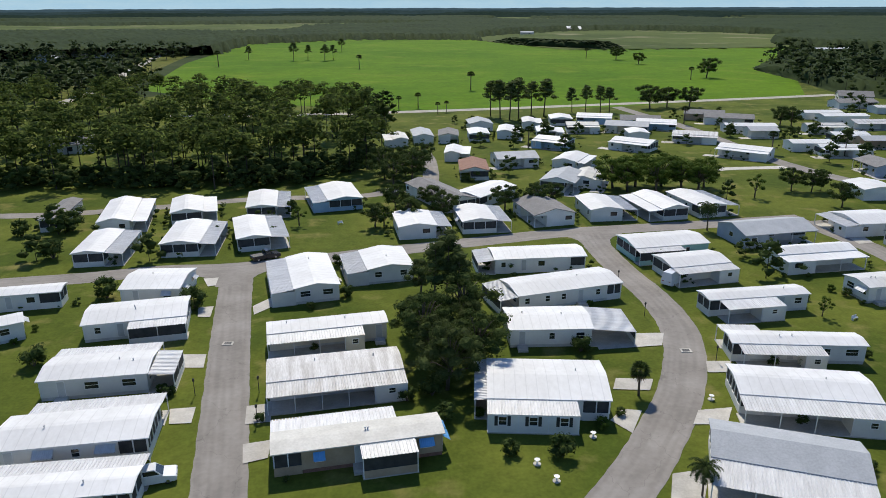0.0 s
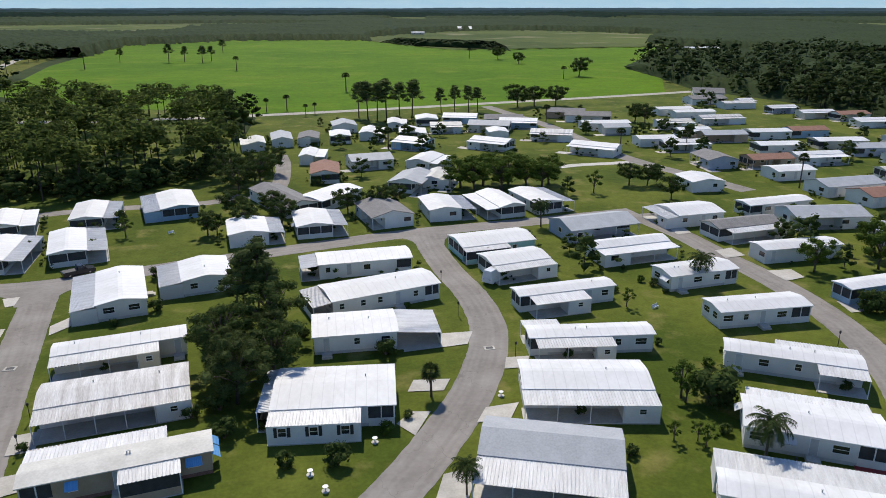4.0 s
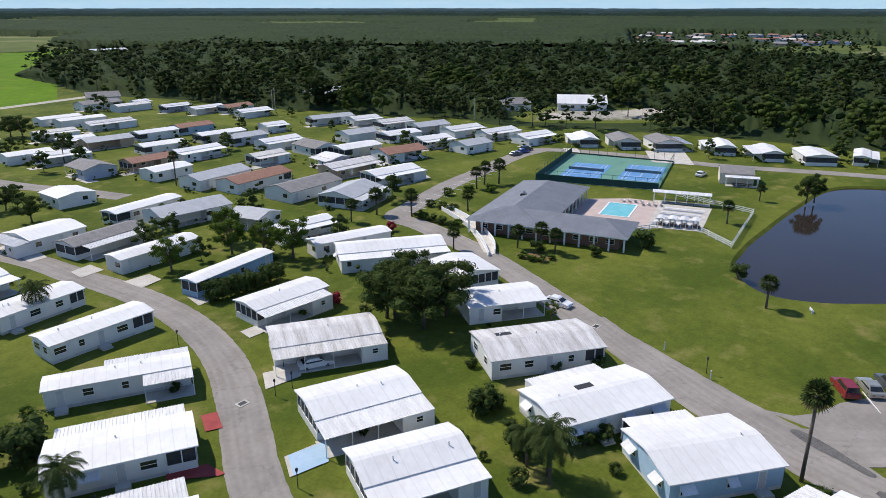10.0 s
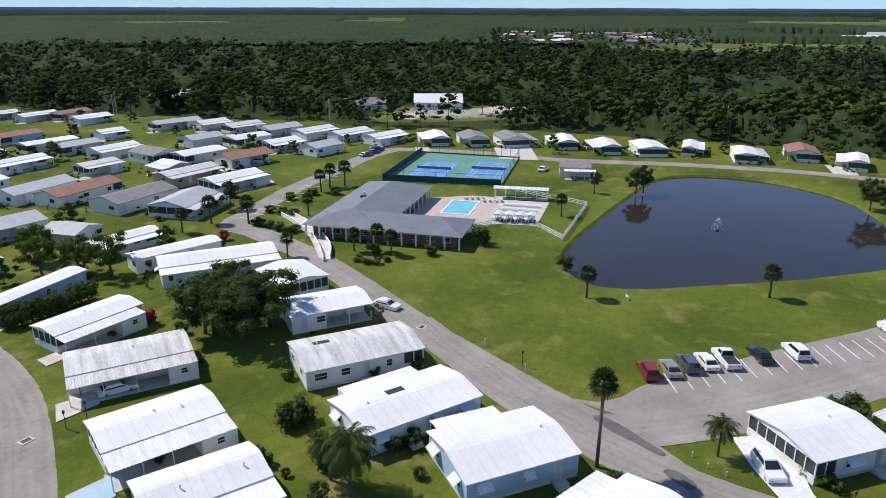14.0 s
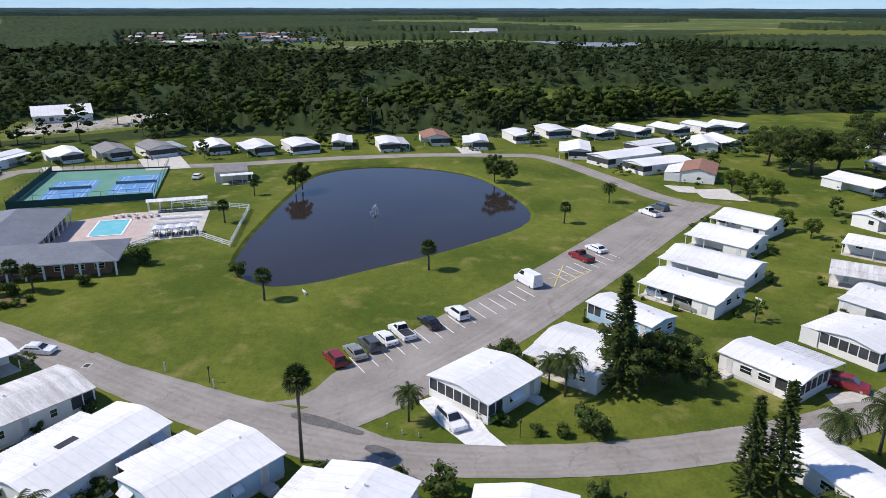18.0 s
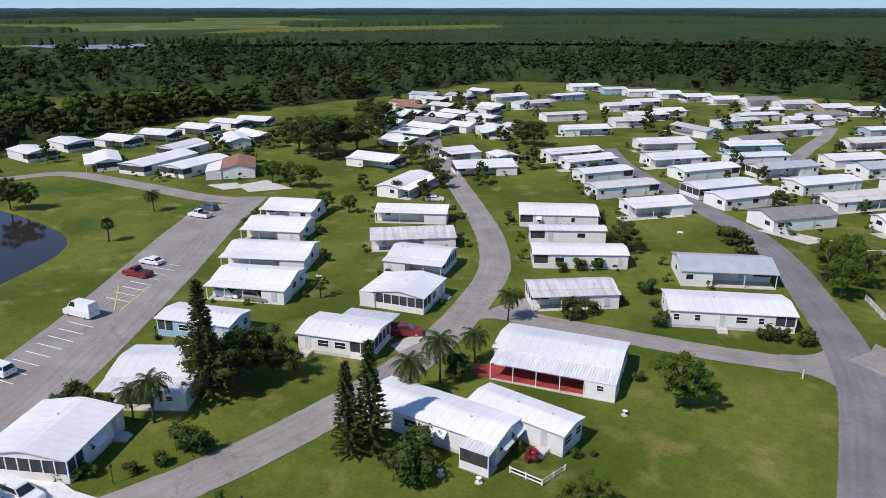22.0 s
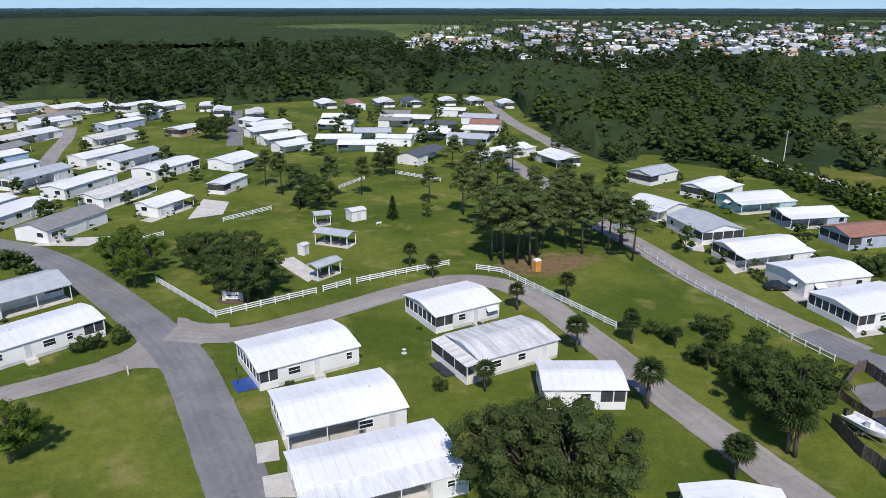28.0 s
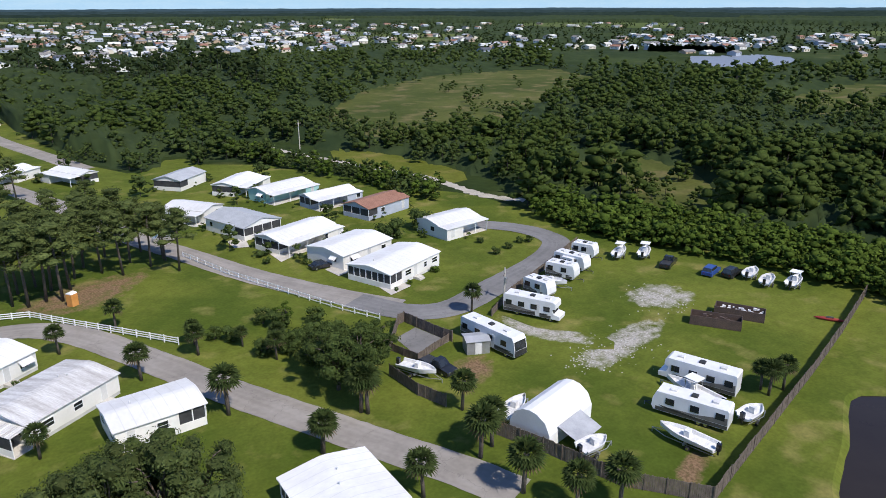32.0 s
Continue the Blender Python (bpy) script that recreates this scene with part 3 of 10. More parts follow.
ribbon("road", [(-17.6, 39.5), (-20.4, 51.5), (-23.7, 65.1), (-26.6, 76.8), (-30.5, 92.5), (-34, 107.1), (-36.7, 119)], 5.6, 0.020, "asphalt", "worn grey asphalt lane between mobile homes")
ribbon("road", [(-89.7, 111.2), (-76.3, 114.2), (-63, 117), (-51.4, 120.3), (-39.4, 121.4), (-29.8, 124.3), (-15.6, 129.3), (-2.7, 133.6), (11.1, 138.1), (25.6, 142.6), (41.8, 145.6), (59.9, 148.8), (80.4, 152.9)], 5.6, 0.026, "asphalt", "grey asphalt cross street")
ribbon("road", [(30.4, 142.5), (30.8, 132.2), (32.1, 120.2), (34.3, 107.7), (34.7, 96.8), (33.2, 88.2), (29.4, 77.8), (25.4, 70.3), (20.3, 61.9), (16, 55.9), (10.5, 47.5), (5.5, 40)], 5.6, 0.032, "asphalt", "curving grey asphalt lane")
ribbon("road", [(65.5, 35.8), (68.6, 44), (72.4, 51.8), (78.5, 62.4), (83.8, 73.8), (86.9, 85.8), (87.9, 98.1), (87, 110.3), (85.2, 120.8), (83.6, 133.8), (80.5, 145.9)], 5.6, 0.038, "asphalt", "curving worn asphalt lane")
ribbon("road", [(105.2, -7), (107.9, -0.2), (112, 7.5), (115.5, 17.7), (120.4, 29.7), (125.6, 42), (134.1, 58.9), (141.3, 74.9), (146.8, 93.2), (148.8, 103.4), (158.6, 107.2), (180.9, 114.1), (202.2, 118), (221.5, 122.1), (236.8, 121.9)], 6.0, 0.044, "asphalt", "asphalt road along the lawn of the clubhouse")
ribbon("road", [(217.1, 121), (236.8, 121.9), (247, 95.7), (250.2, 67.8), (261.5, 36.2), (268.9, 6), (269.9, -17.6)] + [(266.9, -31.9), (241.5, -45.7), (220.2, -55.4), (209.3, -64.2)], 5.6, 0.050, "asphalt", "asphalt road round the pond")
ribbon("road", [(213, -66.8), (194, -53), (170.4, -37.7), (154.1, -26.6), (141.7, -17.9), (130.4, -9.4), (122.2, -2.4), (116.2, 3.6), (112.2, 9.6)], 6.6, 0.056, "asphalt", "grey asphalt road beside the parking bays")
ribbon("road", [(126.7, 42.8), (121, 32.5), (114.8, 21), (110.8, 11.1), (108.1, 1.9), (107.1, -6.8), (107.2, -15.7), (108.2, -25), (110.4, -35.1), (113.9, -46.6), (119.6, -59), (128.4, -72.4), (139.1, -84.9), (154.5, -95.6), (173.5, -105.5), (206.9, -121.6), (235.3, -135.7), (259.5, -149.6)], 5.8, 0.062, "asphalt", "curving grey asphalt lane")
ribbon("road", [(125.1, -75.7), (117.8, -76.3), (107.2, -82.5), (94.8, -90.2), (83.8, -98.7)], 4.6, 0.068, "asphalt", "asphalt side lane")
ribbon("road", [(61.8, -63.8), (66.8, -73.3), (73.6, -86.2), (79.5, -96.5), (87.4, -106.5), (98.5, -118.3), (111.4, -130.9), (125.3, -141.4), (138.7, -147.6), (157.4, -156.3), (184.7, -169), (209, -186.1)], 6.4, 0.074, "asphalt_dark", "dark grey asphalt street")
ribbon("road", [(84.5, -105), (74.5, -104.6), (64.1, -111), (52.5, -120.1), (43, -126), (35.3, -124.7), (29.4, -117.7), (23.7, -104.1), (18.6, -90.2), (13.7, -78.4), (9.1, -67.5), (5.6, -59.4), (3.6, -53.5)], 5.2, 0.080, "asphalt", "grey asphalt lane past the park")
ribbon("road", [(25.7, -230.4), (15.7, -191), (10.7, -162.7), (5.3, -144.1), (-0.3, -125.3), (-7.6, -108.1), (-12.8, -98.6)], 5.8, 0.086, "asphalt", "pale grey asphalt lane before a row of homes")
ribbon("road", [(-8.6, -105.2), (-12.8, -96.2), (-19.3, -93.1), (-29.8, -95.6), (-46.7, -100.4), (-56.1, -105.9), (-57.8, -113.2), (-55.9, -119.8), (-50.5, -127)], 5.8, 0.090, "asphalt_dark", "dark asphalt bend at the end of the lane")


def flare(x, y, away, width, z, mat="asphalt"):
    """The widened mouth of a lane where it meets a street."""
    half = [(1.5, 4.4), (2.9, 3.6), (3.6, 2.4), (4.6, 1.4), (6.2, 0.5), (9.0, -0.05)]
    m = pose(x, y, 0, 0, 0, away)
    pts = [m @ Vector((u, width / 2 + v, 0)) for u, v in half] + [m @ Vector((u, -width / 2 - v, 0)) for u, v in reversed(half)]
    sheet("road", [(q.x, q.y) for q in pts], z, mat, "rounded asphalt mouth of a lane", "road")


for x, y, away, width, z in ((82.3, -100.2, 38, 4.6, 0.0735), (84.6, -103.4, -163, 5.2, 0.0735), (126.4, -74.8, -175, 4.6, 0.0615), (-38, 121.8, -77, 5.6, 0.0255), (30.4, 143.6, -88, 5.6, 0.0255), (80.9, 152.0, -76, 5.6, 0.0255)):
    flare(x, y, away, width, z)
ribbon("road", [(-108.6, 156.0), (-88.8, 157.6), (-65.2, 164.2), (-46.6, 170.8), (-20.4, 173.8), (-12.3, 180.7)], 4.2, 0.019, "asphalt", "narrow grey lane along the edge of the pine grove")
ribbon("road", [(-8.9, 176.4), (-3.6, 187.8), (-4.2, 214.9), (-6.5, 232)], 4.6, 0.021, "asphalt", "grey asphalt lane along the pine grove")
ribbon("road", [(22.6, -372.9), (16.7, -312.5), (8.4, -267.5), (3, -239.3)], 6.0, 0.02, "asphalt", "far grey asphalt street")
sheet("parking_lot", [(124.8, 7.8), (120.8, 9.2), (118.3, 11.2), (117.4, 14.4), (117.7, 18.0), (116.1, 3), (125, -6.4), (140.3, -17.8), (160.3, -31.6), (191.8, -53), (209.5, -62.8), (211.7, -52.7), (191.2, -38.2), (170.2, -24.6), (156.7, -15.3), (144.8, -6), (134.2, 1.5)], 0.015, "asphalt", "grey asphalt parking bays", "parking lot")
sheet("field", [(-173, 416.7), (-218, 625.5), (-250.3, 956.7), (-134.2, 1082), (38.4, 1069.5), (134.2, 808), (432.7, 848.2), (266.3, 559.4), (191.6, 382.2), (78.8, 338), (-21.4, 326.9), (-109.1, 363.7)], 0.03, "field", "bright green open pasture", "field")
ribbon("road", [(-119.9, 314.9), (-70.4, 315.5), (-21.2, 323.3), (30.7, 335.2), (87, 350.1), (148.2, 366.4), (209.1, 384.3)], 7.0, 0.05, "sand", "pale road beyond the homes")
ribbon("road", [(79.3, 351.1), (87.5, 312.3), (94.8, 280.5), (98.2, 249.8), (100.5, 221.9), (105.3, 200.9), (112, 184.1), (117.6, 167.4)], 5.6, 0.023, "asphalt", "grey asphalt lane between far homes")
ribbon("road", [(74.2, 201.2), (83.3, 204), (93.2, 205), (102.1, 206.2)], 3.6, 0.017, "concrete", "pale concrete drive across a lawn")
ribbon("road", [(160.1, -211.8), (171.3, -241.2), (179.4, -264.7), (190.8, -291.3)], 5.0, 0.018, "asphalt", "grey asphalt lane between far homes")
ribbon("road", [(115.7, -252.8), (123.1, -280.7), (132.4, -315), (138.6, -339.3)], 5.5, 0.016, "asphalt_dark", "dark asphalt lane between far homes")
# the last strips of wooded land before the horizon, each farther one paler from haze put into its colour; a sky band is
# last
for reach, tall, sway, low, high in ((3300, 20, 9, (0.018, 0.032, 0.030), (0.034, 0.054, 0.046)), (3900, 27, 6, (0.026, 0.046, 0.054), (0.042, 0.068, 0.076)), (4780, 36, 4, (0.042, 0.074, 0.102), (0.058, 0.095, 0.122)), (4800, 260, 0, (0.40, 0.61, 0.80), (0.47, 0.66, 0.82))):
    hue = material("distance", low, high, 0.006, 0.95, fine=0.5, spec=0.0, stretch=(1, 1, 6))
    # every band glows by emission and takes no sunlight; haze and sky are painted
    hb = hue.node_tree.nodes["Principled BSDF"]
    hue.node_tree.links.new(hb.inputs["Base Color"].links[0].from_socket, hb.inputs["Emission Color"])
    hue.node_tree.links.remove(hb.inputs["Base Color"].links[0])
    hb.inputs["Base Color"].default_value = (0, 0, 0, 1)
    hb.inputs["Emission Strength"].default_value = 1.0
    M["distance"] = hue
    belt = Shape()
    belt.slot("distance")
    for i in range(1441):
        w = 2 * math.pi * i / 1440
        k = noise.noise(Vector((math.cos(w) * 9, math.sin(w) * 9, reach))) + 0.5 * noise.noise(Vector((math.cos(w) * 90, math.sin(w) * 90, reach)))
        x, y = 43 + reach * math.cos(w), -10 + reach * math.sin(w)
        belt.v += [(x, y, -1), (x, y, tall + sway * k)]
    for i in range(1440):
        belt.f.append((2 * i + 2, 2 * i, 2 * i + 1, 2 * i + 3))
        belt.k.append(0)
    tagged(new("backdrop", belt.mesh("backdrop")), "glowing painted band of pale blue sky low over the horizon" if tall > 100 else "glowing blue-green strip of wooded land with painted haze towards the horizon", "distance", kind="structure")


# ---- homes ----
EAVE = 2.8


def roof_section(w, z, rise, thick=0.12, over=0.0):
    """A low metal roof with a soft ridge, seen from its end."""
    h = w / 2 + over
    top = [(-h, z), (-h * 0.5, z + rise * 0.56), (-h * 0.09, z + rise), (h * 0.09, z + rise), (h * 0.5, z + rise * 0.56), (h, z)]
    return [(y, q - thick) for y, q in top] + [(y, q) for y, q in reversed(top)]


def stepped_section(w, z, rise, side, depth, thick=0.12):
    """A low roof over the rooms, with a lower flat cover over an open bay on one side: -1 or 1."""
    h = w / 2
    m = h - depth
    a, b = -h, m
    mid, half = (a + b) / 2, (b - a) / 2
    top = [(a, z), (mid - half * 0.1, z + rise), (mid + half * 0.1, z + rise), (b + 0.15, z), (b + 0.16, z - 0.16), (h, z - 0.30)]
    pts = [(y, q - thick) for y, q in top] + [(y, q) for y, q in reversed(top)]
    return pts if side > 0 else [(-y, q) for y, q in reversed(pts)]


def gable_section(w, z, rise, thick=0.14, over=0.35):
    h = w / 2 + over
    top = [(-h, z), (0, z + rise), (h, z)]
    return [(y, q - thick) for y, q in top] + [(y, q) for y, q in reversed(top)]


def ribbed(length, width, z0, z1, mat, pitch=0.36, rib=0.05):
    """A sloping sheet of ribbed metal: x along, from y=0 (high) to y=-width (low)."""
    s = Shape()
    k = s.slot(mat)
    n = max(2, int(length / pitch))
    for i in range(n + 1):
        x = length * i / n
        for dx, dz in ((0, 0), (pitch * 0.28, 0), (pitch * 0.36, rib), (pitch * 0.64, rib), (pitch * 0.72, 0)):
            if x + dx > length:
                break
            s.v += [(x + dx, 0, z0 + dz), (x + dx, -width, z1 + dz), (x + dx, 0, z0 + dz - 0.03), (x + dx, -width, z1 + dz - 0.03)]
    c = len(s.v) // 4
    for i in range(c - 1):
        a, b = 4 * i, 4 * i + 4
        s.f += [(a, a + 1, b + 1, b), (a + 2, b + 2, b + 3, a + 3), (a + 1, a + 3, b + 3, b + 1), (a, b, b + 2, a + 2)]
        s.k += [k] * 4
    return s


WINDOWS = {}


def window_mesh(w, h):
    if (w, h) not in WINDOWS:
        f = Shape()
        t = 0.08
        f.box(-w / 2, w / 2, -0.05, 0.03, -h / 2, -h / 2 + t, "trim")
        f.box(-w / 2, w / 2, -0.05, 0.03, h / 2 - t, h / 2, "trim")
        f.box(-w / 2, -w / 2 + t, -0.05, 0.03, -h / 2 + t, h / 2 - t, "trim")
        f.box(w / 2 - t, w / 2, -0.05, 0.03, -h / 2 + t, h / 2 - t, "trim")
        f.box(-w / 2 + t, w / 2 - t, -0.04, 0.02, -0.025, 0.025, "trim")
        g = Shape()
        g.box(-w / 2 + t, w / 2 - t, -0.02, 0.0, -h / 2 + t, h / 2 - t, "glass")
        both = Shape()
        both.box(-w / 2, w / 2, -0.03, 0.03, -h / 2, h / 2, "trim")
        both.box(-w / 2 + t, w / 2 - t, -0.04, 0.0, -h / 2 + t, h / 2 - t, "glass")
        WINDOWS[w, h] = f.mesh("window"), g.mesh("pane"), both.mesh("window")
    return WINDOWS[w, h]


def put_window(parent, x, y, z, turn, w=1.0, h=1.1, near=2):
    fm, gm, both = window_mesh(w, h)
    if near < 2:
        ob = part("window", both, parent)
        ob.matrix_local = pose(x, y, z, 0, 0, turn)
        return ob
    ob = part("window", fm, parent)
    ob.matrix_local = pose(x, y, z, 0, 0, turn)
    part("pane", gm, ob)
    return ob


def put_hood(parent, x, y, z, turn, w=1.2, mat="sheet_white"):
    """A window awning that slopes out from the wall."""
    s = ribbed(w, 0.8, 0.0, -0.55, mat, 0.2, 0.025)
    s.turned(pose(-w / 2, 0, 0))
    ob = part("window_awning", s, parent)
    ob.matrix_local = pose(x, y, z, 0, 0, turn)


LOOKS = {"white": "white metal", "old": "stained metal", "cream": "cream metal", "lgrey": "pale grey", "grey": "grey shingle",
         "dark": "dark shingle", "terra": "terracotta shingle"}
WALLS = {"white": "white siding", "cream": "cream siding", "tan": "tan sided", "blue": "pale blue siding", "teal": "teal siding", "bgrey": "blue-grey siding"}


PARTS, HOMES, BAYS = {}, [], []


def home(x, y, yaw, length, width, roof="white", wall="white", awnings=(), porch=None, carport=None, near=1, hoods=0, seed=0):
    """A one-storey mobile home: x along its length. porch: (end, depth), a screened room under the roof; carport: (side, depth), an open bay
    under the roof that starts at the porch's end; awnings: (side, depth, from, to); near 2 gives the fullest detail."""
    rng = random.Random(seed * 7 + 3)
    extra = ", open carport" if carport or awnings else ""
    if porch:
        extra += ", screened porch"
    label = f"{WALLS[wall]} mobile home, {LOOKS[roof]} roof{extra}"
    h = thing("mobile_home", pose(x, y, 0, 0, 0, yaw), label, "mobile home", "mobile homes of the park")
    metal = roof in ("white", "old", "cream")
    rise = (0.075 if metal else 0.13) * width
    stepped = bool(metal and carport and (near < 2 or seed % 2))
    hw, hl = width / 2 - 0.25, length / 2 - 0.25
    top = EAVE - 0.26
    base = 0.45 if near > 1 else -0.05
    # plan of the closed rooms
    x0, x1, y0, y1 = -hl, hl, -hw, hw
    pe, pd = porch or ("a", 0)
    if porch:
        if pe == "a":
            x0 += pd
        else:
            x1 -= pd
    cs, cd = carport or ("n", 0)
    reach = length * rng.uniform(0.55, 0.7)
    cx0, cx1 = (-hl, -hl + reach) if pe == "a" else (hl - reach, hl)
    if carport:
        if cs == "n":
            y0 += cd
        else:
            y1 -= cd
    body = Shape()
    body.box(x0, x1, y0, y1, base, top, "wall_" + wall)
    part("body", body, h)
    if carport:
        room = Shape()
        r0, r1 = (cx1, hl) if pe == "a" else (-hl, cx0)
        room.box(r0, r1, *((-hw, y0 + 0.01) if cs == "n" else (y1 - 0.01, hw)), -0.05, top - (0.16 if stepped else 0), "wall_" + wall)
        part("storeroom", room, h)
    gable = Shape()
    if metal:
        crown = [(-hw, top), (hw, top), (hw, EAVE - 0.11), (hw * 0.5, EAVE + rise * 0.56 - 0.14), (0, EAVE + rise - 0.16), (-hw * 0.5, EAVE + rise * 0.56 - 0.14), (-hw, EAVE - 0.11)]
        if stepped:
            m = (y0 + y1) / 2
            crown = [(y0, top), (y1, top), (y1, EAVE - 0.12), (m, EAVE + rise - 0.2), (y0, EAVE - 0.12)]
    else:
        crown = [(-hw, top), (hw, top), (hw, EAVE - 0.12), (0, EAVE + rise - 0.2), (-hw, EAVE - 0.12)]
    gable.along_x(crown, -hl, hl, "wall_" + wall)
    part("gable", gable, h)
    HOMES.append((x, y, yaw, length, width, near))
    if near < 2 and seed >= 400 and carport:
        BAYS.append((x, y, yaw, length, width, near, cs))
    if near > 1:
        sk = Shape()
        sk.box(x0 + 0.04, x1 - 0.04, y0 + 0.04, y1 - 0.04, -0.05, 0.46, "brick" if wall == "tan" else "skirting")
        part("skirting", sk, h)
    r = Shape()
    section = stepped_section(width, EAVE, rise, -1 if cs == "n" else 1, cd) if stepped else roof_section(width, EAVE, rise) if metal else gable_section(width, EAVE, rise, over=0.0)
    r.along_x(section, -length / 2, length / 2, "roof_" + roof)
    roof_part = part("roof", r, h)
    if metal and near > 1:
        for i in range(rng.randint(1, 2)):
            v = Shape()
            v.tube([(0, 0, -0.1), (0, 0, 0.3)], [0.07, 0.07], "sheet_white", 6)
            v.tube([(0, 0, 0.3), (0, 0, 0.36)], [0.12, 0.1], "sheet_white", 6)
            ob = part("roof_vent", v, roof_part)
            ob.location = (rng.uniform(-0.35, 0.35) * length, rng.uniform(-0.1, 0.1) * width, EAVE + rise * 0.85)
    if porch:
        e0, e1 = (-hl, x0) if pe == "a" else (x1, hl)
        kn = Shape()
        kn.box(e0, e1, y0, y1, -0.05, 1.0, "wall_" + wall)
        part("knee_wall", kn, h)
        sc = Shape()
        sc.box(e0 + 0.08, e1 - 0.02, y0 + 0.08, y1 - 0.08, 1.0, top, "screen") if pe == "a" else sc.box(e0 + 0.02, e1 - 0.08, y0 + 0.08, y1 - 0.08, 1.0, top, "screen")
        part("insect_screen", sc, h)
        pm = PARTS.get("mullion")
        if pm is None:
            q = Shape()
            q.box(-0.06, 0.06, -0.06, 0.06, 1.0, top, "trim")
            pm = PARTS["mullion"] = q.mesh("mullion")
        ex = e0 + 0.06 if pe == "a" else e1 - 0.06
        n = max(2, int((y1 - y0) / (1.3 if near > 1 else 2.2))) if near else 2
        for i in range(n + 1 if near else 0):
            ob = part("mullion", pm, h)
            ob.location = (ex, y0 + 0.06 + (y1 - y0 - 0.12) * i / n, 0)
        if near > 1:
            for i in (1, 2):
                for yy in (y0 + 0.06, y1 - 0.06):
                    ob = part("mullion", pm, h)
                    ob.location = (e0 + (e1 - e0) * (i / 2 if pe == "b" else (2 - i) / 2 + 0.02), yy, 0)
    if carport:
        q = Shape()
        if near == 0:
            cx0, cx1 = cx0 + 0.01, cx1 - 0.01
        q.box(cx0, cx1, *((-hw, y0) if cs == "n" else (y1, hw)), -0.05, 0.08, "concrete")
        if near:
            part("slab", q, h)
        pm = PARTS.get("post")
        if pm is None:
            q = Shape()
            q.box(-0.06, 0.06, -0.06, 0.06, 0.08, top, "trim")
            pm = PARTS["post"] = q.mesh("post")
        n = max(2, int((cx1 - cx0) / (3.0 if near > 1 else 4.5))) if near else 1
        for i in range(n + 1):
            if (i == n and pe == "a") or (i == 0 and pe == "b"):
                continue
            ob = part("post", pm, h)
            ob.location = (cx0 + 0.08 + (cx1 - cx0 - 0.16) * i / n, (-hw + 0.08) if cs == "n" else (hw - 0.08), 0)
    taken = {"n": [], "f": [], "a": [], "b": []}
    for sd, depth, u0, u1, *closed in awnings:
        taken[sd].append((u0, u1))
        span = (length if sd in "nf" else width) * (u1 - u0)
        cover = ribbed(span, depth, EAVE - 0.13, EAVE - 0.13 - 0.09 * depth, "roof_old" if roof == "old" else "sheet_white")
        shelter = part("awning", cover, h, "ribbed white metal awning")
        shelter.matrix_local = {"n": pose(-length / 2 + u0 * length, -width / 2 + 0.02, 0), "f": pose(length / 2 - (1 - u1) * length, width / 2 - 0.02, 0, 0, 0, 180),
                                "b": pose(length / 2 - 0.02, -width / 2 + u0 * width, 0, 0, 0, 90), "a": pose(-length / 2 + 0.02, width / 2 - u0 * width, 0, 0, 0, -90)}[sd]
        low = EAVE - 0.16 - 0.09 * depth
        shed = span > 9 and depth > 2 and not closed
        room = rng.uniform(2.6, 4.2) if shed else 0
        n = max(2, int((span - room) / (3.0 if near > 1 else 5.0)) + 1)
        post = Shape()
        post.box(-0.05, 0.05, -0.05, 0.05, 0.08, low, "trim")
        pm = post.mesh("post")
        for i in range(n):
            ob = part("post", pm, shelter)
            ob.location = (0.1 + (span - room - 0.2) * i / (n - 1), -depth + 0.12, 0)
        slab_ = Shape()
        slab_.box(0, span, -depth, 0.3, -0.06, 0.085, "concrete")
        part("slab", slab_, shelter)
        if closed:
            st = Shape()
            st.box(0.08, span - 0.08, -depth + 0.08, 0.2, 0.09, low + 0.05, "wall_" + wall)
            part("front_room", st, shelter)
            for i in range(3):
                ob = put_window(shelter, span * (i + 0.5) / 3, -depth + 0.08, 1.6, 0, 1.0, 1.15, near)
                for sx in (-0.72, 0.72):
                    sh = Shape()
                    sh.box(sx - 0.18, sx + 0.18, -0.06, 0.02, -0.6, 0.6, "dark")
                    part("shutter", sh, ob, "dark window shutter")
        elif shed:
            st = Shape()
            st.box(span - room, span - 0.05, -depth + 0.08, 0.2, 0.09, low + 0.05, "wall_" + wall)
            part("storeroom", st, shelter)
            put_window(shelter, span - room / 2, -depth + 0.08, 1.6, 0, 0.9, 0.8, near)
        elif sd in "ab" or depth < 2.4:
            rail = Shape()
            rail.box(0.1, span - 0.1, -depth + 0.08, -depth + 0.14, 0.09, 0.95, "wall_" + wall)
            part("knee_wall", rail, shelter)
            sc = Shape()
            sc.box(0.1, span - 0.1, -depth + 0.10, -depth + 0.12, 0.95, low, "screen")
            part("insect_screen", sc, shelter)

    def free(sd, u):
        return not any(a - 0.03 < u < b + 0.03 for a, b in taken[sd])

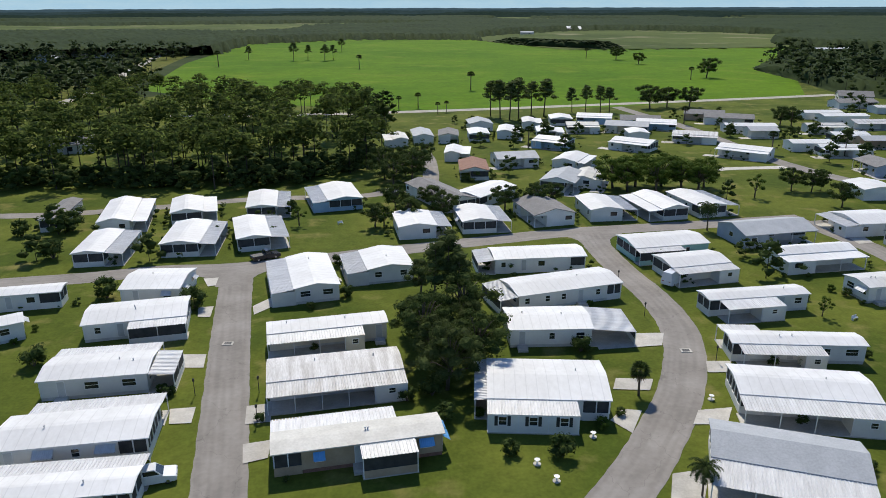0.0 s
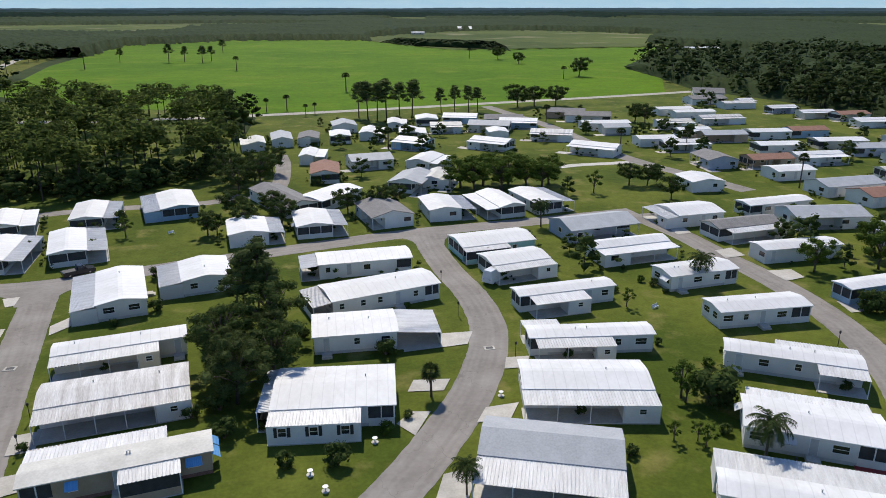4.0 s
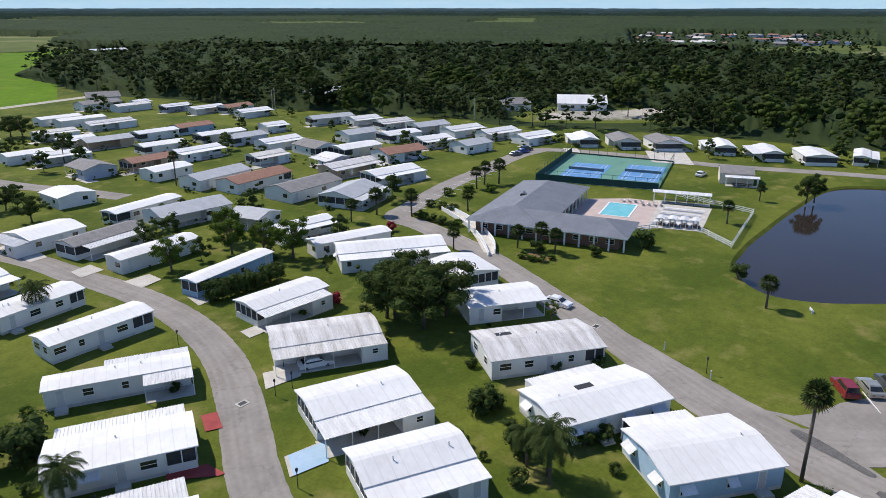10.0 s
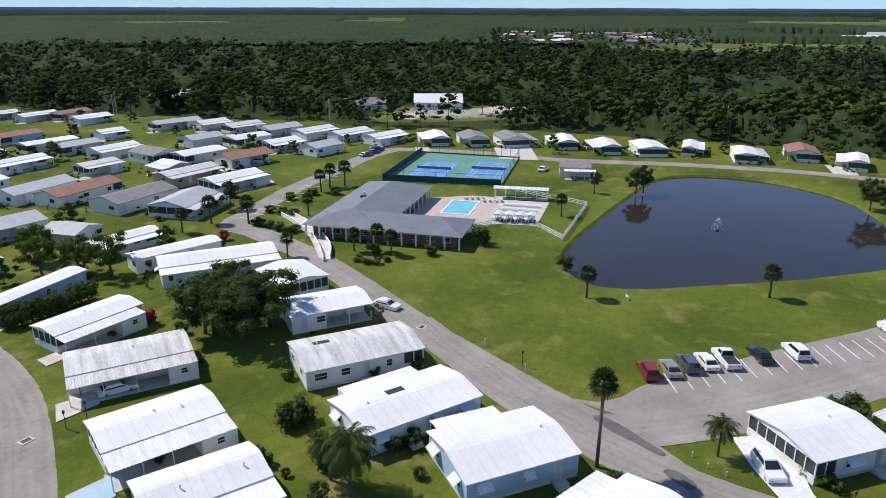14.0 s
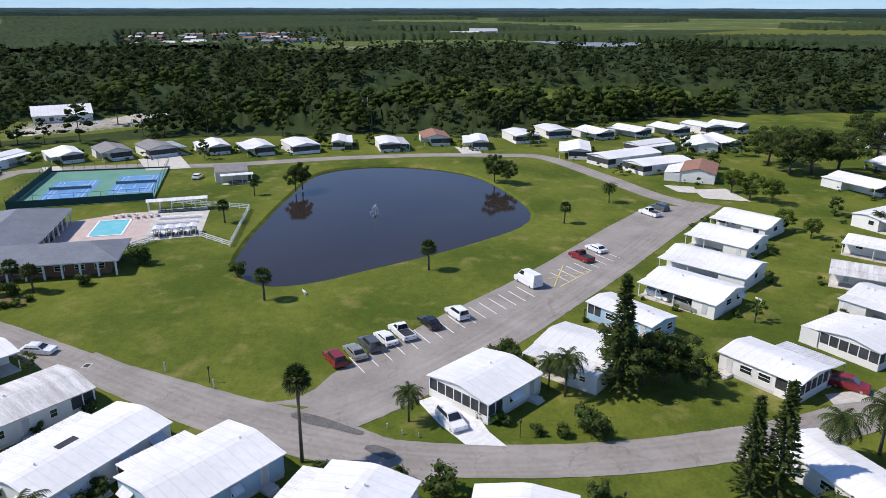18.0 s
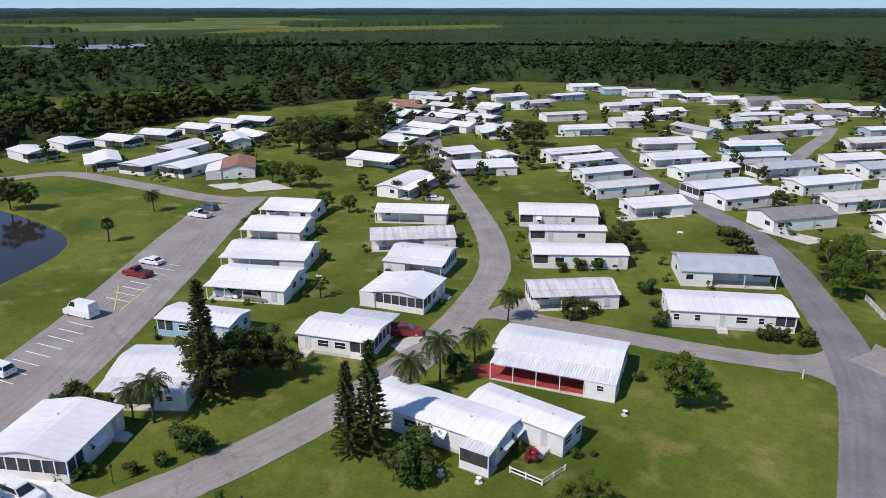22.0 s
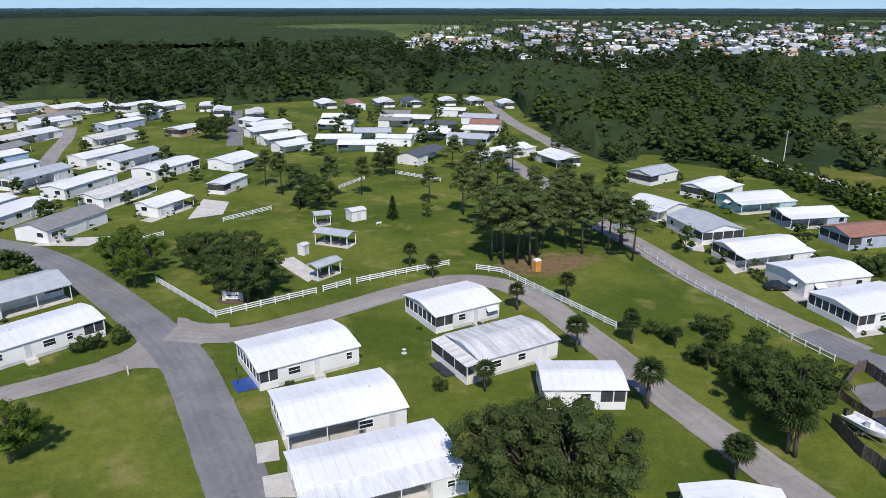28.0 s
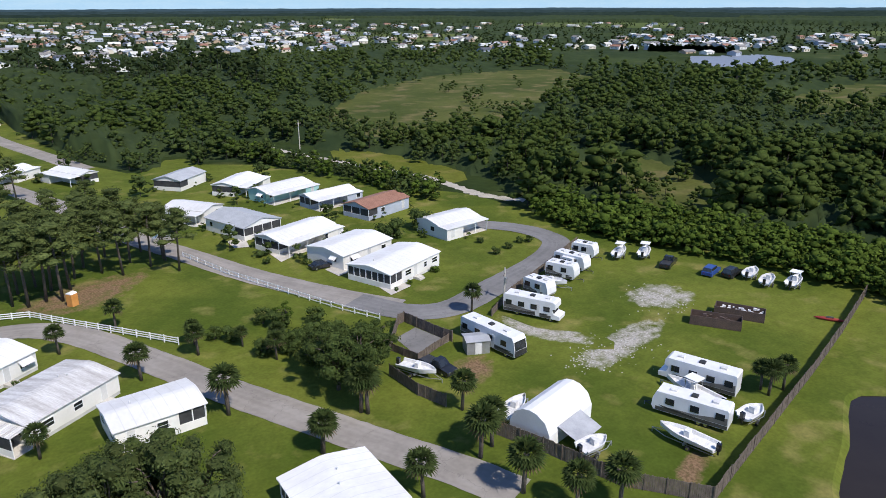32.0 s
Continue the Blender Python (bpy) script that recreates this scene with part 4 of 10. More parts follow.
    for sd, count, lo, hi in (("n", max(2, int(length / 3.6)), x0, x1), ("f", max(2, int(length / 4)), x0, x1), ("a", 2, y0, y1), ("b", 2, y0, y1)):
        if (porch and sd == pe) or (near == 0 and sd in "ab"):
            continue
        door_at = rng.randrange(count) if sd == "n" or (sd == "f" and near > 1) else -1
        for i in range(count):
            u = (i + 0.5) / count + rng.uniform(-0.04, 0.04)
            if near < 2 and (not free(sd, u) or (i % 2 and i != door_at)) or (near == 0 and i not in (1, door_at)):
                continue
            q = lo + u * (hi - lo)
            # a window that would fall inside the storeroom is left out
            if carport and sd == cs and not cx0 < q < cx1:
                px, py, turn = {"n": (q, -hw, 0), "f": (q, hw, 180)}[sd]
            else:
                px, py, turn = {"n": (q, y0, 0), "f": (q, y1, 180), "b": (x1, q, 90), "a": (x0, q, -90)}[sd]
            if i == door_at and near == 0:
                continue
            if i == door_at:
                if "door" not in PARTS:
                    d = Shape()
                    d.box(-0.46, 0.46, -0.05, 0.02, -0.02, 2.0, "trim")
                    d.box(-0.40, 0.40, -0.07, 0.0, 0.02, 1.94, "skirting")
                    st = Shape()
                    st.box(-0.7, 0.7, -1.2, 0, -0.5, -0.05, "concrete")
                    st.box(-0.7, 0.7, -1.55, -1.2, -0.5, -0.28, "concrete")
                    PARTS["door"], PARTS["steps"] = d.mesh("door"), st.mesh("steps")
                ob = part("door", PARTS["door"], h)
                ob.matrix_local = pose(px, py, 0.5, 0, 0, turn)
                if free(sd, u) and near > 1 and not (carport and sd == cs):
                    part("steps", PARTS["steps"], ob)
                continue
            w = rng.choice((0.9, 1.3, 1.7)) if sd in "nf" else rng.choice((1.3, 1.7))
            put_window(h, px, py, 1.7, turn, w, 1.05, near)
            if hoods and free(sd, u) and rng.random() < hoods and not (carport and sd == cs):
                ox, oy = {"n": (0, -0.04), "f": (0, 0.04), "b": (0.04, 0), "a": (-0.04, 0)}[sd]
                put_hood(h, px + ox, py + oy, 2.36, turn, w + 0.3, "awn_blue" if wall == "tan" and near > 1 else "sheet_white")
    return h


home(-46.8, 109.5, 2.3, 9.8, 9.6, near=2, hoods=0.4, seed=0)
home(-45, 96.6, 14.4, 14.3, 7.9, awnings=[("n", 2.2, 0.45, 1)], porch=("b", 3.2), near=2, seed=1)
home(-42.9, 79.5, 9.5, 12.9, 6.6, awnings=[("b", 3, 0, 1), ("f", 3, 0, 1)], near=2, seed=2)
home(-38.9, 65.7, 9.8, 15.7, 7, awnings=[("f", 3, 0.1, 1)], porch=("b", 2.9), near=2, hoods=0.4, seed=3)
home(-36.4, 55.8, 8, 15.1, 4.2, awnings=[("f", 2.5, 0, 1)], porch=("b", 2.5), near=2, seed=4)
home(-66.3, 104.6, 13, 11.8, 4.2, porch=("b", 3.1), seed=5)
home(-64.4, 91.9, 32.6, 9, 4.2, near=2, hoods=0.4, seed=6)
home(-22.3, 113.2, 106.4, 16, 7.5, awnings=[("f", 3.5, 0, 1)], porch=("b", 2.6), near=2, seed=7)
home(-16.4, 92.1, 13.5, 16.8, 4.2, wall="cream", awnings=[("n", 2.6, 0, 0.78)], porch=("a", 3.4), near=2, seed=8)
home(-13.6, 79.7, 12.2, 16.6, 6.2, roof="old", awnings=[("n", 3, 0, 1)], porch=("a", 2.8), near=2, hoods=0.4, seed=9)
home(-9, 64.4, 12.5, 17.9, 4.2, roof="cream", wall="tan", awnings=[("f", 3, 0, 0.75), ("n", 2.2, 0.5, 0.82)], porch=("a", 2.8), near=2, hoods=0.9, seed=10)
home(-10.2, 119.3, 104.9, 10.7, 8.3, awnings=[("f", 3.5, 0, 1)], porch=("b", 3), near=2, seed=11)
home(-65.8, 129.4, 98.6, 14.5, 5.9, awnings=[("n", 3.2, 0, 1)], porch=("a", 3.1), hoods=0.4, seed=12)
home(-50.9, 135.2, 97.2, 15.4, 7.5, awnings=[("n", 3, 0, 1)], porch=("a", 3.1), seed=13)
home(-39, 138.5, 108, 15.6, 6.7, awnings=[("n", 3.5, 0, 1)], porch=("a", 3.1), seed=14)
home(-69.7, 152, 105.2, 19.5, 10, carport=("n", 3.2), hoods=0.4, seed=15)
home(-56.4, 156.3, 107.2, 13.5, 10, porch=("a", 2.9), carport=("n", 3.1), seed=16)
home(-42, 160.8, 101.2, 14.9, 6.9, awnings=[("n", 3, 0, 1)], porch=("a", 3.2), seed=17)
home(-24.9, 167.9, 107.2, 16.2, 8.3, wall="blue", awnings=[("f", 3.5, 0, 1)], porch=("a", 3.1), hoods=0.4, seed=18)
home(-84.6, 152.4, 100.3, 17.3, 4.5, roof="grey", porch=("a", 3.2), seed=19)
home(-6.1, 144, 100.5, 11.7, 8.1, awnings=[("n", 3, 0, 1)], seed=20)
home(6.8, 148.1, 98.6, 12.5, 7.7, awnings=[("n", 3, 0, 1)], porch=("a", 3.1), hoods=0.4, seed=21)
home(22.4, 153.6, 105, 13.7, 9.8, roof="grey", carport=("f", 2.8), seed=22)
home(35.4, 156.8, 96.2, 12.7, 7.7, awnings=[("n", 3.2, 0, 1)], seed=23)
home(48.3, 158.2, 102.9, 14.8, 9.9, porch=("a", 3.2), carport=("f", 3.4), hoods=0.4, seed=24)
home(58.8, 160.4, 104.7, 14.4, 7.2, awnings=[("n", 3, 0, 1)], porch=("a", 3.3), seed=25)
home(-0.8, 168.7, 118.6, 22, 8.3, roof="grey", porch=("a", 2.6), carport=("f", 3.2), seed=26)
home(10.3, 169.7, 51, 15.5, 8.4, porch=("a", 3.1), hoods=0.4, seed=27)
home(17, 122.4, 6.6, 16.9, 7, awnings=[("a", 3, 0, 1)], porch=("b", 2.7), hoods=0.4, seed=30)
home(19.1, 107.8, 18.1, 18.5, 7.9, awnings=[("a", 3, 0, 1)], porch=("b", 2.5), near=2, seed=31)
home(14.8, 93.4, 2.2, 11.9, 8, awnings=[("b", 6, 0, 1)], near=2, seed=32)
home(12.3, 75.8, -2.8, 14.2, 9.8, awnings=[("n", 2.8, 0, 0.72, 1), ("a", 1.5, 0, 1)], porch=("b", 3), near=2, hoods=0.4, seed=33)
home(42, 129.7, 11.9, 15.3, 8.5, wall="teal", awnings=[("n", 2, 0, 0.6)], porch=("a", 3), seed=34)
home(43.8, 118.5, 13.8, 11.5, 7.1, awnings=[("n", 2.5, 0, 1)], porch=("a", 3.2), seed=35)
home(48.3, 102.8, 8.7, 16.9, 4.2, awnings=[("n", 3, 0.1, 0.65)], porch=("a", 3.4), near=2, hoods=0.4, seed=36)
home(47.1, 86.6, -3.6, 17.7, 4.2, awnings=[("f", 2.5, 0, 0.3), ("n", 2.5, 0.05, 0.65)], porch=("a", 2.5), near=2, seed=37)
home(42.3, 74.6, -8.5, 15.6, 7.5, awnings=[("n", 3, 0, 1)], porch=("a", 2.8), near=2, seed=38)
home(34.5, 61.3, -17.8, 14.6, 7.3, roof="lgrey", awnings=[("n", 4, 0, 1)], porch=("a", 2.8), near=2, hoods=0.4, seed=39)
home(65.5, 137.8, 12.4, 16.3, 10, roof="lgrey", wall="bgrey", porch=("b", 3.3), carport=("n", 3), seed=40)
home(67.6, 122.3, 10.2, 16, 8, porch=("b", 2.6), carport=("n", 3.3), seed=41)
home(73.5, 108.5, 10, 13.7, 6.2, porch=("b", 2.4), near=2, hoods=0.4, seed=42)
home(75.6, 92.7, 2.3, 15.2, 5.8, porch=("b", 3.1), near=2, seed=43)
home(70.9, 76.3, -26.6, 16.7, 4.2, awnings=[("f", 2.2, 0.4, 1), ("n", 2.5, 0.66, 1)], porch=("b", 2.9), near=2, seed=44)
home(63.7, 61.3, -26.5, 14.4, 7.2, awnings=[("f", 2.5, 0.05, 0.95)], porch=("b", 2.9), near=2, hoods=0.4, seed=45)
home(55.8, 49.5, -24.7, 16.6, 4.4, awnings=[("f", 4, 0, 0.95)], near=2, seed=46)
home(101.7, 98.7, 9.9, 18.1, 4.2, wall="blue", porch=("a", 2.8), seed=47)
home(99.6, 81.3, -2.8, 13.7, 6.3, awnings=[("n", 2.5, 0, 0.9)], porch=("a", 2.5), near=2, hoods=0.4, seed=48)
home(94.9, 66.2, -30.6, 14.9, 7.3, roof="old", awnings=[("n", 2.8, 0, 1)], porch=("a", 2.8), near=2, seed=49)
home(86.4, 50.4, -21.8, 12.9, 7.5, awnings=[("n", 3.3, 0, 1)], porch=("a", 2.7), near=2, seed=50)
home(80.7, 36.3, -25.5, 11.8, 10, porch=("a", 2.9), carport=("n", 3.3), near=2, hoods=0.4, seed=51)
home(89.9, 144.4, 8.1, 11.7, 10, awnings=[("a", 3, 0, 1)], seed=52)
home(95.8, 133.1, 10.1, 15.9, 6.5, roof="grey", awnings=[("n", 2.5, 0.1, 1)], porch=("a", 3.3), seed=53)
home(98.6, 118.2, 4.6, 16.8, 5.4, hoods=0.4, seed=54)
home(112.6, 148.5, 10, 17.8, 5.6, porch=("a", 3.4), seed=55)
home(117.6, 138.1, -3.3, 16.9, 10, roof="lgrey", carport=("n", 3.1), seed=56)
home(125.8, 108.3, -7.3, 13.9, 6.9, porch=("b", 3), carport=("n", 2.3), hoods=0.4, seed=57)
home(124, 122.6, 105, 9, 8.1, roof="lgrey", carport=("f", 2.9), seed=58)
home(151.6, 121.9, 17.5, 14.6, 10, roof="lgrey", awnings=[("n", 2.5, 0, 1)], porch=("a", 2.7), hoods=0.4, seed=63)
home(120.8, 55, -34.1, 12.6, 8, porch=("b", 3), carport=("n", 3.4), near=2, seed=64)
home(111.3, 42.1, -34.7, 16.1, 9.4, roof="old", porch=("b", 2.7), near=2, seed=65)
home(103.5, 29.1, -25.9, 15.4, 9, awnings=[("f", 2.2, 0.15, 0.8)], near=2, hoods=1.0, seed=66)
home(101.2, 15.8, -36.2, 12.9, 9.8, wall="blue", awnings=[("f", 2.2, 0.1, 0.7)], near=2, hoods=1.0, seed=67)
home(127.6, 67.6, 66.7, 10, 9, porch=("a", 3.3), carport=("f", 3.3), near=2, seed=68)
home(126.9, 84.2, -34.4, 20.3, 10, porch=("b", 2.5), carport=("n", 3.2), hoods=0.4, seed=69)
home(126.7, 95.3, -16.5, 16.5, 4.8, seed=70)
home(255.2, 117.2, 40.8, 14, 9.5, porch=("a", 2.5), carport=("f", 3.2), near=0, seed=90)
home(260.5, 104.3, 40, 14, 9.5, roof="grey", porch=("a", 2.6), carport=("f", 2.9), near=0, seed=91)
home(266.3, 92.6, 42.1, 14, 9.5, roof="grey", awnings=[("n", 3, 0, 1)], porch=("a", 3), near=0, seed=92)
home(271.4, 76.3, 31.2, 14, 9.5, porch=("a", 2.9), carport=("f", 3), near=0, seed=93)
home(270.9, 61.6, 31.1, 14, 9.5, porch=("a", 2.5), carport=("f", 3.1), near=0, seed=94)
home(274.9, 47.8, 31.1, 14, 9.5, porch=("a", 2.9), near=0, seed=95)
home(283, 35.3, 10.7, 14, 7, porch=("a", 3.3), carport=("n", 2.4), near=0, seed=96)
home(280.1, 19.5, 15.4, 14, 7, awnings=[("n", 3, 0, 1)], porch=("a", 3.2), near=0, seed=97)
home(291.7, 4.4, 11.7, 14, 9.5, roof="terra", porch=("a", 3.2), carport=("f", 2.8), near=0, seed=98)
home(285.3, -9.9, 3.7, 14, 8.5, porch=("a", 2.6), carport=("f", 2.9), near=0, seed=99)
home(297.9, -26.1, 19.4, 14, 9.5, porch=("a", 2.9), near=0, seed=100)
home(308.7, -38.5, 19, 14, 9.5, porch=("a", 2.6), near=0, seed=101)
home(305.9, -52.9, 30.4, 14, 9.5, porch=("a", 3), carport=("f", 3.2), near=0, seed=102)
home(310.9, -67, 39.1, 14, 9.5, porch=("a", 2.9), carport=("f", 3.2), near=0, seed=103)
home(315.9, -82.5, 32, 14, 9.5, porch=("a", 3.3), carport=("f", 2.9), near=0, seed=104)
home(321, -96.4, 29, 14, 9.5, porch=("a", 2.7), near=0, seed=105)
home(322.6, -106.4, 42.4, 14, 9.5, porch=("a", 3.3), carport=("f", 3.4), near=0, seed=106)
home(261.9, -55.8, -57.8, 21.9, 10, porch=("a", 3), near=0, seed=107)
home(251.2, -63.4, -61, 18.8, 9.3, porch=("a", 3.2), near=0, seed=108)
home(280.2, -67.8, -56.9, 15.2, 10, porch=("a", 2.9), carport=("n", 2.9), near=0, seed=109)
home(285.3, -85, -6.3, 16.3, 10, carport=("f", 3.3), near=0, seed=110)
home(241.9, -72.8, -20.2, 15.7, 9.4, roof="terra", awnings=[("f", 4, 0, 1)], near=0, seed=111)
home(290.8, -93.7, 11, 16.3, 7.8, porch=("a", 3.1), carport=("f", 3.2), near=0, seed=112)
home(273.1, -42.1, -6.3, 17.3, 10, porch=("a", 3.3), carport=("f", 2.8), near=0, seed=113)
home(191.7, -68.4, -135, 12.4, 10, porch=("a", 2.5), carport=("n", 2.9), hoods=0.4, seed=114)
home(179.5, -60, -133.1, 12.9, 10, carport=("n", 2.9), seed=115)
home(164.5, -52.6, -130.6, 15.9, 10, carport=("n", 3.2), seed=116)
home(152.4, -45.5, -133.9, 13.7, 10, porch=("a", 2.6), carport=("n", 2.9), near=2, hoods=0.4, seed=117)
home(141.7, -33.7, -138.5, 12.1, 6.2, wall="blue", porch=("a", 2.6), near=2, seed=118)
home(130.1, -25.4, -125.4, 10.8, 8.6, awnings=[("n", 3, 0, 1)], near=2, seed=119)
home(120.7, -12, -41.5, 10.4, 10, porch=("a", 2.6), near=2, hoods=0.4, seed=120)
home(126.4, -48.7, -140.7, 11.2, 7.6, awnings=[("f", 3.5, 0.3, 1)], porch=("b", 3), near=2, seed=121)
home(134.8, -64.6, -55.1, 9.6, 8.7, awnings=[("f", 2.5, 0, 1)], porch=("a", 3), near=2, seed=122)
home(146.9, -74.1, -141.2, 11.2, 10, porch=("b", 2.5), carport=("n", 2.9), near=2, hoods=0.4, seed=123)
home(158.7, -79.6, -117.3, 16.8, 7.5, roof="old", carport=("n", 2.9), seed=124)
home(173.9, -88.9, -129.1, 16.1, 6.9, carport=("n", 2.3), seed=125)
home(198.8, -101.8, -58.5, 18.9, 6.4, awnings=[("n", 3, 0, 1)], porch=("b", 3), hoods=0.4, seed=126)
home(229, -110.1, -152.9, 15.6, 10, porch=("b", 3), carport=("n", 2.9), near=0, seed=127)
home(251, -131.3, -156.9, 13.5, 9.7, carport=("n", 3.1), near=0, seed=128)
home(262.6, -143.2, -154.6, 16.6, 8.6, porch=("b", 3.2), carport=("n", 3.3), near=0, seed=129)
home(269, -154.4, -160.1, 18, 9, porch=("b", 2.7), carport=("n", 3.3), near=0, seed=130)
home(155.2, -114.8, -128.8, 17.1, 10, porch=("a", 2.8), hoods=0.4, seed=132)
home(143.8, -106.9, -126.1, 15.5, 4.2, porch=("a", 2.9), seed=133)
home(132.8, -99.4, -126, 17.4, 6.7, porch=("a", 2.6), seed=134)
home(120, -85.5, -118.8, 14.1, 6.9, roof="old", porch=("a", 3), carport=("n", 2.3), near=2, hoods=0.4, seed=135)
home(113.3, -114.8, -131.2, 15.9, 10, roof="lgrey", porch=("b", 2.9), carport=("n", 3.3), seed=136)
home(102.2, -100.3, -131.9, 18.1, 8.5, porch=("b", 2.8), near=2, seed=137)
home(105.5, -69.9, -145.8, 16.6, 8.1, awnings=[("n", 3.5, 0.05, 1)], porch=("b", 2.9), near=2, hoods=0.4, seed=138)
home(101.5, -48.0, -155, 17.5, 6.4, awnings=[("n", 1.8, 0.80, 1)], near=2, hoods=0.7, seed=139)
home(96.2, -55.8, -161, 12.4, 4.8, near=2, hoods=0.7, seed=140)
home(94.3, 1.0, -18, 14.5, 9.6, awnings=[("f", 2.4, 0.1, 0.9)], near=2, hoods=0.6, seed=393)
home(92.0, -14.8, -7, 14.0, 9.8, awnings=[("f", 2.6, 0.1, 0.8)], near=2, hoods=0.6, seed=394)
home(64, -96, -148.5, 14, 10, porch=("a", 2.4), near=2, hoods=0.4, seed=141)
home(56.8, -82.1, -156.5, 13.9, 10, porch=("a", 3.1), carport=("n", 3.1), near=2, seed=142)
home(52, -71.8, -157.7, 16.2, 6.7, awnings=[("n", 3, 0, 1)], near=2, seed=143)
home(43.3, -111.7, -149.1, 11.7, 10, porch=("a", 2.9), near=2, hoods=0.4, seed=144)
home(36.7, -98.1, -150.1, 12.9, 9.2, roof="old", awnings=[("a", 2, 0, 1)], near=2, seed=145)
home(28, -87.6, 180, 10.2, 7.3, porch=("b", 3), near=2, seed=146)
home(18.4, -61.6, -94.7, 9.5, 9.4, porch=("b", 2.5), near=2, hoods=0.4, seed=147)
home(-9.9, -152.8, -75.3, 13.5, 10, roof="lgrey", porch=("a", 3), seed=148)
home(-15.4, -137.3, -162.6, 15.6, 10, porch=("a", 2.7), carport=("n", 2.8), seed=149)
home(-19.3, -124.4, -165.1, 13.5, 10, hoods=0.4, seed=150)
home(-21.1, -111.9, -161.8, 14.9, 9.9, porch=("a", 3.2), near=2, seed=151)
home(-3.8, -168.2, -58.3, 11.4, 9.9, carport=("f", 2.9), seed=152)
home(-29.3, -173.5, -165.1, 15.1, 10, wall="teal", carport=("n", 3), hoods=0.4, seed=153)
home(-35.4, -160.5, -170.4, 13.8, 7.9, wall="bgrey", porch=("a", 3.3), carport=("n", 3.3), hoods=0.4, seed=154)
home(-40.1, -147.7, -165.3, 14.2, 8.4, roof="terra", wall="bgrey", porch=("a", 2.9), seed=155)
home(-44.7, -125.3, -175.4, 12, 10, porch=("b", 3.3), carport=("n", 3), hoods=0.4, seed=156)
home(-23.5, -186.3, -141.1, 13.5, 10, porch=("a", 2.6), carport=("n", 3), near=0, seed=157)
home(-12.7, -201.6, -142, 12.3, 8.5, roof="lgrey", porch=("a", 3.4), near=0, seed=158)
home(9.8, -224.6, -67.6, 13.9, 8.7, porch=("a", 3.1), carport=("f", 3.3), near=0, seed=159)
home(25.5, -233.1, -137.8, 23.3, 7.9, porch=("a", 2.7), carport=("n", 3.2), near=0, seed=160)
home(51, -229, -120.6, 16.6, 7.9, roof="dark", porch=("b", 3), carport=("n", 3.3), near=0, seed=161)
home(106.4, -220, -113.2, 13.6, 9.6, porch=("b", 3.3), carport=("n", 3), near=0, seed=170)
home(100.4, -191.4, -105.7, 11.5, 5.4, porch=("a", 3), near=0, seed=171)
home(250.4, -169.6, -28.7, 16, 10, porch=("a", 2.8), carport=("f", 3.1), near=0, seed=186)
home(203.1, -130.6, -113.9, 17.6, 10, porch=("a", 2.9), carport=("n", 3.1), near=0, seed=187)
home(223.3, -136.6, -98, 10.6, 9.6, porch=("a", 3.2), carport=("n", 3.3), near=0, seed=188)
home(141.4, -327.7, -75, 13.9, 7.6, porch=("a", 2.6), carport=("n", 3), near=0, seed=200)
home(111.5, -285.8, -135.5, 16, 8.6, porch=("a", 3.3), carport=("n", 3), near=0, seed=215)
home(100.6, -258.9, -136, 16, 8.6, carport=("n", 3.2), near=0, seed=216)
home(94.4, -244.1, -133.9, 11.1, 8.3, carport=("n", 3), near=0, seed=217)
home(118.9, -294.5, -37.2, 10.6, 8.6, porch=("b", 2.5), near=0, seed=218)
home(-7.4, 251.8, 97, 15.2, 7.3, roof="lgrey", porch=("b", 3.1), carport=("f", 2.7), near=0, seed=264)
home(2, 251.6, 89.7, 13, 7.3, roof="grey", carport=("n", 2.7), near=0, seed=265)
home(8.6, 197.4, 90.9, 14.6, 8.2, roof="terra", porch=("a", 2.8), carport=("f", 2.9), near=0, seed=274)
home(-16.4, 244.9, 99.1, 13.1, 8.2, roof="cream", porch=("b", 2.7), carport=("f", 2.9), near=0, seed=287)
home(4.7, 220.9, 86, 12.5, 8, carport=("n", 3.2), near=0, seed=289)
home(333.7, -183.2, 21.1, 14.6, 7.7, roof="terra", porch=("a", 2.7), carport=("f", 3.1), near=0, seed=290)
home(355.5, -208, 26.5, 15.1, 8.4, roof="lgrey", porch=("a", 3.1), near=0, seed=291)
home(340.6, -219.8, 17, 14.7, 9.1, roof="lgrey", porch=("a", 3.2), carport=("f", 3.3), near=0, seed=292)
home(317.3, -192.7, 19.9, 12.6, 8.1, roof="cream", porch=("a", 2.5), carport=("f", 3), near=0, seed=293)
home(306.5, -167.4, 25.2, 14.6, 8, porch=("a", 2.9), carport=("f", 3.2), near=0, seed=294)
home(288.5, -147.4, 30.5, 13.6, 8.2, carport=("f", 3.2), near=0, seed=295)
home(278.5, -162.7, 26.8, 14.2, 8.4, roof="grey", porch=("a", 3.3), carport=("f", 3.2), near=0, seed=296)
home(293.4, -184.7, 17.2, 14, 9, porch=("a", 3.1), near=0, seed=297)
home(355.6, -242.8, 15.3, 12.3, 8.2, porch=("a", 3), carport=("f", 2.9), near=0, seed=298)
home(303.2, -210.3, 19.1, 12.1, 7.5, porch=("a", 3.4), carport=("f", 2.9), near=0, seed=303)
home(100.2, -352.8, -66.1, 15.1, 8.2, porch=("a", 2.6), carport=("f", 3), near=0, seed=310)
home(85.8, -348.6, -70.8, 14.5, 7.9, roof="terra", carport=("f", 2.8), near=0, seed=311)
home(72.9, -357.2, -73.8, 15, 8.7, porch=("a", 3.1), carport=("f", 2.9), near=0, seed=312)
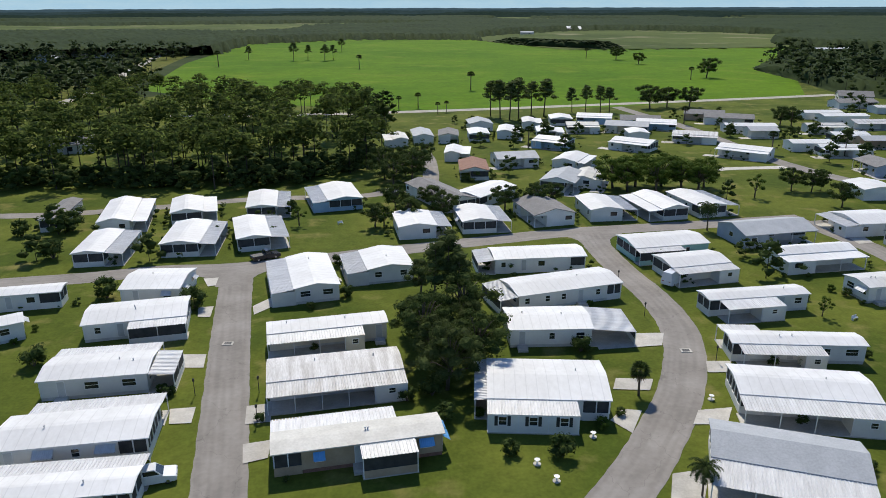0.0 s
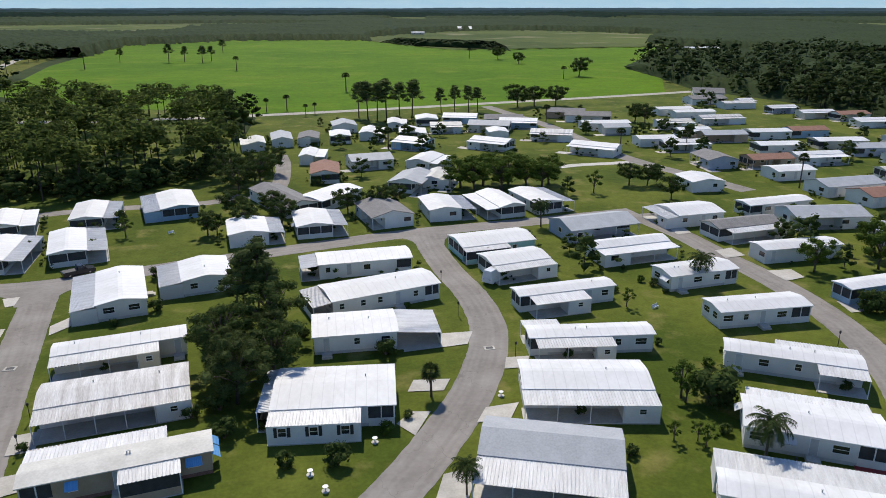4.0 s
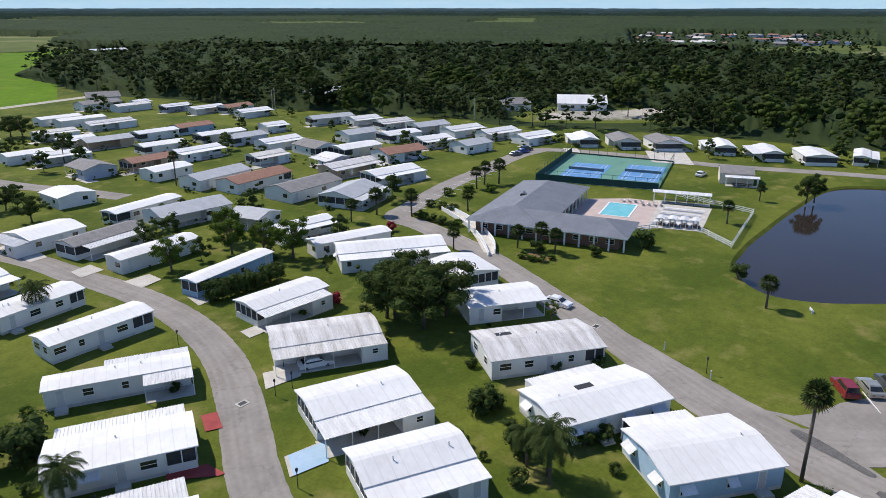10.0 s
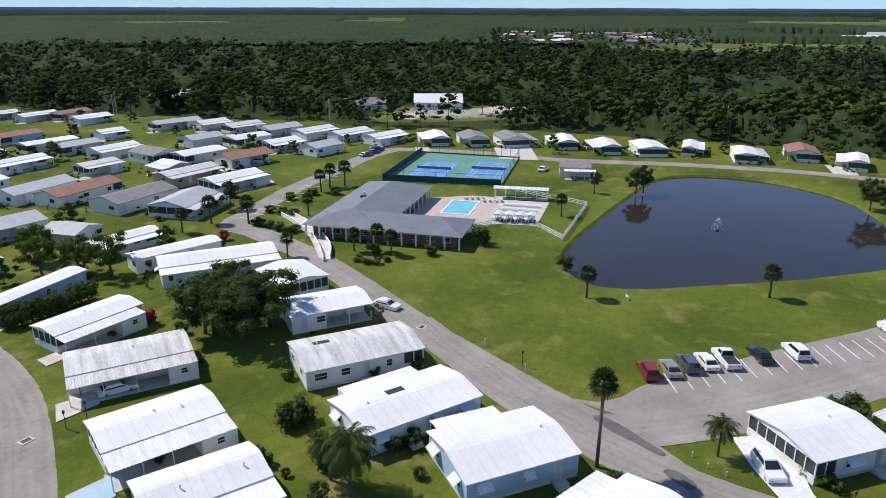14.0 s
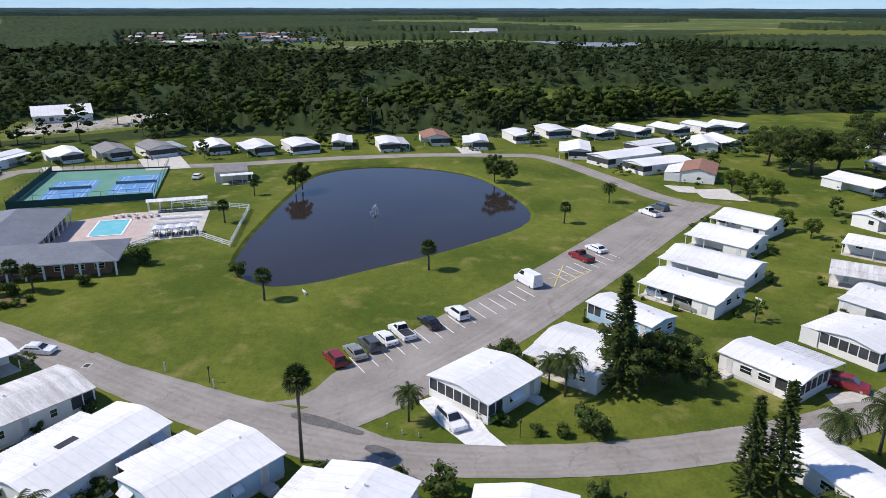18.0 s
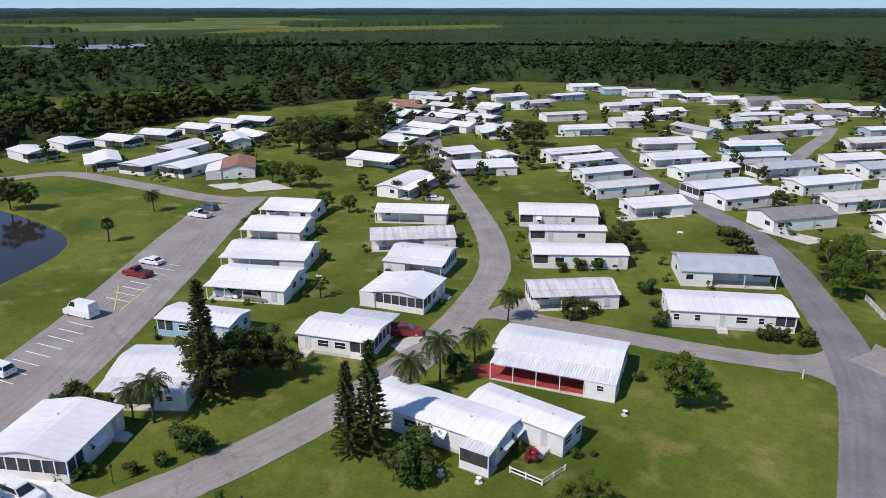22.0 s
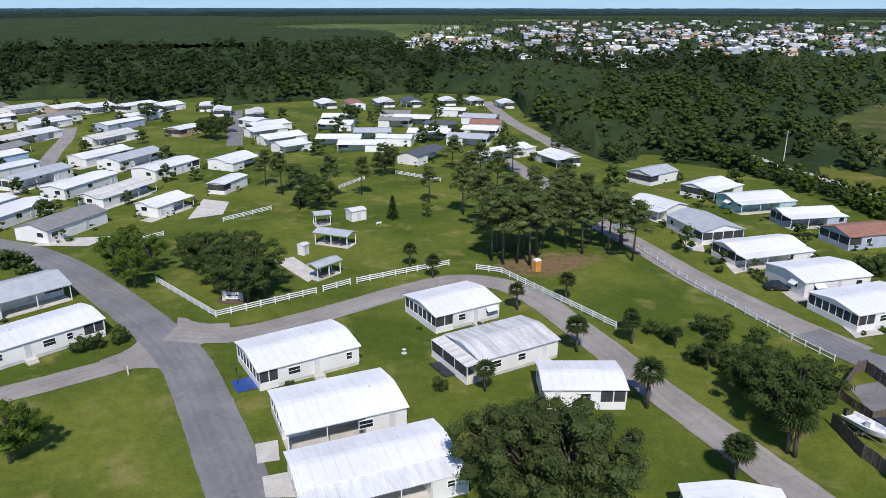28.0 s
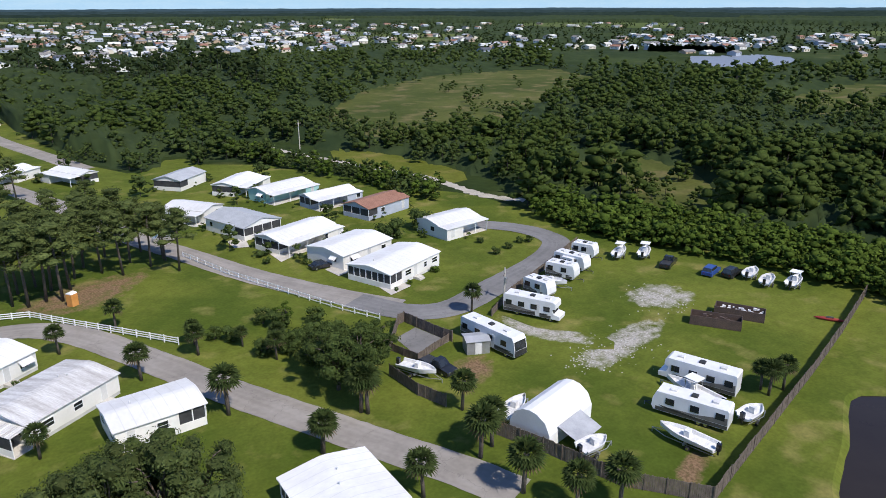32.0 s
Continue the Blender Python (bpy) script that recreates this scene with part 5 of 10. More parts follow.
home(59.4, -357.3, -75.2, 14.6, 8.5, roof="dark", porch=("a", 3.4), carport=("f", 3.3), near=0, seed=313)
home(43.1, -361.8, -80.1, 12.2, 8.6, porch=("a", 2.5), carport=("f", 3.2), near=0, seed=314)
home(29.4, -361.8, -74.2, 12.1, 7.5, porch=("a", 2.8), carport=("f", 2.9), near=0, seed=315)
home(15, -353, -83.4, 13, 7.2, porch=("a", 3.3), carport=("f", 2.6), near=0, seed=316)
home(87.1, -306.2, 1.7, 14.1, 8.2, porch=("b", 3.1), carport=("f", 2.9), near=0, seed=317)
home(85.7, -287.8, -4.9, 13.6, 8.7, porch=("b", 2.4), carport=("f", 3.1), near=0, seed=318)
home(64.4, -314.5, -4.6, 13.7, 7.6, roof="grey", porch=("a", 3.3), near=0, seed=319)
home(63.2, -295.3, -11.1, 13, 7.2, roof="grey", porch=("a", 3), carport=("f", 2.6), near=0, seed=320)
home(29.1, -303.1, -16.6, 14.4, 9, roof="lgrey", porch=("a", 2.5), carport=("f", 3.1), near=0, seed=321)
home(27.7, -288, -9.2, 12.4, 8.6, roof="terra", near=0, seed=322)
home(30.6, -274.3, -15.4, 13.6, 7.6, porch=("a", 3.1), carport=("f", 3), near=0, seed=323)
home(40.3, -325.2, -9.3, 12.9, 8.9, porch=("a", 3.1), near=0, seed=324)
home(35.4, -256, -15.7, 14.7, 8.8, roof="lgrey", porch=("a", 2.5), carport=("f", 3.3), near=0, seed=325)
home(45.2, -285.1, -6.4, 12.2, 7.7, roof="dark", porch=("a", 2.7), near=0, seed=326)
home(60.8, -255.9, -7.2, 12.5, 8.5, near=0, seed=327)
home(69.7, -267.8, 0.2, 13.5, 8.2, roof="lgrey", porch=("b", 3.2), carport=("f", 3.3), near=0, seed=328)
home(298.2, -201.2, 19.1, 15.2, 7.9, roof="cream", porch=("a", 2.5), near=0, seed=344)
home(152.7, -341.8, -75, 12.8, 6.5, porch=("a", 2.8), near=0, seed=353)
home(338.4, -203, 17, 12.2, 8.1, roof="cream", porch=("a", 2.5), carport=("f", 3.3), near=0, seed=354)
home(56.8, -303, -11.1, 15.9, 8.2, porch=("a", 3), carport=("f", 2.8), near=0, seed=355)
home(80.3, -255.9, 0.2, 15.7, 7.5, porch=("b", 2.9), carport=("f", 2.9), near=0, seed=356)
home(71.3, -245, 0.2, 15.8, 7.1, porch=("b", 3.3), carport=("f", 2.5), near=0, seed=357)
home(125.3, -319.6, -75, 16.3, 7.8, roof="cream", porch=("a", 2.6), carport=("f", 3), near=0, seed=358)
home(276.9, -186.4, 17.2, 13.4, 8.4, porch=("a", 2.9), near=0, seed=379)
home(265.2, -166.8, -160.1, 10.3, 8.3, carport=("n", 3.1), near=0, seed=380)
home(319.6, -178.7, 19.9, 14.8, 8.2, roof="terra", porch=("a", 3.4), carport=("f", 3.3), near=0, seed=381)
home(288.7, -174, 17.2, 14.7, 7.6, porch=("a", 2.5), carport=("f", 3), near=0, seed=382)
home(303.6, -158.1, 25.2, 15.2, 7.7, porch=("a", 2.9), carport=("f", 3.1), near=0, seed=383)
home(109.8, -274.1, -135.5, 14.7, 7.8, carport=("n", 3.2), near=0, seed=388)
home(49.3, -267.9, -7.2, 15.8, 8, porch=("a", 3), carport=("f", 3), near=0, seed=389)
home(203.9, -165.5, -103.4, 19.0, 7.0, porch=("b", 3.0), carport=("n", 2.4), near=1, seed=400)
home(192.7, -161.5, -101.2, 17.2, 7.0, porch=("b", 2.9), carport=("n", 2.7), near=1, seed=401)
home(178.5, -152.8, -102.8, 15.8, 7.0, porch=("b", 3.1), near=1, seed=402)
home(164.2, -144.8, -105.4, 18.2, 7.0, roof="cream", porch=("b", 2.9), near=1, seed=403)
home(147.9, -138.2, -109.3, 14.8, 8.0, carport=("n", 3.0), near=1, seed=404)
home(180.7, -185.4, -108.0, 19.0, 9.0, carport=("n", 2.5), near=1, seed=405)
home(165.2, -178.5, -103.9, 19.0, 8.0, porch=("b", 2.8), near=1, seed=406)
home(150.5, -165.3, -104.7, 18.7, 8.0, porch=("a", 3.3), near=1, seed=407)
home(140.9, -162.3, -104.3, 19.0, 8.0, near=1, seed=408)
home(124.9, -155.0, -108.5, 16.5, 9.0, roof="grey", near=1, seed=409)
home(199.0, -202.5, -114.1, 18.9, 9.0, carport=("n", 3.1), near=0, seed=410)
home(210.3, -233.1, -188.7, 19.0, 7.0, roof="lgrey", porch=("a", 2.9), carport=("n", 2.8), near=0, seed=411)
home(213.4, -262.0, -102.5, 19.0, 8.0, roof="cream", porch=("b", 2.9), near=0, seed=413)
home(219.0, -282.9, -110.2, 19.0, 8.0, wall="cream", near=0, seed=414)
home(226.4, -300.1, -113.2, 16.8, 8.0, porch=("b", 2.7), near=0, seed=415)
home(184.6, -233.4, -102.8, 19.0, 8.0, roof="grey", porch=("b", 3.3), carport=("n", 3.1), near=0, seed=416)
home(179.8, -222.3, -115.5, 19.0, 7.0, wall="blue", porch=("a", 3.3), carport=("n", 2.6), near=0, seed=417)
home(167.5, -206.2, -113.5, 19.0, 7.0, near=1, seed=418)
home(154.2, -198.5, -107.5, 19.0, 8.0, roof="lgrey", porch=("a", 2.5), carport=("n", 2.8), near=1, seed=419)
home(138.2, -190.3, -106.3, 19.0, 8.0, near=1, seed=420)
home(124.8, -182.2, -108.2, 19.0, 8.0, roof="cream", porch=("b", 2.7), carport=("n", 2.9), near=1, seed=421)
home(109.3, -171.4, -112.3, 12.1, 7.0, porch=("b", 3.2), carport=("n", 3.0), near=1, seed=422)
home(192.1, -258.2, -105.6, 19.0, 8.0, roof="cream", porch=("a", 2.7), carport=("n", 3.0), near=0, seed=423)
home(189.1, -267.2, -105.7, 12.7, 8.0, porch=("a", 2.5), carport=("n", 2.7), near=0, seed=424)
home(200.4, -291.3, -114.3, 19.0, 8.0, carport=("n", 2.7), near=0, seed=425)
home(203.3, -305.3, -112.6, 19.0, 9.0, roof="grey", carport=("n", 2.6), near=0, seed=426)
home(161.1, -261.2, -110.7, 19.0, 8.0, roof="cream", carport=("n", 3.1), near=0, seed=427)
home(149.7, -228.3, -112.8, 19.0, 8.0, porch=("b", 3.0), carport=("n", 2.8), near=0, seed=428)
home(138.5, -223.2, -110.3, 19.0, 9.0, roof="lgrey", porch=("b", 2.7), carport=("n", 2.4), near=1, seed=429)
home(123.4, -210.7, -111.9, 18.3, 9.0, porch=("b", 3.0), near=1, seed=430)
home(170.5, -289.8, -112.7, 19.0, 8.0, wall="bgrey", near=0, seed=431)
home(171.4, -311.5, -113.0, 19.0, 8.0, porch=("a", 3.3), near=0, seed=432)
home(140.8, -275.5, -113.2, 11.5, 8.0, wall="tan", porch=("a", 3.3), near=0, seed=433)
home(245.6, -247.5, -107.1, 18.0, 8.0, wall="cream", porch=("b", 2.6), carport=("n", 2.8), near=0, seed=434)
home(238.6, -229.0, -111.9, 14.5, 8.0, roof="cream", porch=("b", 3.2), carport=("n", 2.6), near=0, seed=435)
home(264.7, -218.3, -105.9, 19.0, 8.0, roof="cream", near=0, seed=436)
home(234.1, -200.7, -113.6, 18.3, 8.0, porch=("b", 2.4), carport=("n", 2.6), near=0, seed=437)
home(210.7, -143.3, -11.4, 8.0, 7.5, porch=("a", 3.3), near=1, seed=438)
home(252.7, -179.3, -20.4, 8.0, 7.5, roof="cream", wall="cream", carport=("f", 2.8), near=0, seed=439)
home(272.5, -261.8, -102.4, 19.0, 8.0, porch=("b", 3.0), carport=("n", 2.6), near=0, seed=440)
home(248.2, -263.0, -110.9, 16.4, 8.0, wall="cream", carport=("n", 2.5), near=0, seed=441)
home(275.8, -279.5, -106.8, 18.1, 8.0, porch=("b", 3.0), carport=("n", 3.1), near=0, seed=442)
home(300.7, -232.4, -97.7, 19.0, 8.0, roof="old", porch=("b", 2.9), carport=("n", 2.8), near=0, seed=443)
home(313.8, -266.1, -96.4, 19.0, 8.0, wall="bgrey", porch=("a", 3.3), near=0, seed=444)
home(327.7, -241.1, -94.5, 19.0, 8.0, carport=("n", 2.8), near=0, seed=445)
home(231.8, -334.0, -115.8, 17.5, 10.0, roof="old", carport=("n", 2.5), near=0, seed=446)
home(214.5, -335.3, -115.9, 15.4, 10.0, wall="tan", porch=("b", 2.4), carport=("n", 2.5), near=0, seed=447)
home(201.1, -337.8, -117.0, 14.3, 10.0, porch=("a", 2.4), carport=("n", 2.8), near=0, seed=448)
home(186.2, -342.9, -116.7, 17.9, 10.0, porch=("a", 2.4), near=0, seed=449)
home(171.4, -343.5, -117.0, 13.3, 10.0, porch=("a", 3.3), carport=("n", 2.7), near=0, seed=450)
home(247.2, -329.9, -115.2, 17.0, 10.0, roof="grey", carport=("n", 2.5), near=0, seed=451)
home(260.1, -320.4, -114.3, 14.4, 10.0, carport=("n", 2.7), near=0, seed=452)
home(274.5, -317.7, -115.5, 14.9, 10.0, porch=("a", 2.8), carport=("n", 3.1), near=0, seed=453)
home(291.0, -316.7, -113.6, 12.9, 10.0, porch=("b", 2.6), carport=("n", 3.1), near=0, seed=454)
home(304.6, -310.2, -114.3, 16.4, 10.0, porch=("b", 3.0), near=0, seed=455)
home(320.4, -306.5, -113.6, 13.8, 10.0, roof="cream", wall="blue", near=0, seed=456)
home(341.4, -305.6, -111.3, 17.9, 10.0, porch=("b", 3.0), carport=("n", 3.2), near=0, seed=457)
home(24.3, 260.5, 82.2, 14.0, 8.4, porch=("b", 2.6), carport=("n", 2.6), near=0, seed=458)
home(35.0, 281.0, 86.6, 13.0, 7.9, porch=("b", 3.1), carport=("n", 2.9), near=0, seed=459)
home(38.9, 258.9, 86.0, 12.0, 10.0, porch=("a", 3.3), carport=("n", 3.0), near=0, seed=460)
home(47.5, 289.4, 86.9, 12.0, 9.0, porch=("a", 3.0), near=0, seed=461)
home(52.7, 269.6, -3.3, 12.2, 10.0, roof="cream", porch=("a", 3.2), carport=("n", 2.9), near=0, seed=462)
home(61.9, 292.5, -14.4, 14.3, 10.0, wall="blue", porch=("a", 2.7), carport=("n", 3.0), near=0, seed=463)
home(69.7, 269.6, -18.6, 16.1, 10.0, roof="lgrey", wall="cream", porch=("b", 2.4), carport=("n", 3.0), near=0, seed=464)
home(82.5, 276.1, -16.9, 15.1, 10.0, wall="blue", porch=("b", 2.5), carport=("n", 3.0), near=0, seed=465)
home(37.1, 238.5, -32.6, 12.1, 10.0, wall="blue", porch=("b", 2.5), carport=("n", 2.8), near=1, seed=466)
home(63.1, 234.5, -36.6, 13.9, 10.0, porch=("b", 3.1), carport=("n", 2.8), near=1, seed=467)
home(69.4, 254.4, 86.6, 10.0, 7.5, near=0, seed=468)
home(88.0, 248.0, -20.2, 15.1, 10.0, roof="old", porch=("a", 3.1), carport=("n", 2.4), near=0, seed=469)
home(94.6, 221.0, -37.5, 15.9, 10.0, carport=("n", 3.0), near=1, seed=470)
home(38.9, 207.7, 63.2, 13.0, 10.0, carport=("n", 2.5), near=1, seed=471)
home(21.4, 210.8, 11.1, 12.9, 10.0, roof="lgrey", carport=("n", 2.9), near=1, seed=472)
home(31.6, 183.3, 67.9, 14.0, 9.4, roof="lgrey", porch=("a", 2.9), carport=("n", 2.5), near=1, seed=473)
home(39.4, 186.1, 70.7, 12.0, 7.5, roof="cream", porch=("b", 2.8), carport=("n", 2.7), near=1, seed=474)
home(14.2, 277.3, 94.8, 12.0, 9.4, roof="lgrey", porch=("b", 2.6), near=0, seed=475)
home(12.7, 254.9, 92.7, 12.0, 7.5, porch=("a", 2.8), near=0, seed=476)
home(78.3, 284.2, -12.0, 15.7, 10.0, roof="grey", wall="blue", porch=("a", 3.0), near=0, seed=477)
home(109.1, 299.4, -19.7, 16.2, 10.0, roof="grey", wall="tan", porch=("b", 3.2), near=0, seed=478)
home(115.0, 288.3, -18.2, 19.0, 10.0, roof="grey", porch=("b", 3.2), carport=("n", 2.5), near=0, seed=479)
home(114.8, 267.8, -2.8, 18.9, 8.0, porch=("b", 2.4), near=0, seed=480)
home(115.0, 257.3, -1.4, 10.5, 8.0, roof="lgrey", carport=("n", 2.8), near=0, seed=481)
home(120.1, 232.5, -1.2, 13.7, 8.0, near=0, seed=482)
home(126.4, 222.6, -1.3, 15.4, 8.0, porch=("a", 3.1), carport=("n", 3.0), near=0, seed=483)
home(158.6, 302.1, 2.4, 16.8, 8.0, porch=("b", 2.6), near=0, seed=484)
home(162.8, 292.1, 1.6, 18.6, 8.0, near=0, seed=485)
home(166.6, 274.6, 2.2, 18.7, 8.0, roof="old", carport=("n", 3.0), near=0, seed=486)
home(190.6, 335.1, 3.5, 19.0, 10.0, roof="grey", porch=("b", 3.0), carport=("n", 2.8), near=0, seed=487)
home(197.2, 317.3, 3.2, 16.3, 8.0, roof="old", near=0, seed=488)
home(142.7, 266.1, -0.6, 14.5, 8.0, roof="cream", carport=("n", 3.0), near=0, seed=489)
home(141.1, 246.6, 1.3, 12.8, 8.0, porch=("a", 2.9), carport=("n", 2.4), near=0, seed=490)
home(147.1, 237.0, -2.0, 16.1, 8.0, roof="lgrey", wall="tan", carport=("n", 2.8), near=0, seed=491)
home(124.0, 198.5, 90.4, 12.0, 9.8, roof="grey", wall="bgrey", porch=("b", 2.7), carport=("f", 3.0), near=1, seed=492)
home(106.4, 172.5, 91.8, 10.0, 9.4, near=1, seed=493)
home(206.6, 325.8, 7.6, 8.2, 7.0, porch=("b", 2.6), carport=("n", 2.6), near=0, seed=494)
home(209.5, 300.0, 2.5, 13.9, 7.0, wall="bgrey", porch=("a", 2.6), carport=("n", 2.7), near=0, seed=495)
home(215.5, 284.1, 2.0, 16.1, 7.0, wall="cream", porch=("b", 2.9), carport=("n", 2.4), near=0, seed=496)
home(225.4, 276.7, 4.4, 14.8, 8.0, roof="terra", porch=("a", 2.6), carport=("n", 2.8), near=0, seed=497)
home(222.7, 259.0, -2.8, 15.4, 8.0, porch=("b", 2.9), carport=("n", 2.9), near=0, seed=498)
home(230.4, 218.7, -12.8, 19.0, 8.0, roof="lgrey", porch=("a", 3.2), carport=("n", 3.2), near=0, seed=499)
home(237.5, 205.9, -10.7, 12.7, 9.0, carport=("n", 2.8), near=0, seed=500)
home(239.1, 191.3, -11.2, 14.6, 9.0, roof="old", porch=("a", 2.5), carport=("n", 2.5), near=0, seed=501)
home(240.9, 174.7, -11.2, 15.0, 9.0, roof="lgrey", porch=("a", 2.4), carport=("n", 2.8), near=0, seed=502)
home(243.8, 160.1, -10.5, 15.7, 9.0, porch=("b", 2.7), carport=("n", 2.7), near=0, seed=503)
home(247.0, 146.3, -10.2, 15.7, 9.0, carport=("n", 2.7), near=0, seed=504)
home(247.8, 131.4, -10.6, 15.1, 9.0, porch=("b", 2.9), carport=("n", 3.0), near=0, seed=505)
home(221.1, 138.9, -8.2, 12.0, 9.1, roof="lgrey", near=1, seed=506)
home(219.6, 153.9, -11.6, 12.8, 10.0, porch=("a", 2.8), carport=("n", 2.6), near=1, seed=507)
home(220.5, 170.9, -9.6, 14.5, 9.0, porch=("a", 2.9), near=0, seed=508)
home(196.8, 148.3, -10.8, 15.4, 10.0, roof="terra", porch=("b", 2.4), carport=("n", 3.0), near=1, seed=509)
home(193.2, 164.2, -6.5, 15.6, 9.0, wall="cream", porch=("a", 3.3), near=1, seed=510)
home(211.4, 182.9, -7.1, 13.2, 9.0, roof="lgrey", near=0, seed=511)
home(185.9, 175.2, 86.2, 13.0, 10.0, roof="grey", porch=("a", 2.6), near=1, seed=512)
home(184.6, 191.9, -0.8, 15.4, 9.0, porch=("b", 2.5), carport=("n", 2.6), near=0, seed=513)
home(166.5, 174.3, -0.6, 11.7, 8.0, roof="cream", porch=("a", 2.5), carport=("n", 2.6), near=1, seed=514)
home(203.8, 220.5, -6.5, 10.0, 8.0, porch=("b", 3.2), carport=("n", 2.6), near=0, seed=515)
home(179.8, 220.2, -3.3, 17.7, 8.0, wall="cream", porch=("a", 2.6), near=0, seed=516)
home(181.5, 207.6, -2.1, 13.7, 8.0, roof="lgrey", wall="bgrey", porch=("a", 3.0), near=0, seed=517)
home(157.3, 197.4, 2.1, 16.1, 8.0, porch=("b", 3.2), carport=("n", 3.2), near=1, seed=518)
home(166.3, 240.5, -0.6, 15.5, 8.0, porch=("a", 2.9), near=0, seed=519)
home(182.1, 241.6, -0.9, 14.6, 8.0, roof="terra", wall="blue", porch=("a", 3.3), near=0, seed=520)
home(155.0, 215.9, -3.2, 15.2, 8.0, porch=("a", 2.6), near=0, seed=521)
home(139.2, 195.5, 2.2, 14.0, 8.0, roof="terra", wall="tan", porch=("a", 2.7), carport=("n", 3.0), near=1, seed=522)
home(136.5, 180.3, 5.0, 12.3, 8.0, near=1, seed=523)
home(141.1, 163.2, 7.2, 17.8, 9.0, roof="lgrey", near=1, seed=524)
home(146.0, 152.7, 5.9, 19.0, 9.0, roof="terra", porch=("b", 2.9), near=1, seed=525)
home(148.7, 135.8, 4.1, 17.9, 10.0, roof="grey", near=1, seed=526)
home(174.0, 128.9, -7.1, 15.9, 10.0, porch=("a", 2.4), carport=("n", 2.8), near=1, seed=527)
home(173.2, 144.9, -2.7, 17.2, 9.0, roof="old", wall="tan", porch=("b", 2.4), carport=("n", 2.6), near=1, seed=528)
home(175.5, 156.6, 82.8, 9.0, 9.0, wall="bgrey", porch=("b", 2.8), carport=("f", 2.8), near=1, seed=529)


def roof_panel(x, y, z, yaw, words):
    """A dark heater panel held a little off the roof."""
    ob = thing("roof_panel", pose(x, y, z, 0, 0, yaw), words, "panel", "panels on the roofs")
    p = Shape()
    p.box(-1.1, 1.1, -0.45, 0.45, 0.12, 0.18, "dark")
    part("plate", p, ob)
    for u in (-0.9, 0.9):
        f = Shape()
        f.box(u - 0.03, u + 0.03, -0.4, 0.4, -0.12, 0.13, "trim")
        part("bracket", f, ob)


roof_panel(103.2, 30.4, EAVE + 0.52, -25.9, "dark heater panel on a white roof")
roof_panel(108.6, 45.6, EAVE + 0.45, -34.7, "dark heater panel on a stained roof")
roof_panel(107.2, 44.4, EAVE + 0.40, -34.7, "dark heater panel on a stained roof")


# ---- small builders ----
M["car_white"] = material("car_white", (0.70, 0.70, 0.70), (0.78, 0.78, 0.78), 1, 0.25, spec=0.6)
M["car_red"] = material("car_red", (0.16, 0.012, 0.018), (0.24, 0.02, 0.026), 1, 0.25, spec=0.6)
M["car_black"] = material("car_black", (0.012, 0.013, 0.016), (0.024, 0.025, 0.028), 1, 0.22, spec=0.6)
M["car_silver"] = material("car_silver", (0.36, 0.35, 0.31), (0.45, 0.44, 0.40), 1, 0.28, 0.5)
M["car_grey"] = material("car_grey", (0.09, 0.10, 0.12), (0.15, 0.16, 0.18), 1, 0.28, 0.4)
M["car_blue"] = material("car_blue", (0.02, 0.05, 0.20), (0.04, 0.09, 0.30), 1, 0.28)
M["tyre"] = material("tyre", (0.014, 0.014, 0.014), (0.028, 0.028, 0.028), 3, 0.85)
M["chrome"] = material("chrome", (0.5, 0.5, 0.5), (0.62, 0.62, 0.62), 2, 0.25, 0.9)
M["lamp_red"] = material("lamp_red", (0.3, 0.01, 0.01), (0.4, 0.02, 0.02), 2, 0.3)
M["line_paint"] = material("line_paint", (0.55, 0.55, 0.53), (0.75, 0.75, 0.73), 1.5, 0.7, fine=0.5)
M["line_yellow"] = material("line_yellow", (0.50, 0.42, 0.14), (0.62, 0.53, 0.20), 1.5, 0.7, fine=0.5)
M["court_blue"] = material("court_blue", (0.075, 0.22, 0.44), (0.11, 0.27, 0.50), 0.2, 0.8)
M["court_green"] = material("court_green", (0.09, 0.23, 0.17), (0.13, 0.28, 0.20), 0.2, 0.8)
M["court_net"] = material("court_net", (0.10, 0.16, 0.17), (0.16, 0.22, 0.23), 1.5, 0.9)
M["mesh_green"] = material("mesh_green", (0.012, 0.05, 0.045), (0.022, 0.075, 0.065), 0.6, 0.8)
M["pool_water"] = material("pool_water", (0.13, 0.46, 0.47), (0.19, 0.55, 0.54), 0.4, 0.08, spec=0.5, bump=0.1, bump_scale=4)
M["deck"] = material("deck", (0.42, 0.33, 0.29), (0.54, 0.44, 0.39), 0.5, 0.85, fine=0.5)
M["canvas"] = material("canvas", (0.72, 0.72, 0.71), (0.80, 0.80, 0.79), 0.4, 0.7)
M["tarp"] = material("tarp", (0.30, 0.31, 0.33), (0.42, 0.43, 0.45), 0.8, 0.6, bump=0.4, bump_scale=4)
M["orange"] = material("orange", (0.52, 0.22, 0.05), (0.62, 0.29, 0.08), 1, 0.6)
M["rv_stripe"] = material("rv_stripe", (0.05, 0.048, 0.046), (0.09, 0.085, 0.08), 1, 0.4)
M["rv_band"] = material("rv_band", (0.13, 0.12, 0.11), (0.20, 0.185, 0.17), 1, 0.4)
M["rust"] = material("rust", (0.05, 0.035, 0.03), (0.12, 0.08, 0.06), 1.0, 0.8, fine=0.6)
M["steel"] = material("steel", (0.30, 0.31, 0.32), (0.42, 0.43, 0.44), 1.0, 0.45, 0.6)
M["gravel"] = material("gravel", (0.26, 0.25, 0.23), (0.55, 0.53, 0.50), 0.5, 0.95, fine=0.7, bump=0.5)
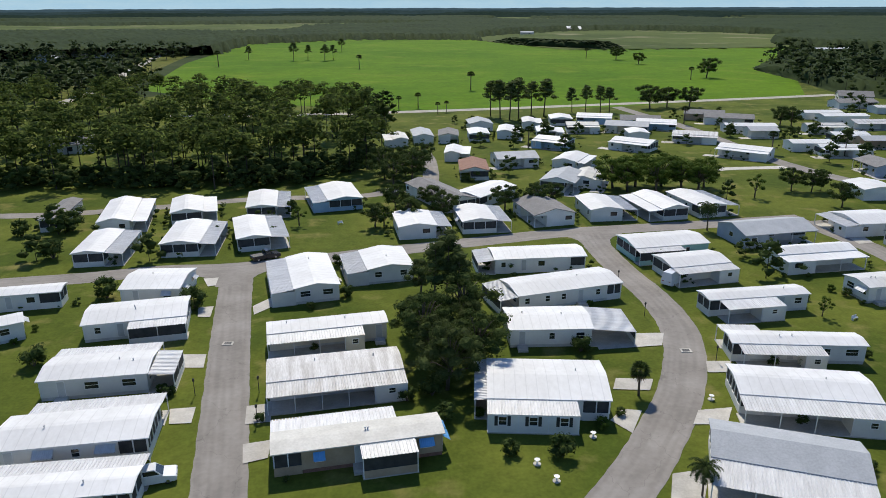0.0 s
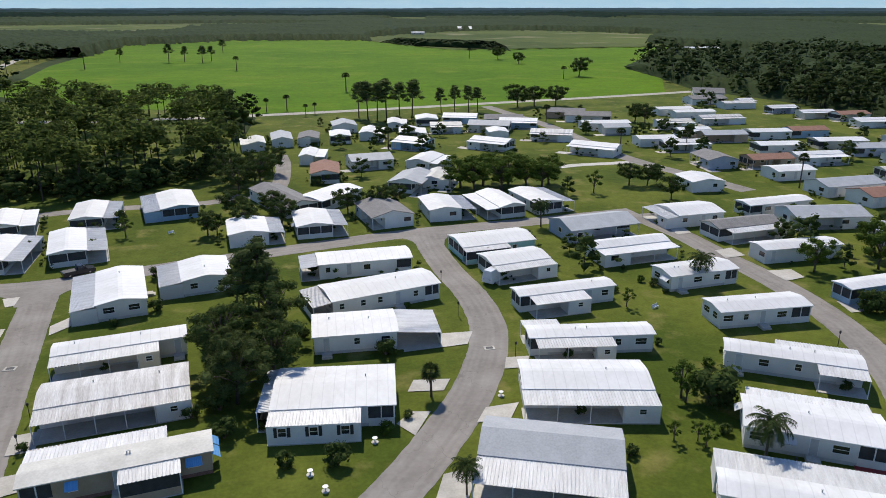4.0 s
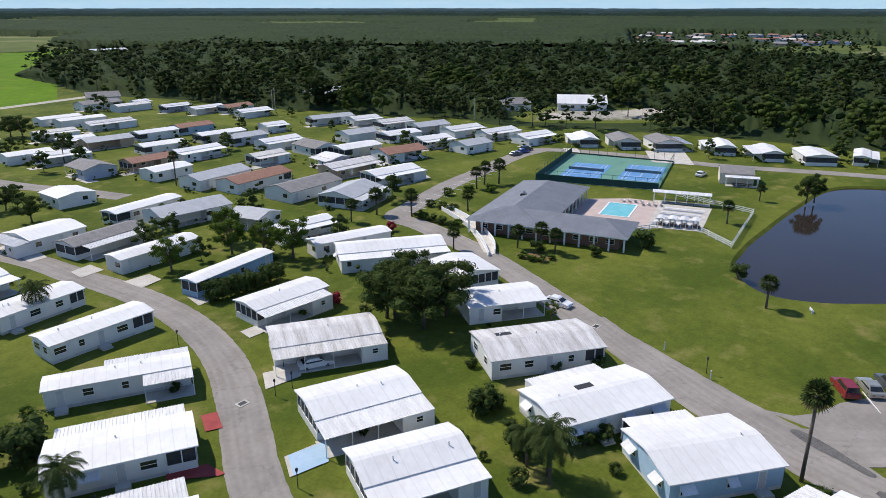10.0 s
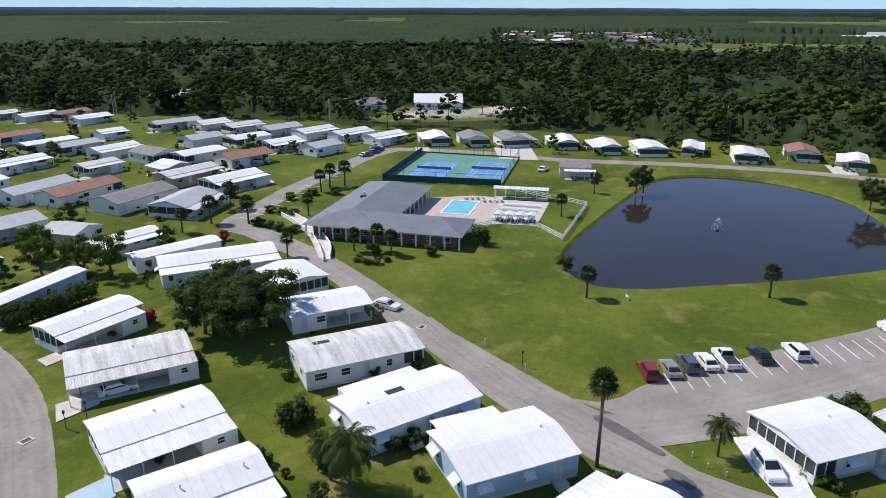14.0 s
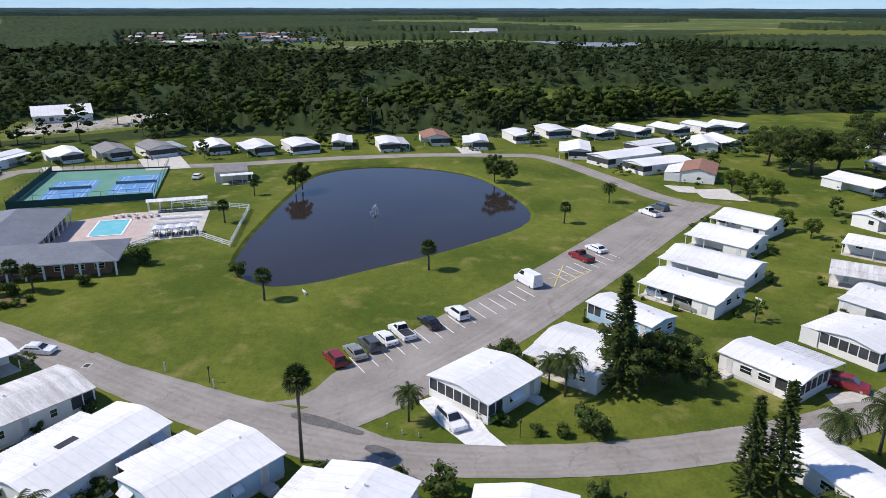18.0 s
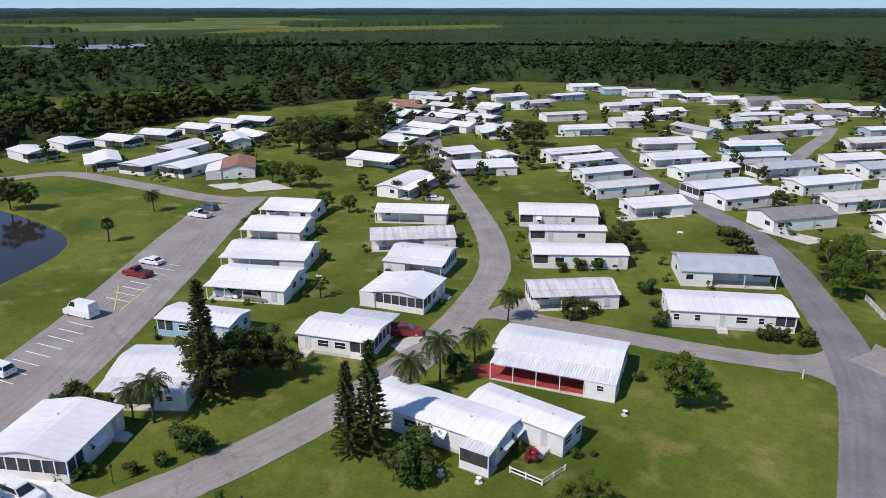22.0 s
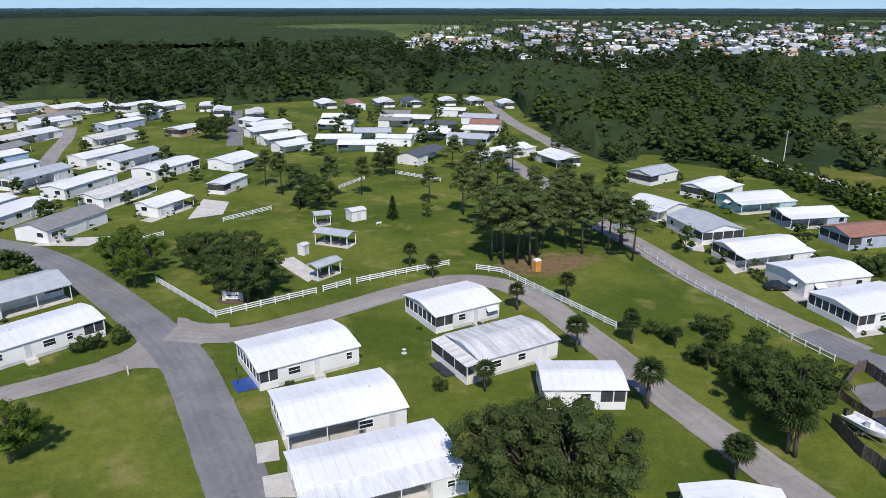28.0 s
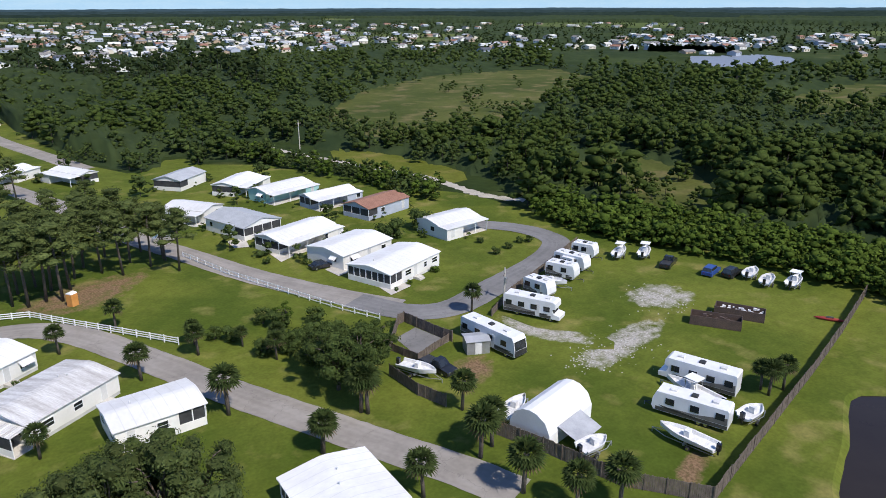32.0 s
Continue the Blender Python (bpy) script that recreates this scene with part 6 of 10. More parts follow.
M["mulch"] = material("mulch", (0.07, 0.045, 0.03), (0.13, 0.085, 0.055), 0.8, 0.95, fine=0.6)
M["spray"] = material("spray", (0.75, 0.76, 0.78), (0.85, 0.86, 0.88), 2, 0.3)

WHEEL = []


def wheel_meshes():
    if not WHEEL:
        t, r = Shape(), Shape()
        t.tube([(0, -0.1, 0), (0, -0.085, 0), (0, 0.085, 0), (0, 0.1, 0)], [0.28, 0.32, 0.32, 0.28], "tyre", 12)
        r.tube([(0, -0.11, 0), (0, 0.11, 0)], [0.18, 0.18], "chrome", 10)
        WHEEL.extend((t.mesh("wheel", True), r.mesh("rim")))
    return WHEEL


def put_wheels(parent, spots, scale=1.0):
    t, r = wheel_meshes()
    for x, y in spots:
        w = part("wheel", t, parent)
        w.matrix_local = Matrix.LocRotScale((x, y, 0.32 * scale), None, (scale, 1.1, scale))
        part("rim", r, w)


def car(x, y, yaw, paint="car_white", kind="sedan", words="parked white sedan"):
    """A parked car: x forward; its side outline is drawn across the width and drawn in at the roof."""
    long, wide, high = {"sedan": (4.6, 1.8, 1.42), "suv": (4.6, 1.85, 1.7), "pickup": (5.4, 1.95, 1.8), "van": (5.6, 2.0, 2.5)}[kind]
    ob = thing("van" if kind == "van" else "car", pose(x, y, 0, 0, 0, yaw), words, "van" if kind == "van" else "car", "parked cars")
    h = long / 2
    belt = {"sedan": 0.88, "suv": 1.0, "pickup": 1.05, "van": 1.25}[kind]
    lower = [(-h, 0.35), (-h, belt - 0.12), (-h + 0.12, belt), (h * 0.45, belt), (h - 0.12, belt - 0.16), (h, belt - 0.3), (h, 0.35), (h - 0.2, 0.25), (-h + 0.2, 0.25)]
    roof = {"sedan": [(-h * 0.78, belt), (-h * 0.5, high), (h * 0.1, high), (h * 0.45, belt)], "suv": [(-h * 0.96, belt), (-h * 0.88, high), (h * 0.12, high), (h * 0.45, belt)],
            "pickup": [(-h * 0.12, belt), (-h * 0.06, high), (h * 0.25, high), (h * 0.5, belt)], "van": [(-h * 0.98, belt), (-h * 0.96, high), (h * 0.35, high), (h * 0.72, belt)]}[kind]
    b = Shape()
    k = b.slot(paint)
    for sec, w0, w1 in ((lower, wide / 2, wide / 2), (roof, wide / 2 - 0.04, wide / 2 - 0.24)):
        zs = [q for _, q in sec]
        lo, hi = min(zs), max(zs)
        n, c = len(b.v), len(sec)
        for sg in (-1, 1):
            b.v += [(px, sg * (w0 + (w1 - w0) * (pz - lo) / (hi - lo)), pz) for px, pz in sec]
        b.f += [tuple(range(n, n + c)), tuple(range(n + 2 * c - 1, n + c - 1, -1))] + [(n + (i + 1) % c, n + i, n + c + i, n + c + (i + 1) % c) for i in range(c)]
        b.k += [k] * (c + 2)
    if kind == "pickup":
        b.box(-h + 0.12, -h * 0.16, -wide / 2 + 0.14, wide / 2 - 0.14, belt - 0.02, belt + 0.012, "dark")
    part("body", b, ob)
    (ax, az), (bx, bz), (cx, cz), (dx, dz) = roof
    for name, p, q, dirn in (("windscreen", (dx, dz), (cx, cz), 1), ("rear_window", (ax, az), (bx, bz), -1)):
        if kind == "van" and dirn < 0:
            continue
        g = Shape()
        y0, y1 = wide / 2 - 0.14, wide / 2 - 0.30
        e = 0.015 * dirn
        pts = [(p[0] + e, -y0, p[1] + 0.06), (p[0] + e, y0, p[1] + 0.06), (q[0] + e + 0.03 * dirn, y1, q[1] - 0.05), (q[0] + e + 0.03 * dirn, -y1, q[1] - 0.05)]
        g.face(pts if dirn > 0 else pts[::-1], "glass")
        part(name, g, ob)
    for sg in (-1, 1):
        g = Shape()
        y0, y1 = sg * (wide / 2 - 0.055), sg * (wide / 2 - 0.215)
        bx2 = bx if kind != "van" else cx - 0.9
        ax2 = ax if kind != "van" else cx - 0.9
        pts = [(ax2 + 0.16, y0, az + 0.05), (dx - 0.16, y0, az + 0.05), (cx - 0.02, y1, cz - 0.08), (bx2 + 0.06, y1, bz - 0.08)]
        g.face(pts if sg < 0 else pts[::-1], "glass")
        part("side_window", g, ob)
        for e, mat, name in ((h, "chrome", "headlight"), (-h, "lamp_red", "tail_light")):
            l = Shape()
            l.box(min(e, e * 0.985), max(e, e * 0.985) + 0.004, sg * (wide / 2 - 0.42) - 0.14, sg * (wide / 2 - 0.42) + 0.14, belt - 0.36, belt - 0.2, mat)
            part(name, l, ob)
    put_wheels(ob, [(sx * h * 0.62, sy * (wide / 2 - 0.12)) for sx in (-1, 1) for sy in (-1, 1)])
    return ob


def motorhome(x, y, yaw, long=9.5, kind="coach", words="parked white motorhome"):
    """A motorhome or travel trailer: x forward."""
    ob = thing("travel_trailer" if kind == "trailer" else "motorhome", pose(x, y, 0, 0, 0, yaw), words, "trailer" if kind == "trailer" else "motorhome", "vehicles in the storage yard")
    h, w, top = long / 2, 1.22, 3.2 if kind != "trailer" else 2.9
    b = Shape()
    if kind == "coach":
        sec = [(-h, 0.5), (h, 0.5), (h, 1.4), (h - 0.25, top - 0.5), (h - 0.6, top), (-h + 0.15, top), (-h, top - 0.15)]
    elif kind == "cab":
        sec = [(-h, 0.5), (h, 0.5), (h, 1.05), (h - 1.0, 1.3), (h - 1.25, 2.0), (h - 0.7, 2.2), (h - 0.75, top - 0.25), (h - 1.1, top), (-h + 0.15, top), (-h, top - 0.15)]
    else:
        sec = [(-h, 0.5), (h - 0.3, 0.5), (h, 1.0), (h - 0.1, 2.0), (h - 0.5, top), (-h + 0.2, top), (-h, top - 0.2)]
    n, c = len(b.v), len(sec)
    k = b.slot("car_white")
    for sg in (-1, 1):
        b.v += [(px, sg * w, pz) for px, pz in sec]
    b.f += [tuple(range(n, n + c)), tuple(range(n + 2 * c - 1, n + c - 1, -1))] + [(n + (i + 1) % c, n + i, n + c + i, n + c + (i + 1) % c) for i in range(c)]
    b.k += [k] * (c + 2)
    part("body", b, ob)
    for sg in (-1, 1):
        st = Shape()
        y0, y1 = sorted((sg * (w - 0.01), sg * (w + 0.012)))
        f = h - (0.3 if kind == "coach" else 1.4 if kind == "cab" else 0.5)
        st.box(-h + 0.05, f, y0, y1, 0.55, 1.0, "rv_stripe")
        # a band that sweeps up towards the rear
        for yy in (sg * (w + 0.013),):
            band = [(-h + 0.1, yy, 1.05), (f - 0.4, yy, 1.02), (f - 1.8, yy, 1.2), (-h * 0.2, yy, 1.32), (-h + 0.1, yy, 1.95)]
            st.face(band if sg < 0 else band[::-1], "rv_band")
            low = [(-h * 0.55, yy + sg * 0.004, 0.62), (f - 1.2, yy + sg * 0.004, 0.95), (f - 0.3, yy + sg * 0.004, 1.25), (-h * 0.1, yy + sg * 0.004, 1.0)]
            st.face(low if sg < 0 else low[::-1], "dark")
        part("stripe", st, ob)
        door = Shape()
        door.box(h * 0.15, h * 0.15 + 0.7, *sorted((sg * (w - 0.01), sg * (w + 0.03))), 0.6, 2.5, "sheet_white")
        if sg < 0:
            part("door", door, ob)
        count = max(2, int(long / 2.2))
        for i in range(count):
            g = Shape()
            px = -h + 0.9 + (long - 3.0) * i / max(1, count - 1)
            g.box(px - 0.5, px + 0.5, *sorted((sg * (w - 0.01), sg * (w + 0.035))), 1.55, 2.35, "glass")
            part("window", g, ob)
    ws = Shape()
    if kind == "coach":
        ws.face([(h + 0.01, -w + 0.1, 1.42), (h + 0.01, w - 0.1, 1.42), (h - 0.23, w - 0.1, top - 0.55), (h - 0.23, -w + 0.1, top - 0.55)], "glass")
        part("windscreen", ws, ob)
    elif kind == "cab":
        ws.face([(h - 0.98, -w + 0.15, 1.36), (h - 0.98, w - 0.15, 1.36), (h - 1.22, w - 0.15, 1.95), (h - 1.22, -w + 0.15, 1.95)], "glass")
        part("windscreen", ws, ob)
    for i in range(3):
        v = Shape()
        px = -h * 0.6 + i * h * 0.55
        v.box(px - 0.35, px + 0.35, -0.35, 0.35, top - 0.02, top + 0.22, "sheet_white" if i != 1 else "dark")
        part("roof_unit", v, ob)
    sp = [(-h * 0.45, -1.05), (-h * 0.45, 1.05), (-h * 0.45 + 0.8, -1.05), (-h * 0.45 + 0.8, 1.05)] if kind == "trailer" else [(-h * 0.5, -1.05), (-h * 0.5, 1.05), (h * 0.68, -1.05), (h * 0.68, 1.05)]
    put_wheels(ob, sp, 1.25)
    if kind == "coach":
        m = Shape()
        m.box(h - 0.05, h + 0.04, -w + 0.06, w - 0.06, 0.55, 1.38, "dark")
        part("front_mask", m, ob)
    if kind == "trailer" and long > 6:
        sl = Shape()
        sl.box(-h * 0.35, h * 0.35, -w - 0.75, -w + 0.02, 0.9, top - 0.35, "car_white")
        sl.box(-h * 0.27, -0.1, -w - 0.78, -w - 0.74, 1.5, 2.2, "glass")
        sl.box(0.1, h * 0.27, -w - 0.78, -w - 0.74, 1.5, 2.2, "glass")
        sl.box(-h * 0.35, h * 0.35, -w - 0.77, -w - 0.74, 0.9, 1.25, "rv_stripe")
        part("slide_out", sl, ob)
    if kind == "trailer":
        t = Shape()
        t.tube([(h - 0.3, -0.6, 0.5), (h + 1.2, 0, 0.45)], [0.05, 0.05], "dark", 4)
        t.tube([(h - 0.3, 0.6, 0.5), (h + 1.2, 0, 0.45)], [0.05, 0.05], "dark", 4)
        t.box(h + 1.1, h + 1.2, -0.05, 0.05, 0, 0.5, "steel")
        part("hitch", t, ob)
    return ob


def boat(x, y, yaw, long=6.0, top=False, hull="car_white", words="white motorboat on a trailer"):
    ob = thing("boat", pose(x, y, 0, 0, 0, yaw), words, "boat", "boats in the storage yard")
    b = Shape()
    k, k2 = b.slot(hull), b.slot("sheet_white")
    rows = []
    for i in range(9):
        u = i / 8
        px = -long / 2 + long * u
        w = 1.1 * (1 - max(0, (u - 0.45) / 0.55) ** 2.2) + 0.02
        keel = 0.55 + 0.55 * max(0, (u - 0.6) / 0.4) ** 2
        gun = 1.35 + 0.35 * u
        rows.append([(px, -w, gun), (px, -w * 0.75, keel + 0.3), (px, 0, keel), (px, w * 0.75, keel + 0.3), (px, w, gun), (px, w * 0.82, gun), (px, w * 0.7, gun - 0.35), (px, -w * 0.7, gun - 0.35), (px, -w * 0.82, gun)])
    for r in rows:
        b.v += r
    for i in range(8):
        for j in range(9):
            a, c = i * 9 + j, i * 9 + (j + 1) % 9
            b.f.append((a, a + 9, c + 9, c))
            b.k.append(k if j < 4 else k2)
    b.f += [tuple(range(9)), tuple(range(80, 71, -1))]
    b.k += [k, k]
    part("hull", b, ob)
    cns = Shape()
    cns.box(-0.3, 0.3, -0.35, 0.35, 1.15, 1.9, "sheet_white")
    part("console", cns, ob)
    m = Shape()
    m.box(-long / 2 - 0.45, -long / 2 - 0.02, -0.22, 0.22, 0.9, 1.75, "car_black")
    m.box(-long / 2 - 0.3, -long / 2 - 0.12, -0.08, 0.08, 0.35, 0.9, "car_black")
    part("outboard_motor", m, ob)
    if top:
        t = Shape()
        t.box(-0.9, 0.9, -0.85, 0.85, 2.75, 2.85, "canvas")
        for sx in (-0.7, 0.7):
            for sy in (-0.7, 0.7):
                t.box(sx - 0.03, sx + 0.03, sy - 0.03, sy + 0.03, 1.2, 2.76, "chrome")
        part("hard_top", t, ob)
    tr = Shape()
    for sy in (-0.7, 0.7):
        tr.tube([(-long / 2, sy, 0.5), (long * 0.35, sy, 0.5), (long / 2 + 0.9, 0, 0.5)], [0.05] * 3, "steel", 4)
    tr.box(-0.1, 0.1, -0.95, 0.95, 0.36, 0.6, "steel")
    tr.box(long / 2 + 0.8, long / 2 + 0.9, -0.05, 0.05, 0.0, 0.52, "steel")
    tt = part("trailer", tr, ob)
    put_wheels(tt, [(-0.5, -1.0), (-0.5, 1.0)], 0.9)
    return ob


def rail_fence(points, words, height=1.15, gap=2.4, rails=3, mat="trim"):
    """A post-and-rail fence along a plan line; each post and rail is a piece."""
    ob = thing("rail_fence", pose(0, 0, 0), words, "fence", kind="structure")
    p, r = Shape(), Shape()
    p.box(-0.065, 0.065, -0.065, 0.065, -0.1, height, mat)
    p.box(-0.08, 0.08, -0.08, 0.08, height, height + 0.04, mat)
    r.box(0, 1, -0.025, 0.025, -0.07, 0.07, mat)
    pm, rm = p.mesh("post"), r.mesh("rail")
    for (ax, ay), (bx, by) in zip(points, points[1:]):
        d = math.hypot(bx - ax, by - ay)
        n = max(1, round(d / gap))
        w = math.degrees(math.atan2(by - ay, bx - ax))
        for i in range(n + 1):
            u = i / n
            q = part("post", pm, ob)
            q.matrix_local = pose(ax + (bx - ax) * u, ay + (by - ay) * u, 0, 0, 0, w)
            if i < n:
                for j in range(rails):
                    t = part("rail", rm, ob)
                    t.matrix_local = pose(ax + (bx - ax) * u, ay + (by - ay) * u, height * (0.3 + 0.6 * j / max(1, rails - 1)), 0, 0, w) @ Matrix.Diagonal((d / n, 1, 1, 1))
    return ob


def board_fence(points, words, height=1.8, panel=2.4, mat="wood", name="wooden_fence"):
    """A close-boarded fence: panels of uneven boards between posts."""
    ob = thing(name, pose(0, 0, 0), words, "fence", kind="structure")
    rng = random.Random(3)
    panels = []
    for _ in range(4):
        s = Shape()
        c = int(panel / 0.2)
        for i in range(c):
            z = height + rng.uniform(-0.08, 0.05)
            y = rng.uniform(-0.015, 0.015)
            s.box(i / c + 0.002, (i + 0.94) / c, y - 0.02, y + 0.02, 0.03, z, mat)
        panels.append(s.mesh("panel"))
    p = Shape()
    p.box(-0.06, 0.06, -0.07, 0.07, -0.1, height + 0.08, mat)
    pm = p.mesh("post")
    for (ax, ay), (bx, by) in zip(points, points[1:]):
        d = math.hypot(bx - ax, by - ay)
        n = max(1, round(d / panel))
        w = math.degrees(math.atan2(by - ay, bx - ax))
        for i in range(n + 1):
            u = i / n
            q = part("post", pm, ob)
            q.matrix_local = pose(ax + (bx - ax) * u, ay + (by - ay) * u, 0, 0, 0, w)
            if i < n:
                t = part("panel", panels[rng.randrange(4)], ob)
                t.matrix_local = pose(ax + (bx - ax) * u, ay + (by - ay) * u, 0, rng.uniform(-2, 2), 0, w) @ Matrix.Diagonal((d / n, 1, 1, 1))
    return ob


def pavilion(x, y, yaw, long, wide, words, high=2.6, roof="roof_lgrey"):
    """An open shelter: a low gable roof on posts over a slab."""
    ob = thing("pavilion", pose(x, y, 0, 0, 0, yaw), words, "shelter", "shelters in the park")
    r = Shape()
    r.along_x(gable_section(wide, high, wide * 0.16, 0.12, 0.25), -long / 2 - 0.25, long / 2 + 0.25, roof)
    part("roof", r, ob)
    s = Shape()
    s.box(-long / 2, long / 2, -wide / 2, wide / 2, -0.05, 0.08, "concrete")
    part("slab", s, ob)
    p = Shape()
    p.box(-0.08, 0.08, -0.08, 0.08, 0.08, high, "trim")
    pm = p.mesh("post")
    n = max(2, int(long / 2.6) + 1)
    for i in range(n):
        for sy in (-1, 1):
            q = part("post", pm, ob)
            q.location = (-long / 2 + 0.12 + (long - 0.24) * i / (n - 1), sy * (wide / 2 - 0.12), 0)
    t = Shape()
    t.box(-long * 0.3, long * 0.3, -0.4, 0.4, 0.70, 0.76, "wood")
    t.box(-long * 0.3, long * 0.3, -0.95, -0.65, 0.42, 0.47, "wood")
    t.box(-long * 0.3, long * 0.3, 0.65, 0.95, 0.42, 0.47, "wood")
    for sx in (-0.22, 0.22):
        t.box(sx * long - 0.05, sx * long + 0.05, -0.9, 0.9, 0.08, 0.44, "wood")
        t.box(sx * long - 0.05, sx * long + 0.05, -0.3, 0.3, 0.4, 0.72, "wood")
    part("picnic_bench", t, ob)
    return ob


def hut(x, y, yaw, long, wide, words, high=2.3, wall="wall_white", roof="sheet_white", name="shed", category="shed", rise=0.2):
    ob = thing(name, pose(x, y, 0, 0, 0, yaw), words, category)
    b = Shape()
    b.along_x([(-wide / 2, -0.03), (wide / 2, -0.03), (wide / 2, high), (0, high + rise * wide), (-wide / 2, high)], -long / 2, long / 2, wall)
    part("body", b, ob)
    r = Shape()
    r.along_x(gable_section(wide, high + 0.1, rise * wide, 0.09, 0.18), -long / 2 - 0.15, long / 2 + 0.15, roof)
    part("roof", r, ob)
    d = Shape()
    d.box(-0.45, 0.45, -wide / 2 - 0.04, -wide / 2 + 0.02, 0.03, 1.95, "skirting")
    part("door", d, ob)
    return ob


def slab(name, outline, words, mat="concrete", z=0.07):
    """A thin poured pad over a plan outline."""
    return sheet(name, outline, z, mat, words, "driveway")


# ---- driveways ----
DRIVES = [[(-32.3, 73.6), (-29.4, 74), (-28.8, 70.6), (-31.3, 70.4)], [(-36.5, 87.6), (-32.4, 87.6), (-31.6, 83.8), (-34.2, 83.8)], [(-38.8, 103.7), (-36.4, 104.1), (-35.7, 100), (-37.6, 100)], [(-23.4, 74.2), (-20.5, 74.9), (-19.8, 70.8), (-22.6, 70.3)], [(-21.8, 66.4), (-18.9, 67.2), (-18.5, 63.9), (-20.9, 62.9)],
          [(-30.2, 104.1), (-27.7, 108.2), (-26.8, 104.3), (-29.2, 100.8)], [(-41.9, 116.3), (-39.4, 116.8), (-38.8, 113.1), (-40, 112.6)], [(22, 80.7), (26.7, 80.4), (25.5, 77.6), (21, 77.9)], [(21, 73.3), (23.3, 73), (21, 68.3), (19.1, 70.9)], [(29.9, 73), (34.1, 73.6), (32.2, 70), (28.3, 70)],
          [(35.1, 85.2), (38.4, 85.2), (37.1, 82.1), (34.2, 82.1)], [(23.2, 61), (27.3, 61.9), (24.9, 56.6), (21.7, 56.6)], [(21.3, 93.6), (32, 93.9), (30.6, 89.9), (21.5, 88.6)], [(84.8, 66.6), (89.5, 64.7), (87.5, 62.2), (82.5, 62.9)], [(75.2, 49.9), (79.9, 49), (77.5, 46), (73.4, 46.7)],
          [(90.3, 79.4), (96.2, 79.3), (94.7, 76.6), (89.9, 76.6)], [(92.4, 97), (96.4, 96.8), (95.7, 92.9), (91.7, 92.5)], [(89.1, 111.7), (93.9, 111.8), (93.9, 107.7), (89.6, 106.5)], [(85.4, 123.6), (89.4, 124.7), (89.7, 120), (85.2, 119.1)], [(82.8, 138.1), (86.3, 138.9), (86.1, 135), (82.7, 134.3)],
          [(122.6, -53.7), (123.9, -59.2), (121.4, -58.8), (120.2, -53.7)], [(231.8, -60.4), (230.1, -68), (223.4, -67.7), (223.9, -62.5)], [(227.2, -66.9), (228.3, -75.8), (215.4, -77.8), (218.1, -67.1)], [(65.1, -77.1), (62.8, -77.9), (61.8, -74.2), (64, -73.6)], [(63, -71.4), (60, -72.4), (58.8, -68.2), (61.9, -68.2)],
          [(-14.9, -108.7), (-19.1, -110.3), (-19.5, -104.5), (-14.6, -103.2)], [(-7.6, -135.7), (-11.6, -135.6), (-11.3, -131.2), (-7.3, -129.1)], [(-3.9, -147.5), (-7.8, -147.3), (-6.2, -141.1), (-3.6, -142.3)], [(-11.8, -120.6), (-16.2, -121.8), (-16.4, -117.4), (-12.1, -116.1)], [(-10.2, -138.5), (-15.6, -138.3), (-14.9, -132.6), (-9.7, -132.4)], [(126.2, -144.9), (125.2, -149.2), (113.3, -151.1), (114.9, -144.6)], [(101.6, -163.5), (103.7, -181.1), (96.5, -178.4), (94.9, -167.5)], [(175.5, 127.9), (185.3, 128.3), (182.8, 123), (172.3, 121.9)],
          [(147.1, 127.4), (155.1, 127.7), (152, 121.3), (144.9, 120.7)], [(283.6, -3), (282.7, -10.5), (272.7, -12.3), (271.6, -5.9)], [(244, 117.6), (246.4, 113.6), (240.2, 108.7), (237.9, 112.6)], [(257.7, 94.9), (266, 85.2), (245.8, 73.4), (241.8, 85)]]
for i, d in enumerate(DRIVES):
    slab("driveway", d, "pale concrete driveway beside a mobile home", z=0.092 + 0.0005 * i)
slab("driveway", [(118.5, -3.9), (120.4, -6.5), (120.5, -9.3), (112.4, -12.4), (109.7, -14.3), (109.8, -9.8), (113.9, -6.6)], "white painted concrete driveway at a corner home", "line_paint", 0.1)
slab("porch_floor", [(110.9, -59.6), (110.5, -63.6), (96.6, -71.2), (95.3, -68.5), (109.4, -58.5)], "red painted porch floor", "red", 0.1)
slab("mat", [(71.6, -90.8), (67.8, -92.9), (66.6, -89.7), (70, -87.9)], "blue mat beside a home", "car_blue", 0.1)
slab("mat", [(75.6, 49.8), (80, 48.7), (77.7, 45.7), (73.8, 46.6)], "pale blue painted pad beside a home", "wall_blue", 0.11)

for x, y, yaw, l, k, near, bay in BAYS:
    side = -1 if bay == "n" else 1
    c, s_ = math.cos(radians(yaw)), math.sin(radians(yaw))
    a, b = side * (k / 2 - 2.6), side * (k / 2 + 0.9)
    slab("driveway", [(x + u * c - v * s_, y + u * s_ + v * c) for u, v in ((-l * 0.5, a), (l * 0.34, a), (l * 0.34, b), (-l * 0.5 - 3.2, b), (-l * 0.5 - 3.2, a))], "grey concrete driveway beside a mobile home", z=0.04)
slab("patio", [(74.0, 63.7), (75.7, 63.0), (74.2, 59.6), (72.5, 60.4)], "red painted concrete patio beside a home", "red", 0.11)
slab("patio", [(65.8, 56.9), (69.3, 55.0), (69.6, 52.2), (68.9, 52.4), (65.1, 55.7)], "red painted concrete path before a home", "red", 0.112)
